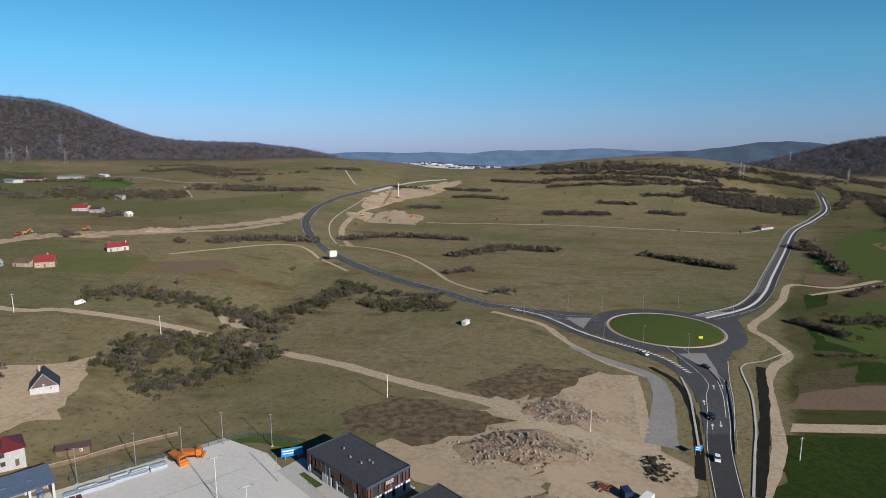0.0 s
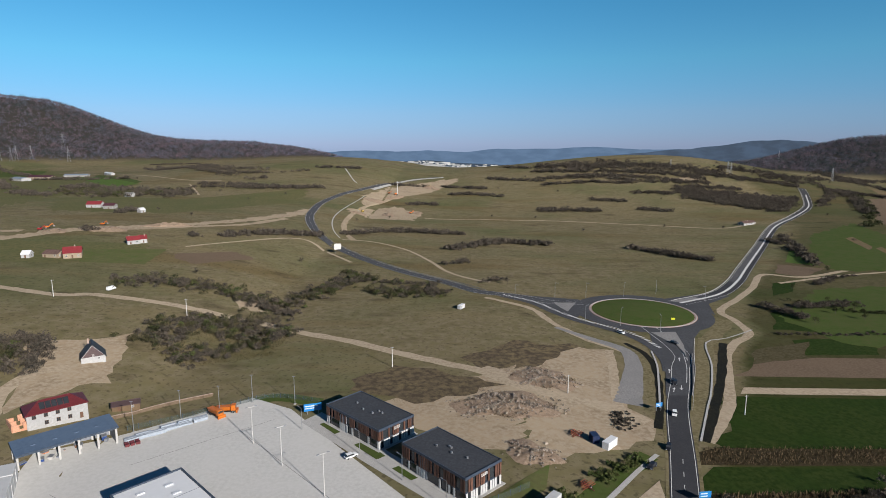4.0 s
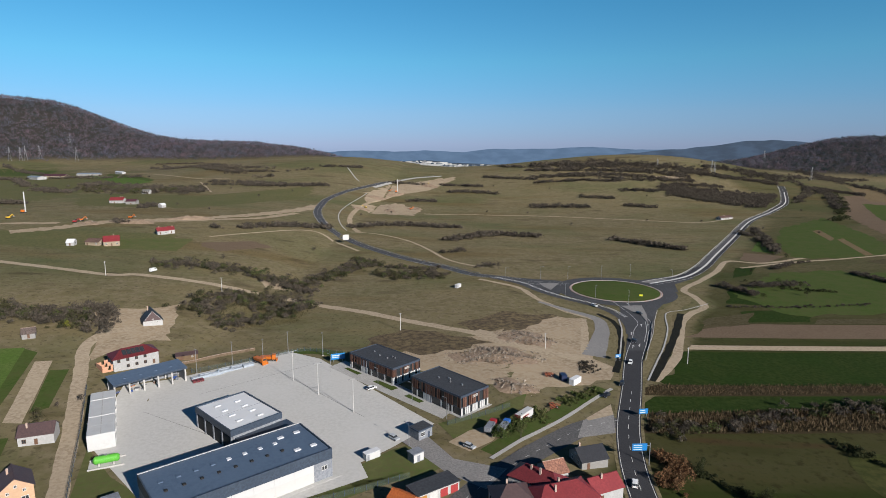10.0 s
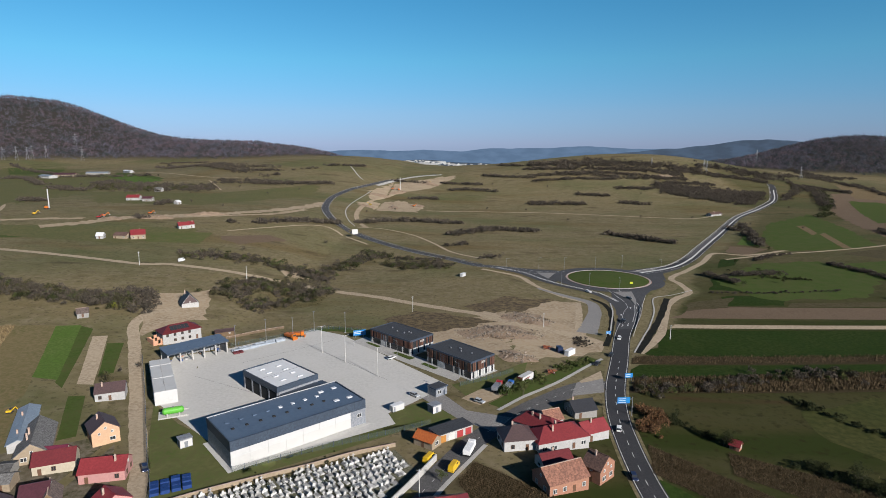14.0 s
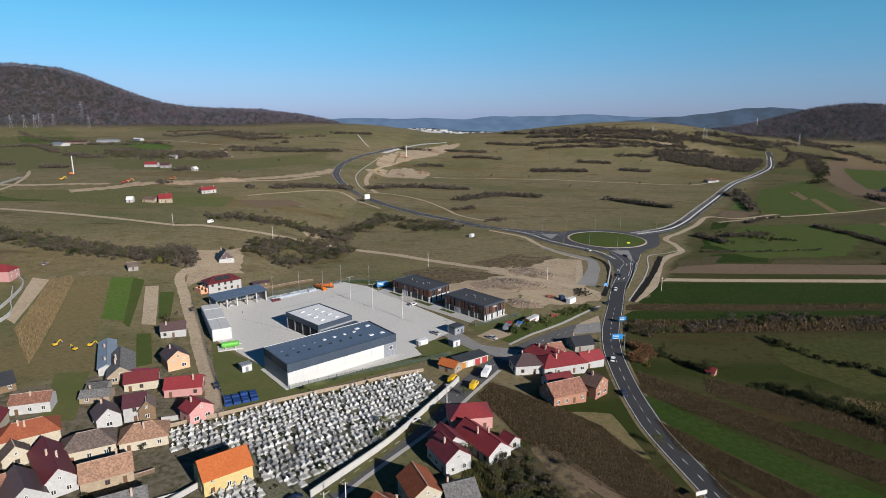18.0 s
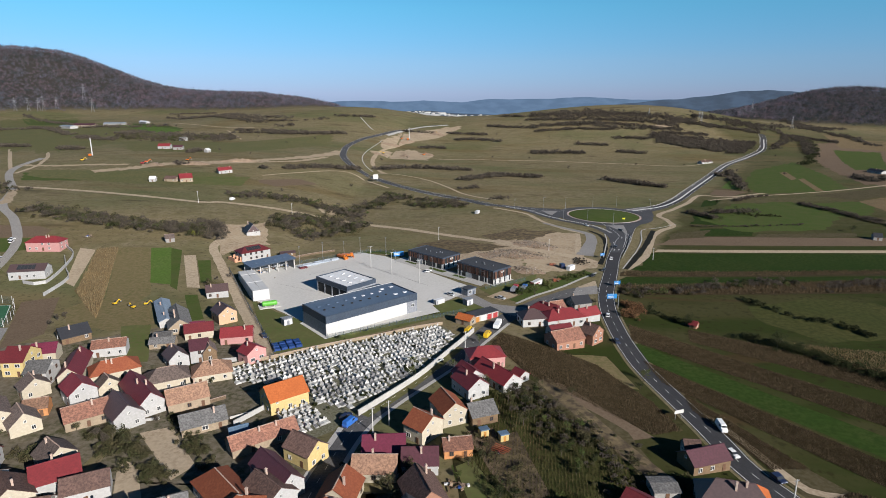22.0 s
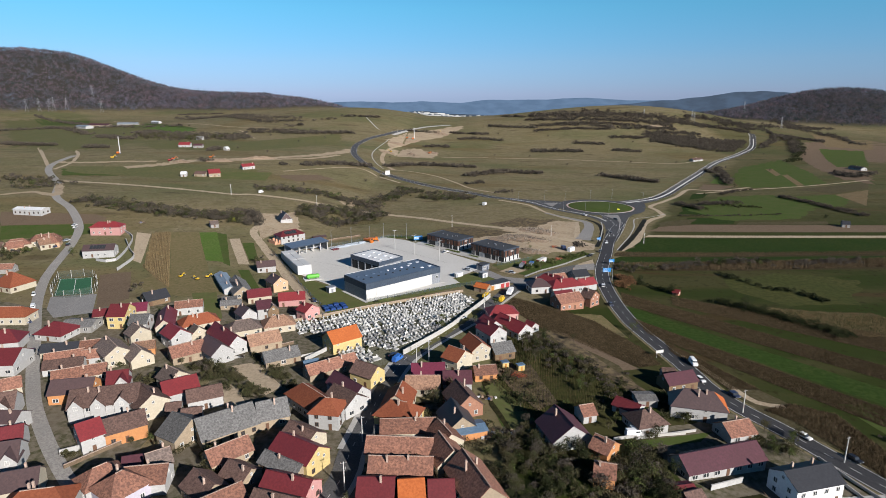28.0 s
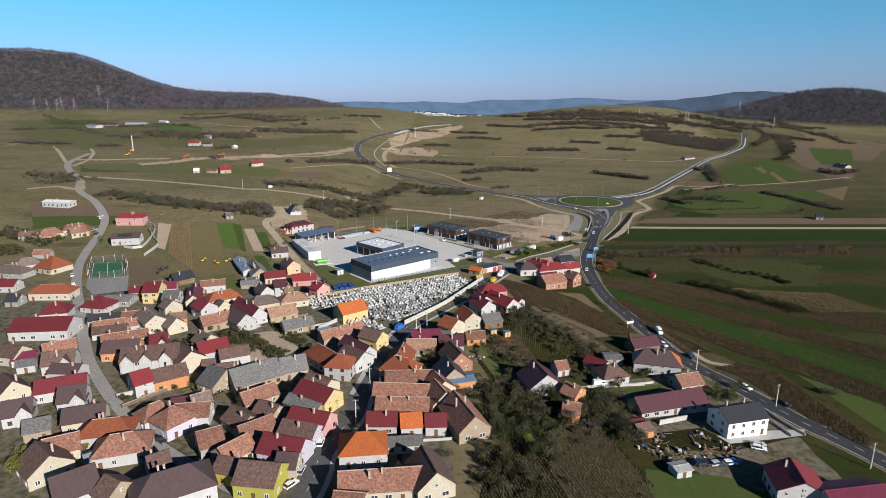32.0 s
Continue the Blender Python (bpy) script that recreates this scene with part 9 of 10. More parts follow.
orchard([(68.3, -42.6), (79.1, -34.6), (92.9, -64.7), (98.6, -84.1), (99.9, -100.8), (88.2, -101.9), (79.2, -76.5), (71.2, -65.1)], 40, 1.8, 3.8, ("garden", "scrub", "scrub", "green_bush", "hedge"), 1)
orchard([(64.7, -92.1), (70.3, -102.3), (67.0, -121.7), (60.5, -121.9)], 9, 2.4, 4.5, ("garden", "hedge", "scrub"), 2)
orchard([(60.0, -112.6), (73.0, -118.4), (84.5, -136.1), (92.8, -138.2), (88.8, -146.8), (69.9, -139.5), (56.8, -133.1)], 22, 3.0, 5.5, ("garden", "hedge", "scrub"), 3)
orchard([(57.1, -136.5), (74.1, -145.5), (72.1, -165.3), (65.5, -169.5), (54.5, -169.7)], 18, 3.2, 6.0, ("garden", "hedge", "hedge", "yellow"), 4)
orchard([(96.4, -121.4), (107.3, -113.7), (104.1, -135.8), (101.4, -156.5), (96.8, -158.4), (94.8, -140.5)], 16, 2.8, 5.0, ("hedge", "garden", "scrub"), 5)
orchard([(138.0, -115.9), (150.2, -110.9), (146.3, -122.6), (135.9, -124.6)], 6, 3.0, 4.5, ("garden", "green_bush"), 6)
orchard([(119.1, -89.7), (128.1, -86.0), (122.4, -107.5), (112.9, -108.8)], 6, 2.6, 4.2, ("garden", "hedge"), 7)
for x, y, h in [(272.3, 254.9, 4.5), (296.2, 275.8, 4.2), (305.3, 263.2, 5), (360.8, 392.7, 5.5), (357.1, 218.7, 6), (161.1, 25.3, 4), (188.8, 4.1, 6.5), (146.8, 42.2, 4), (196.2, 2.5, 3.5), (118.8, -37.3, 3.5), (367.7, 425.3, 4)]:
    tree(x, y, h, "hedge")
thicket([(380.3, 336.5), (388.3, 311.9), (395.7, 273.1), (402.8, 235.8)], 7, 3.5, 160, "scrub", "dark thorn hedge across the pasture")
thicket([(324.2, 348.3), (351.4, 370.0), (371.8, 381.6)], 6, 3.0, 50, "scrub", "leafless scrub beside the field lane")
thicket([(699.7, 943.2), (700.6, 893.7), (641.5, 768.6)], 16, 5, 140, "scrub", "dark leafless wood beside the climbing road")
thicket([(562.5, 537.7), (556.3, 494.7), (603.9, 527.5)], 12, 4, 80, "scrub", "dark leafless scrub on the scarp")
thicket([(-742.6, 1497.9), (-401.6, 1005.7), (-277.1, 941.5)], 12, 5, 160, "scrub", "dark leafless scrub band on the hillside")
thicket([(-864.0, 957.6), (-827.2, 1025.1), (-622.3, 813.1)], 14, 5, 120, "scrub", "dark leafless scrub band on the valley floor")
thicket([(-1182.0, 1480.1), (-691.2, 1025.0), (-494.3, 942.7)], 16, 5, 160, "scrub", "dark leafless scrub band on the valley floor")

for x, y, h, kind in [(-53.0, -124.2, 2.4, 'garden'), (-48.1, -122.2, 2.8, 'green_bush'), (-41.1, -124.3, 2.2, 'garden'), (-85.6, -140.8, 2.0, 'green_bush'), (-82.2, -139.3, 2.0, 'garden'), (-81.1, -153.4, 2.4, 'green_bush'), (-67.2, -157.9, 2.6, 'garden'), (-62.2, -160.9, 2.4, 'yellow'), (-40.9, -150.1, 2.0, 'garden'), (-38.4, -147.5, 2.0, 'green_bush'), (-35.6, -144.5, 2.2, 'garden'), (-26.1, -135.4, 3.6, 'garden'), (-23.6, -132.0, 3.2, 'scrub'), (-27.5, -139.4, 3.0, 'garden'), (14.7, -148.5, 2.6, 'garden'), (17.7, -150.8, 2.4, 'hedge'), (25.2, -162.4, 2.6, 'hedge'), (29.1, -163.6, 2.4, 'garden'), (-75.5, -166.8, 5.0, 'yellow'), (-73.7, -171.3, 4.5, 'green_bush'), (-47.6, -161.0, 2.2, 'green_bush'), (-53.0, -75.9, 4.0, 'scrub'), (-49.4, -69.6, 3.8, 'garden'), (-39.9, -83.5, 3.0, 'garden'), (56.8, -85.8, 3.4, 'garden'), (60.2, -82.4, 3.0, 'hedge'), (54.1, -91.5, 2.6, 'green_bush'), (74.3, -47.4, 3.5, 'scrub'), (71.4, -54.5, 3.2, 'garden'), (79.8, -99.3, 2.6, 'green_bush'), (93.4, -109.8, 3.6, 'green_bush'), (90.1, -113.6, 3.0, 'garden')]:
    tree(x, y, h, kind)

for x, y, h, kind in [(-49.6, -77.8, 3.6, 'scrub'), (-48.9, -73.7, 3.2, 'scrub'), (-48.8, -82.9, 3.0, 'garden'), (-61.4, -72.0, 3.0, 'garden'), (-39.7, -66.2, 2.6, 'scrub'), (-36.6, -36.4, 3.0, 'green_bush'), (-33.0, -40.3, 2.6, 'garden'), (-30.8, -36.3, 2.4, 'rust'), (-27.1, -73.1, 2.6, 'garden'), (-18.7, -80.9, 2.4, 'garden'), (-122.5, 12.2, 3.4, 'scrub'), (-121.0, 15.5, 3.0, 'scrub'), (-121.8, 6.1, 2.8, 'scrub'), (-69.9, 78.3, 3.0, 'scrub'), (-75.1, 72.6, 2.6, 'scrub'), (-115.5, 150.2, 4.2, 'garden'), (-118.0, 143.2, 4.5, 'yellow'), (-107.7, 140.3, 3.8, 'scrub')]:
    tree(x, y, h, kind)

for pts, w, n in (([(266.4, 1036.0), (349.3, 1031.0), (421.6, 994.4), (489.3, 959.6)], 12, 150), ([(259.6, 994.0), (357.1, 978.6), (446.0, 946.9)], 12, 150), ([(262.9, 953.9), (366.9, 940.6)], 9, 70),
                  ([(409.8, 894.1), (466.6, 874.7), (530.7, 857.7), (597.9, 868.4)], 22, 200), ([(343.7, 887.9), (405.6, 881.3)], 10, 60), ([(436.8, 919.5), (529.7, 917.0)], 12, 90),
                  ([(891.8, 1359.0), (879.8, 1217.5), (971.6, 1211.0)], 25, 160), ([(695.2, 961.2), (749.7, 939.6), (778.1, 925.3)], 14, 120), ([(545.0, 975.9), (603.2, 973.3), (646.2, 960.8)], 16, 130),
                  ([(271.6, 849.1), (320.8, 833.7)], 7, 40), ([(116.7, 1004.5), (215.7, 969.1)], 8, 60), ([(35.8, 940.5), (113.8, 924.4)], 7, 50),
                  ([(-659.7, 1376.7), (-333.3, 971.5), (-188.8, 970.0)], 9, 120), ([(-799.6, 1561.8), (-671.1, 1600.5)], 9, 70), ([(-335.5, 811.7), (-221.1, 812.6), (-138.1, 833.4)], 8, 110)):
    thicket(pts, w, 4.2, n, "scrub", "dark leafless scrub band on the hillside")
thicket([(75.0, -45.0), (90.0, -72.0), (100.0, -95.0)], 16, 2.2, 60, "scrub", "bare brown shrubs in the overgrown gardens")
thicket([(75.0, -45.0), (90.0, -72.0), (100.0, -95.0)], 18, 2.4, 45, "garden", "leafy shrubs in the overgrown gardens")
thicket([(60.0, -70.0), (68.0, -95.0), (76.0, -112.0)], 9, 1.8, 30, "garden", "leafy shrubs in the overgrown gardens")

# ---------------------------------------------------------------- cemetery
M["marble"] = material("pale_grave_marble", (0.321, 0.321, 0.311), (0.193, 0.193, 0.183), 0.6, 0.55, 0.0, (0.36, 0.36, 0.347), 2.0, per_object=0.4)
M["granite"] = material("dark_granite", (0.13, 0.13, 0.134), (0.194, 0.194, 0.194), 0.8, 0.4, per_object=0.2)
M["marble_many"] = material("pale_grave_stone", (0.321, 0.321, 0.311), (0.193, 0.193, 0.183), 0.6, 0.55, 0.0, (0.36, 0.36, 0.347), 2.0, per_island=0.45)


def head_bm(kind):
    bm = bmesh.new()
    if kind == 0:
        v = box_bm(bm, -0.5, 0.5, -0.1, 0.1, 0.25, 1.45)
        for q in v[4:]:
            q.co.x *= 0.6
    elif kind == 1:
        box_bm(bm, -0.12, 0.12, -0.09, 0.09, 0.25, 1.9)
        box_bm(bm, -0.5, -0.12, -0.08, 0.08, 1.25, 1.5)
        box_bm(bm, 0.12, 0.5, -0.08, 0.08, 1.25, 1.5)
        box_bm(bm, -0.45, 0.45, -0.2, 0.2, 0.24, 0.6)
    else:
        box_bm(bm, -0.85, 0.85, -0.12, 0.12, 0.25, 1.0)
        v = box_bm(bm, -0.4, 0.4, -0.11, 0.11, 1.0, 1.7)
        for q in v[4:]:
            q.co.x *= 0.5
    return bm


def slab_bm(w):
    bm = bmesh.new()
    box_bm(bm, -w / 2, w / 2, -0.1, 2.2, -0.2, 0.28)
    return bm


def top_bm(w):
    bm = bmesh.new()
    v = box_bm(bm, -w / 2 + 0.12, w / 2 - 0.12, 0.1, 2.05, 0.28, 0.5)
    for q in v[4:]:
        q.co.x *= 0.8
    return bm


def mesh_of(name, bm, mat):
    me = bpy.data.meshes.new(name)
    bm.to_mesh(me), bm.free()
    me.materials.append(mat)
    return me


def cemetery():
    rnd = random.Random(21)
    heads = [mesh_of("headstone", head_bm(k), M[m]) for k in range(3) for m in ("marble", "marble", "granite")]
    slabs = [mesh_of("slab", slab_bm(w), M["marble"]) for w in (1.2, 2.0)]
    tops = [mesh_of("cover", top_bm(w), M[m]) for w in (1.2, 2.0) for m in ("marble", "granite")]
    places = []
    a = radians(41)
    ux, uy = Vector((math.cos(a), math.sin(a))), Vector((-math.sin(a), math.cos(a)))
    for poly in (GRAVES, GRAVES_LOW):
        for i in range(-60, 90):
            for j in range(-40, 40):
                p = ux * (i * 1.95 + 0.7 * (j % 2)) + uy * (j * 3.1)
                p = Vector((p.x + rnd.uniform(-0.25, 0.25), p.y - 20 + rnd.uniform(-0.3, 0.3)))
                if inside(p, poly) and rnd.random() < 0.93:
                    places.append((p.x, p.y))
    places.sort(key=lambda q: q[1])
    for n, (x, y) in enumerate(places[:230]):
        w = rnd.random() < 0.4
        dark = rnd.random() < 0.2
        t = thing("gravestone", ("dark granite" if dark else "pale stone") + " grave with a kerbed slab and upright headstone", "gravestone", x, y, 41 + rnd.uniform(-5, 5), group="graves in the cemetery")
        for name, me in (("slab", slabs[w]), ("cover", tops[w * 2 + dark]), ("headstone", heads[rnd.randrange(3) * 3 + (2 if dark else 0)])):
            o = new(name, me)
            o.parent = t
            if name == "headstone":
                o.matrix_local = pose(0, 2.0, 0)
    bm = bmesh.new()
    verts, faces = [], []
    for x, y in places[230:]:
        for src in (slab_bm(1.2 if rnd.random() < 0.6 else 2.0), head_bm(rnd.randrange(3)), top_bm(1.2)):
            m = pose(x, y, H(x, y), 0, 0, 41 + rnd.uniform(-5, 5)) @ (Matrix.Translation((0, 2.0, 0)) if max(v.co.z for v in src.verts) > 1 else Matrix())
            o = len(verts)
            verts += [tuple(m @ v.co) for v in src.verts]
            src.verts.index_update()
            faces += [tuple(o + v.index for v in f.verts) for f in src.faces]
            src.free()
    bm.free()
    if verts:
        tagged(link_mesh("gravestones", verts, faces, M["marble_many"]), "crowded rows of pale stone graves and crosses", "gravestones", kind="stuff")


cemetery()

# ---------------------------------------------------------------- crops and weeds
def crop(poly, h, n, key, label):
    VEG_SEED[0] += 1
    gen = np.random.default_rng(VEG_SEED[0])
    pts = np.array(poly)
    n = int(n * 1.7)
    lo, hi = pts.min(0), pts.max(0)
    q = gen.uniform(lo, hi, (n * 6, 2))
    q = q[[inside(p, poly) for p in q]][:n]
    # rows along the longest side
    edges = np.roll(pts, -1, 0) - pts
    along = edges[np.argmax((edges ** 2).sum(1))]
    along = along / np.linalg.norm(along)
    across = np.array([-along[1], along[0]])
    d = q @ across
    q = q + np.outer(np.round(d / 0.9) * 0.9 + gen.normal(0, 0.12, len(q)) - d, across)
    z = height(q[:, 0], q[:, 1])
    base = np.stack([q[:, 0], q[:, 1], z], -1)
    ang = gen.uniform(0, math.pi, len(q))
    wide = h * gen.uniform(0.06, 0.17, len(q))
    side = np.stack([np.cos(ang) * wide, np.sin(ang) * wide, 0 * ang], -1)
    tip = base + np.stack([gen.normal(0, 0.2, len(q)) * h, gen.normal(0, 0.2, len(q)) * h, h * gen.uniform(0.5, 1.1, len(q))], -1)
    v = np.stack([base - side, base + side, tip + side * 0.7], 1).reshape(-1, 3)
    tagged(new("crop_stand", tri_mesh("crop_stand", v, np.arange(len(v)).reshape(-1, 3), M["leafy_" + key])), label, "crop", kind="stuff")


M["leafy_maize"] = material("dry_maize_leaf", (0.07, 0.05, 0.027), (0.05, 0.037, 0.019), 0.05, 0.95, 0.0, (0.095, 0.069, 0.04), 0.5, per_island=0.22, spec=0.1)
M["leafy_stubble"] = material("dry_stalk", (0.14, 0.0968, 0.0462), (0.0994, 0.0713, 0.0385), 0.05, 0.95, 0.0, (0.158, 0.123, 0.0693), 0.5, per_island=0.35, spec=0.1)
M["leafy_grass"] = material("dry_grass_blade", (0.0748, 0.0626, 0.034), (0.051, 0.0462, 0.0218), 0.08, 0.95, 0.0, (0.0884, 0.0748, 0.0442), 0.5, per_island=0.35, spec=0.1)
M["leafy_weeds"] = material("weed_leaf", (0.0481, 0.0442, 0.0169), (0.0803, 0.0544, 0.0272), 0.05, 0.95, 0.0, (0.0362, 0.0341, 0.0136), 0.5, per_island=0.4, spec=0.1)
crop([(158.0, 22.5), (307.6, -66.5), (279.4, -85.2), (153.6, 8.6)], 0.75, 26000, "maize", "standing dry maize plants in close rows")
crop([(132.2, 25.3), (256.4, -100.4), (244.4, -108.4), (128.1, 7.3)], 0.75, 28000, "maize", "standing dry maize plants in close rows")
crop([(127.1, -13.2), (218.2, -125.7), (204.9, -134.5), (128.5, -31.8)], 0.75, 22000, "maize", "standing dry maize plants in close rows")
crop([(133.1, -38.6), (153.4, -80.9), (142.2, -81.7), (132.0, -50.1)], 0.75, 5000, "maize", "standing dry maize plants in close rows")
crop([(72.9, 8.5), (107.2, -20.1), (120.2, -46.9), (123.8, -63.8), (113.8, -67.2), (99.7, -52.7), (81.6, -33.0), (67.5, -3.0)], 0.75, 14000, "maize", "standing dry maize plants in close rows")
crop([(143.5, 85.1), (332.6, 107.2), (315.0, 85.5), (140.6, 69.1)], 1.6, 6000, "maize", "dry reeds and tall weeds")
crop([(154.3, 113.8), (348.1, 126.4), (341.4, 118.2), (148.1, 102.1)], 1.0, 3000, "maize", "dry weedy stubble")
crop([(-162.0, 110.5), (-151.6, 114.5), (-107.3, 15.5), (-136.3, 47.0)], 1.4, 4500, "stubble", "broken dry maize stalks")
crop([(24.7, 153.8), (42.0, 176.3), (66.6, 169.4), (88.0, 156.2), (78.7, 147.4), (48.9, 136.6)], 0.45, 2600, "grass", "dead brown weeds on waste ground")
crop([(69.7, 182.8), (98.6, 212.7), (131.0, 210.8), (112.1, 187.1), (94.5, 170.7)], 0.45, 1600, "grass", "dead brown weeds on waste ground")
crop([(62.8, -42.8), (80.3, -42.4), (100.1, -75.1), (100.8, -97.8), (77.0, -110.2), (62.1, -102.6), (56.5, -84.2)], 0.8, 8000, "weeds", "rank garden weeds and dry grass")
crop([(198.6, 9.4), (221.2, 3.7), (250.3, 1.6), (263.3, -27.4), (228.5, -28.6), (205.6, -9.9)], 0.9, 5000, "stubble", "rust-brown reeds in the pasture")
crop([(147.0, -95.7), (159.3, -90.6), (170.9, -97.0), (172.7, -118.0), (176.2, -140.9), (171.9, -149.5), (162.8, -132.1), (160.2, -119.6), (153.2, -101.7)], 1.0, 7000, "maize", "dry rust-brown weeds beside the road")
crop([(72.2, -146.2), (89.6, -139.3), (98.6, -172.6), (90.3, -194.0), (67.9, -194.4), (51.3, -183.0), (54.0, -158.6)], 0.8, 8000, "grass", "rank garden weeds and dry grass")
crop([(-73.8, 185.1), (-69.6, 235.4), (-15.9, 226.1), (-17.4, 185.2), (-55.5, 168.9)], 0.8, 3500, "weeds", "rough tall grass among the scrub")


# ---------------------------------------------------------------- woods, distance, rubble, signs
def forest(n, x0, x1, y0, y1, size, seed, label, key):
    gen = np.random.default_rng(seed)
    p = gen.uniform((x0, y0), (x1, y1), (n * 6, 2))
    p = p[gen.uniform(0, 1, len(p)) < wooded(p[:, 0], p[:, 1])][:n]
    s = size * gen.uniform(0.6, 1.25, len(p))
    c = np.stack([p[:, 0], p[:, 1], height(p[:, 0], p[:, 1]) + s * 0.4], -1)
    v, f = tuft_cloud(c, np.stack([s * 0.62, s * 0.62, s * 0.75], -1), 24, 0.62, gen)
    tagged(new("woodland", tri_mesh("woodland", v, f, M[key])), label, "woodland", kind="stuff")


# blue raised level with green, so haze sits in the conifer colour
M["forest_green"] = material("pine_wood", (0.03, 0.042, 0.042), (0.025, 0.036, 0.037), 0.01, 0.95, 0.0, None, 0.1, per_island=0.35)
forest(15000, -2700, -180, 1350, 2300, 10, 5, "brown and purple autumn woodland with a painted haze tint covering the western ridge", "forest")
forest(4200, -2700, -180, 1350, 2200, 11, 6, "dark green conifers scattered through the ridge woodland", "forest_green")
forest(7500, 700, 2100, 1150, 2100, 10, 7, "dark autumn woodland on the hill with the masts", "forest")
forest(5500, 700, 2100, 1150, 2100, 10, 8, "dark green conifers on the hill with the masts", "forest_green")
forest(3500, 1500, 3800, 2100, 3300, 22, 9, "woodland with a painted haze tint on the long eastern ridge", "forest_green")


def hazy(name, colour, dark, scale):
    """Far land with its haze painted in: a dim surface that glows in the colour of the haze."""
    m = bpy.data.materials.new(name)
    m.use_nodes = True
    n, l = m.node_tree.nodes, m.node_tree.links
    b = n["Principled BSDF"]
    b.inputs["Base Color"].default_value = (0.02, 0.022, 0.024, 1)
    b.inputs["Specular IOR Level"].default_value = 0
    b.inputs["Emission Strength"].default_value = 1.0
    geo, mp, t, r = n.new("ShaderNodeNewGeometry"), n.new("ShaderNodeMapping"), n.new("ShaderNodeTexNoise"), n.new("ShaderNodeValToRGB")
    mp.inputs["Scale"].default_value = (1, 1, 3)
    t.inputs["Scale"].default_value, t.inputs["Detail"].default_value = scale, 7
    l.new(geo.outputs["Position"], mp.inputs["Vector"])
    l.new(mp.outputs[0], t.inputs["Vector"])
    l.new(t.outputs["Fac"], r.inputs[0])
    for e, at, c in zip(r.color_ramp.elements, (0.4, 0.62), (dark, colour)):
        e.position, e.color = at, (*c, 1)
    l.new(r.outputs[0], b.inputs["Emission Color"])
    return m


def backdrop(name, y, base, line, colour, dark, seed):
    """A far range of hills that closes the horizon, its crest through the points of line."""
    xs = np.linspace(line[0][0], line[-1][0], 260)
    z = np.interp(xs, [p[0] for p in line], [p[1] for p in line])
    gen = np.random.default_rng(seed)
    for k in range(3, 60, 4):
        z = z + gen.uniform(-1, 1) * 22 / k * np.sin(xs * k * 0.0011 + gen.uniform(0, 6))
    verts = [(x, y, base) for x in xs] + [(x, y + 60, zz) for x, zz in zip(xs, z)]
    n = len(xs)
    faces = [(k, k + 1, n + k + 1, n + k) for k in range(n - 1)]
    tagged(link_mesh(name, verts, faces, hazy(name, colour, dark, 0.009)), "distant range of hills on the horizon, glowing in painted haze blue", "hills", kind="structure")


# crest colours are painted haze that glows, darker on the nearer range
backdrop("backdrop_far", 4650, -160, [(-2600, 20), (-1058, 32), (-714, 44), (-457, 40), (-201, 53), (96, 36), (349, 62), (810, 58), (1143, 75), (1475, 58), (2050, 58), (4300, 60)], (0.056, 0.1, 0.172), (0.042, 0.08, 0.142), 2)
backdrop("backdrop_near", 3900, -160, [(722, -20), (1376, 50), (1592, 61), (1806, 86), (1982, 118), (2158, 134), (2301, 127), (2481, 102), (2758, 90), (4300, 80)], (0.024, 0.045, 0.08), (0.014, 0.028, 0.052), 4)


def far_plain():
    """The valley floor beyond the crest, its distance haze painted as a glow."""
    xs, ys = np.linspace(-1700, 900, 66), np.linspace(2150, 4600, 50)
    gx, gy = np.meshgrid(xs, ys)
    gz = height(gx, gy) + 2.5 * np.minimum(1, (gy - 2150) / 200)
    i = np.arange(gx.size).reshape(gx.shape)
    faces = np.stack([i[:-1, :-1], i[:-1, 1:], i[1:, 1:], i[1:, :-1]], -1).reshape(-1, 4)
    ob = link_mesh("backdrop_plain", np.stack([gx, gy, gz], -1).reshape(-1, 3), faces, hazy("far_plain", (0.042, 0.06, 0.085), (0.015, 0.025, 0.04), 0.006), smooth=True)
    tagged(ob, "blue-grey plain of fields and woods in the far valley, its haze painted as a glow", "plain", kind="structure")


far_plain()


def far_town():
    gen = np.random.default_rng(4)
    verts, faces = [], []
    for k in range(520):
        x, y = gen.normal(-40, 360), gen.uniform(2300, 4300)
        z = H(x, y) + 2
        w, d, h = gen.uniform(4, 14), gen.uniform(5, 10), gen.uniform(4, 9)
        if k % 14 == 0:
            w, h = gen.uniform(20, 48), gen.uniform(8, 14)
        o = len(verts)
        verts += [(x + sx * w, y + sy * d, z + q) for q in (-3, h) for sx, sy in ((-1, -1), (1, -1), (1, 1), (-1, 1))]
        faces += [tuple(o + i for i in f) for f in ((4, 5, 6, 7), (0, 1, 5, 4), (1, 2, 6, 5), (2, 3, 7, 6), (3, 0, 4, 7))]
    tagged(link_mesh("far_town", verts, faces, M["marble_many"]), "pale buildings of a distant town in the valley", "town", kind="stuff")


far_town()


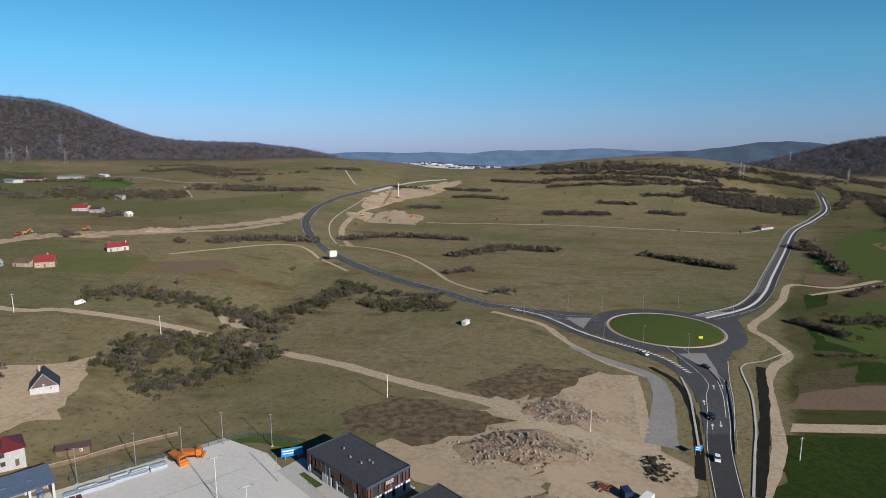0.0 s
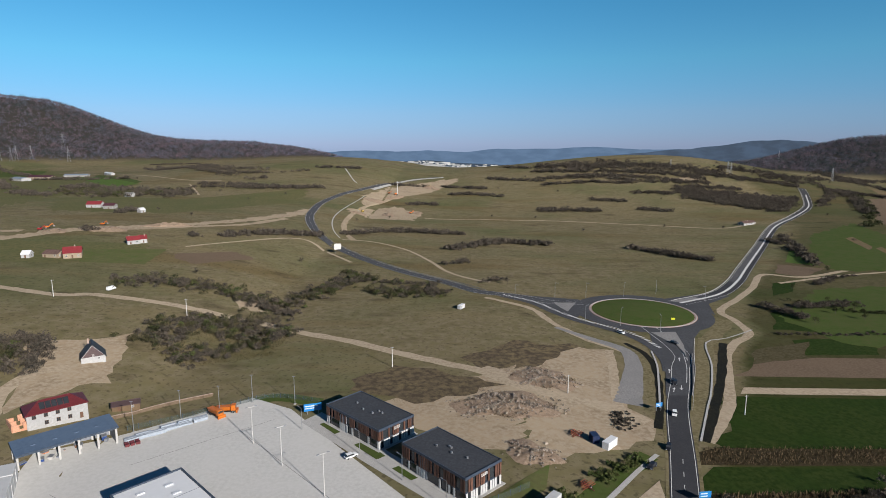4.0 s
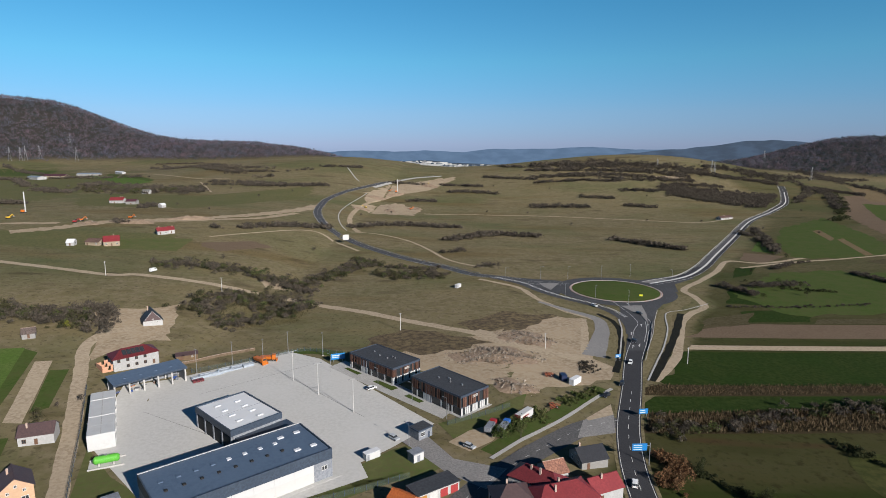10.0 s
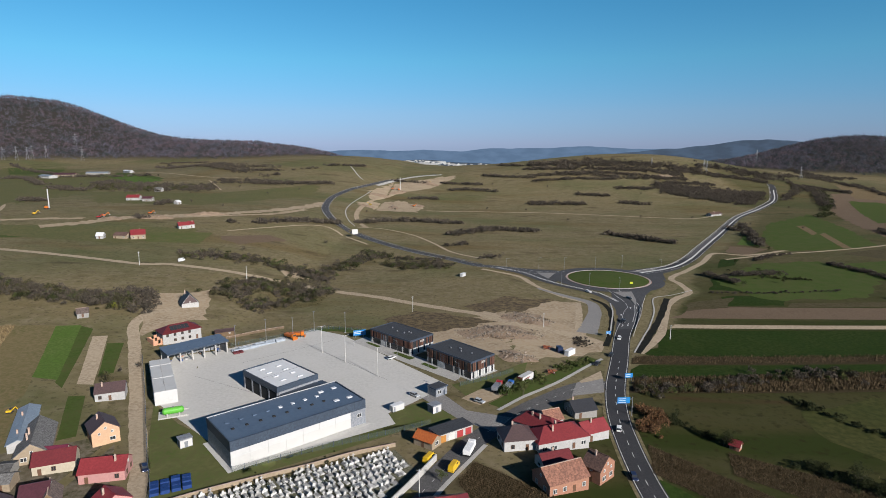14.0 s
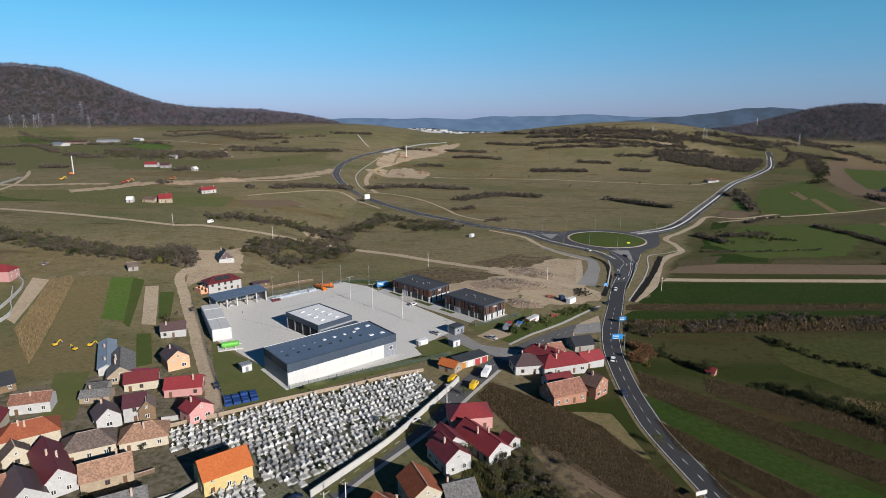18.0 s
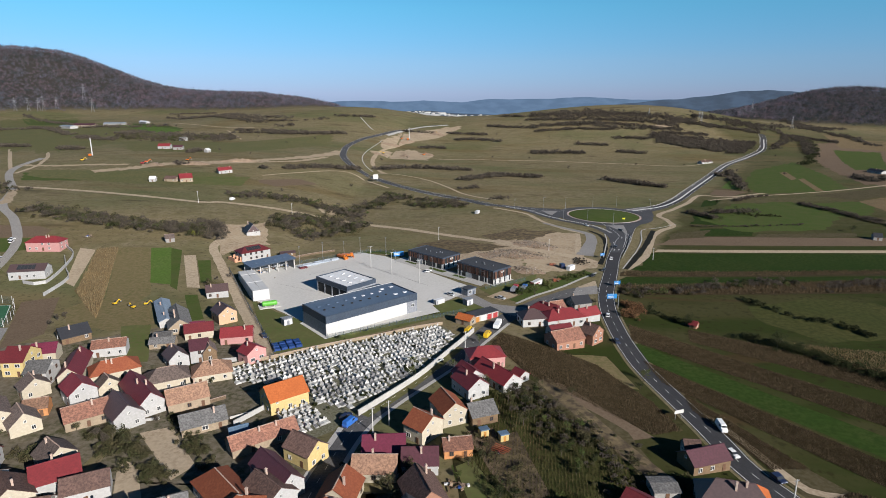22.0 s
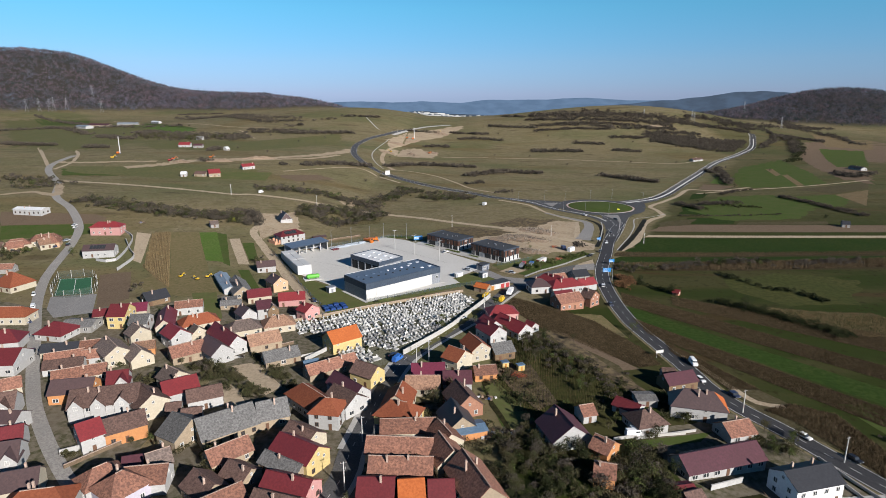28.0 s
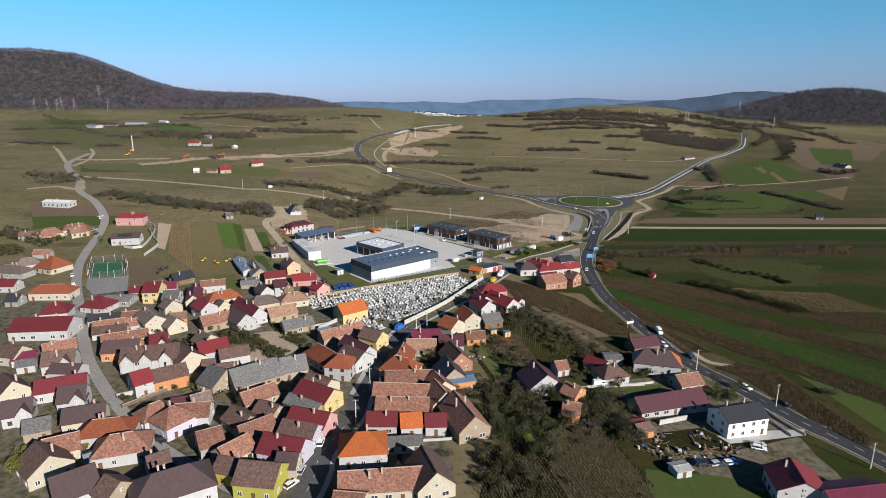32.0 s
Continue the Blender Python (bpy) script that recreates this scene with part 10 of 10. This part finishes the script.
def heap(x, y, rx, ry, rot, h, n, seed):
    """A mound of earth with broken concrete on it."""
    gen = np.random.default_rng(seed)
    verts, faces, m = [], [], 26
    a = radians(rot)
    for k in range(9):
        r = k / 8
        for j in range(m):
            b = j * math.tau / m
            q = r * (1 + 0.14 * math.sin(3 * b + seed) + 0.08 * math.sin(7 * b))
            lx, ly = rx * q * math.cos(b), ry * q * math.sin(b)
            wx, wy = x + lx * math.cos(a) - ly * math.sin(a), y + lx * math.sin(a) + ly * math.cos(a)
            bumpy = h * (1 - r ** 2) * (0.6 + 0.5 * noise.noise((wx * 0.22, wy * 0.22, seed))) if k < 8 else -0.1
            verts.append((wx, wy, H(wx, wy) + max(-0.1, bumpy)))
    for k in range(8):
        for j in range(m):
            o, p = k * m + j, k * m + (j + 1) % m
            faces.append((o, o + m, p + m, p))
    t = thing("rubble_heap", "mound of dug earth and broken stone on bare ground", "rubble heap", x, y)
    inv = t.matrix_world.inverted()
    link_mesh("earth", [inv @ Vector(v) for v in verts], faces, M["rubble"], t)
    verts, faces = [], []
    for k in range(n):
        b, r = gen.uniform(0, math.tau), gen.uniform(0, 1) ** 0.5 * gen.choice((0.6, 0.8, 1.15))
        b += 0.5 * math.sin(3 * b + seed)
        lx, ly = rx * r * math.cos(b), ry * r * math.sin(b)
        wx, wy = x + lx * math.cos(a) - ly * math.sin(a), y + lx * math.sin(a) + ly * math.cos(a)
        s = gen.uniform(0.1, 0.3) * gen.choice((0.6, 0.9, 1.0, 1.7))
        e = Euler(gen.uniform(0, 3, 3)).to_matrix()
        o = len(verts)
        base = Vector((wx, wy, H(wx, wy) + h * max(0.0, 1 - r ** 2) * 0.75 + 0.1))
        verts += [inv @ (base + e @ Vector((sx * s, sy * s * 0.7, sz * s * 0.45)) * gen.uniform(0.8, 1.2)) for sz in (-1, 1) for sx, sy in ((-1, -1), (1, -1), (1, 1), (-1, 1))]
        faces += [tuple(o + i for i in f) for f in ((3, 2, 1, 0), (4, 5, 6, 7), (0, 1, 5, 4), (1, 2, 6, 5), (2, 3, 7, 6), (3, 0, 4, 7))]
    ob = link_mesh("debris", verts, faces, M["rubble_grey"], t, "broken grey concrete chunks")
    ob["kind"] = "stuff"


M["rubble_grey"] = material("broken_concrete", (0.16, 0.128, 0.096), (0.095, 0.073, 0.054), 0.3, 0.95, 0.06, (0.2, 0.17, 0.14), 1.2, per_island=0.65)
heap(107.0, 165.8, 14.5, 11.5, -16, 1.7, 850, 3)
heap(89.5, 137.4, 21.0, 12.0, 6, 2.0, 1300, 4)
heap(94.9, 102.2, 10.0, 7.5, -33, 1.2, 300, 13)
crop([(92.5, 165.8), (107.0, 177.3), (121.5, 165.8), (107.0, 154.3)], 0.9, 1500, "maize", "dead weeds growing over the rubble")
crop([(68.5, 137.4), (89.5, 149.4), (110.5, 138.4), (89.5, 125.4)], 0.9, 2200, "maize", "dead weeds growing over the rubble")

# mounds of dug earth at the roadworks
for x, y, k in [(-62.1, 680.7, 0), (-56.7, 797.3, 1), (-32.9, 837.8, 2), (7.4, 730.1, 3), (-25.8, 699.5, 4), (17.1, 932.8, 5), (-277.5, 417.8, 6), (-238.4, 429.4, 7), (-200.3, 458.6, 8)]:
    heap(x, y, 13 + k % 3 * 4, 8 + k % 2 * 3, 25 * k, 2.6 + k % 3 * 0.8, 40, 30 + k)


def road_sign(x, y, rot, w, h, z, colour, label, cantilever=False):
    t = thing("road_sign", label, "sign", x, y, rot)
    if cantilever:
        part("post", pole_bm(z + h, 0.18, 0.14), M["steel"], t)
        box("arm", -w - 1.0, 0, -0.1, 0.1, z + h * 0.6, z + h * 0.6 + 0.2, M["steel"], t)
        box("panel", -w - 1.2, -1.0, -0.22, -0.12, z, z + h, M[colour], t)
        for k in range(3):
            box("white_bar", -w - 0.8, -w * 0.4 - 0.8, -0.26, -0.225, z + 0.3 + k * h * 0.3, z + 0.5 + k * h * 0.3, M["white_paint"], t)
    else:
        for s in (-1, 1):
            box("post", s * w * 0.35 - 0.06, s * w * 0.35 + 0.06, -0.06, 0.06, -0.2, z + h, M["steel"], t)
        box("panel", -w / 2, w / 2, -0.12, -0.065, z, z + h, M[colour], t)
        if colour == "sign_blue":
            for k in range(2):
                box("white_bar", -w * 0.4, w * 0.2, -0.16, -0.125, z + h * (0.2 + 0.4 * k), z + h * (0.35 + 0.4 * k), M["white_paint"], t)


M["yellow_sign"] = material("yellow_sheet", (0.486, 0.502, 0.0243), (0.446, 0.454, 0.0243), 1.0, 0.5)
road_sign(133.1, 47.1, 5, 4.6, 2.4, 5.2, "sign_blue", "large blue direction sign on a cantilever arm", True)
road_sign(141.6, 81.3, 10, 3.6, 2.0, 1.6, "sign_blue", "blue and white direction sign beside the road")
road_sign(-36.0, 427.7, 30, 6.0, 5.0, 3.5, "frame", "large white sign board on posts beside the ring road")
road_sign(125.2, -56.3, 20, 3.6, 1.2, 2.0, "frame", "white town-limit board on posts")
road_sign(147.7, 140.5, 20, 3.0, 1.6, 1.8, "sign_blue", "pale blue roadside sign board")
road_sign(193.0, 256.1, 0, 2.2, 1.2, 0.8, "yellow_sign", "yellow chevron board on the roundabout island")


def sports_pitch(pts):
    area("sports_pitch", "small green artificial-turf football court", "sports court", pts, M["turf"], 0.12)
    c = sum((Vector(p) for p in pts), Vector((0, 0))) / 4
    ring = [tuple(c + (Vector(p) - c) * 0.94) for p in pts]
    for a, b in zip(ring, ring[1:] + ring[:1]):
        strip("court_line", "white painted court line", "court line", [a, b], 0.25, M["white_paint"], 0.15)
    m1, m2 = (Vector(ring[0]) + Vector(ring[1])) / 2, (Vector(ring[2]) + Vector(ring[3])) / 2
    strip("court_line", "white painted court line", "court line", [tuple(m1), tuple(m2)], 0.25, M["white_paint"], 0.15)
    out = [tuple(c + (Vector(p) - c) * 1.05) for p in pts]
    t = wall_run("court_fence", "tall net fence on white posts round the court", out + out[:1], 4.0, 0.03, M["mesh"], None, 5.0, M["frame"])


M["turf"] = material("artificial_turf", (0.0243, 0.105, 0.0486), (0.0203, 0.0891, 0.0405), 0.3, 0.9, 0.0, None, 1.5)
sports_pitch([(-171.1, 25.2), (-155.3, 29.0), (-140.6, 3.6), (-156.5, -1.7)])


def drill_rig(x, y):
    t = thing("drilling_rig", "tall pale drilling rig at the roadworks", "drilling rig", x, y, 15)
    box("tracks", -2.5, 2.5, -1.6, 1.6, -0.1, 1.0, M["tyre"], t)
    box("house", -2.2, 1.2, -1.4, 1.4, 1.0, 3.2, M["orange_paint"], t, bevel=0.1)
    box("mast", 1.6, 2.5, -0.45, 0.45, 0.5, 22, M["panel_white"], t)
    box("brace", 0.2, 1.6, -0.2, 0.2, 3.0, 3.5, M["steel"], t)


def excavator(x, y, rot, key="orange_paint"):
    t = thing("excavator", "tracked excavator working on the sandy earthworks", "excavator", x, y, rot)
    for s in (-1, 1):
        box("track", -2.0, 2.0, s * 1.1 - 0.3, s * 1.1 + 0.3, 0, 0.9, M["tyre"], t, bevel=0.2)
    box("body", -1.9, 1.2, -1.3, 1.3, 0.9, 2.1, M[key], t, bevel=0.12)
    box("cab", 0.0, 1.4, 0.1, 1.3, 2.1, 3.1, M["glass"], t)
    a = box("boom", 0, 3.6, -0.2, 0.2, -0.25, 0.25, M[key], t)
    a.matrix_local = pose(1.0, -0.3, 1.9, 0, -38, 0)
    b = box("dipper", 0, 2.4, -0.17, 0.17, -0.2, 0.2, M[key], t)
    b.matrix_local = pose(3.75, -0.3, 4.05, 0, 62, 0)
    c = box("bucket", -0.5, 0.5, -0.5, 0.5, -0.5, 0.4, M["steel"], t, bevel=0.1)
    c.matrix_local = pose(4.9, -0.3, 1.9)
    return t


drill_rig(-33.2, 860.5)
excavator(-45.2, 866.2, 20, "orange_paint")
excavator(-59.7, 696.8, 200, "car_yellow")
excavator(2.4, 722.4, 40, "orange_paint")
excavator(16.2, 939.0, 90, "car_yellow")
excavator(-292.3, 419.5, 10, "car_red")
excavator(-292.5, 429.2, 30, "orange_paint")
excavator(-255.6, 449.9, 0, "orange_paint")
drill_rig(-385.9, 478.7)
excavator(-370.5, 437.0, 60, "car_yellow")
for x, y, a in ((-108.4, 33.0, 60), (-98.0, 29.5, 160), (-94.0, 34.0, 20)):
    excavator(x, y, a, "car_yellow").scale = (0.55, 0.55, 0.55)
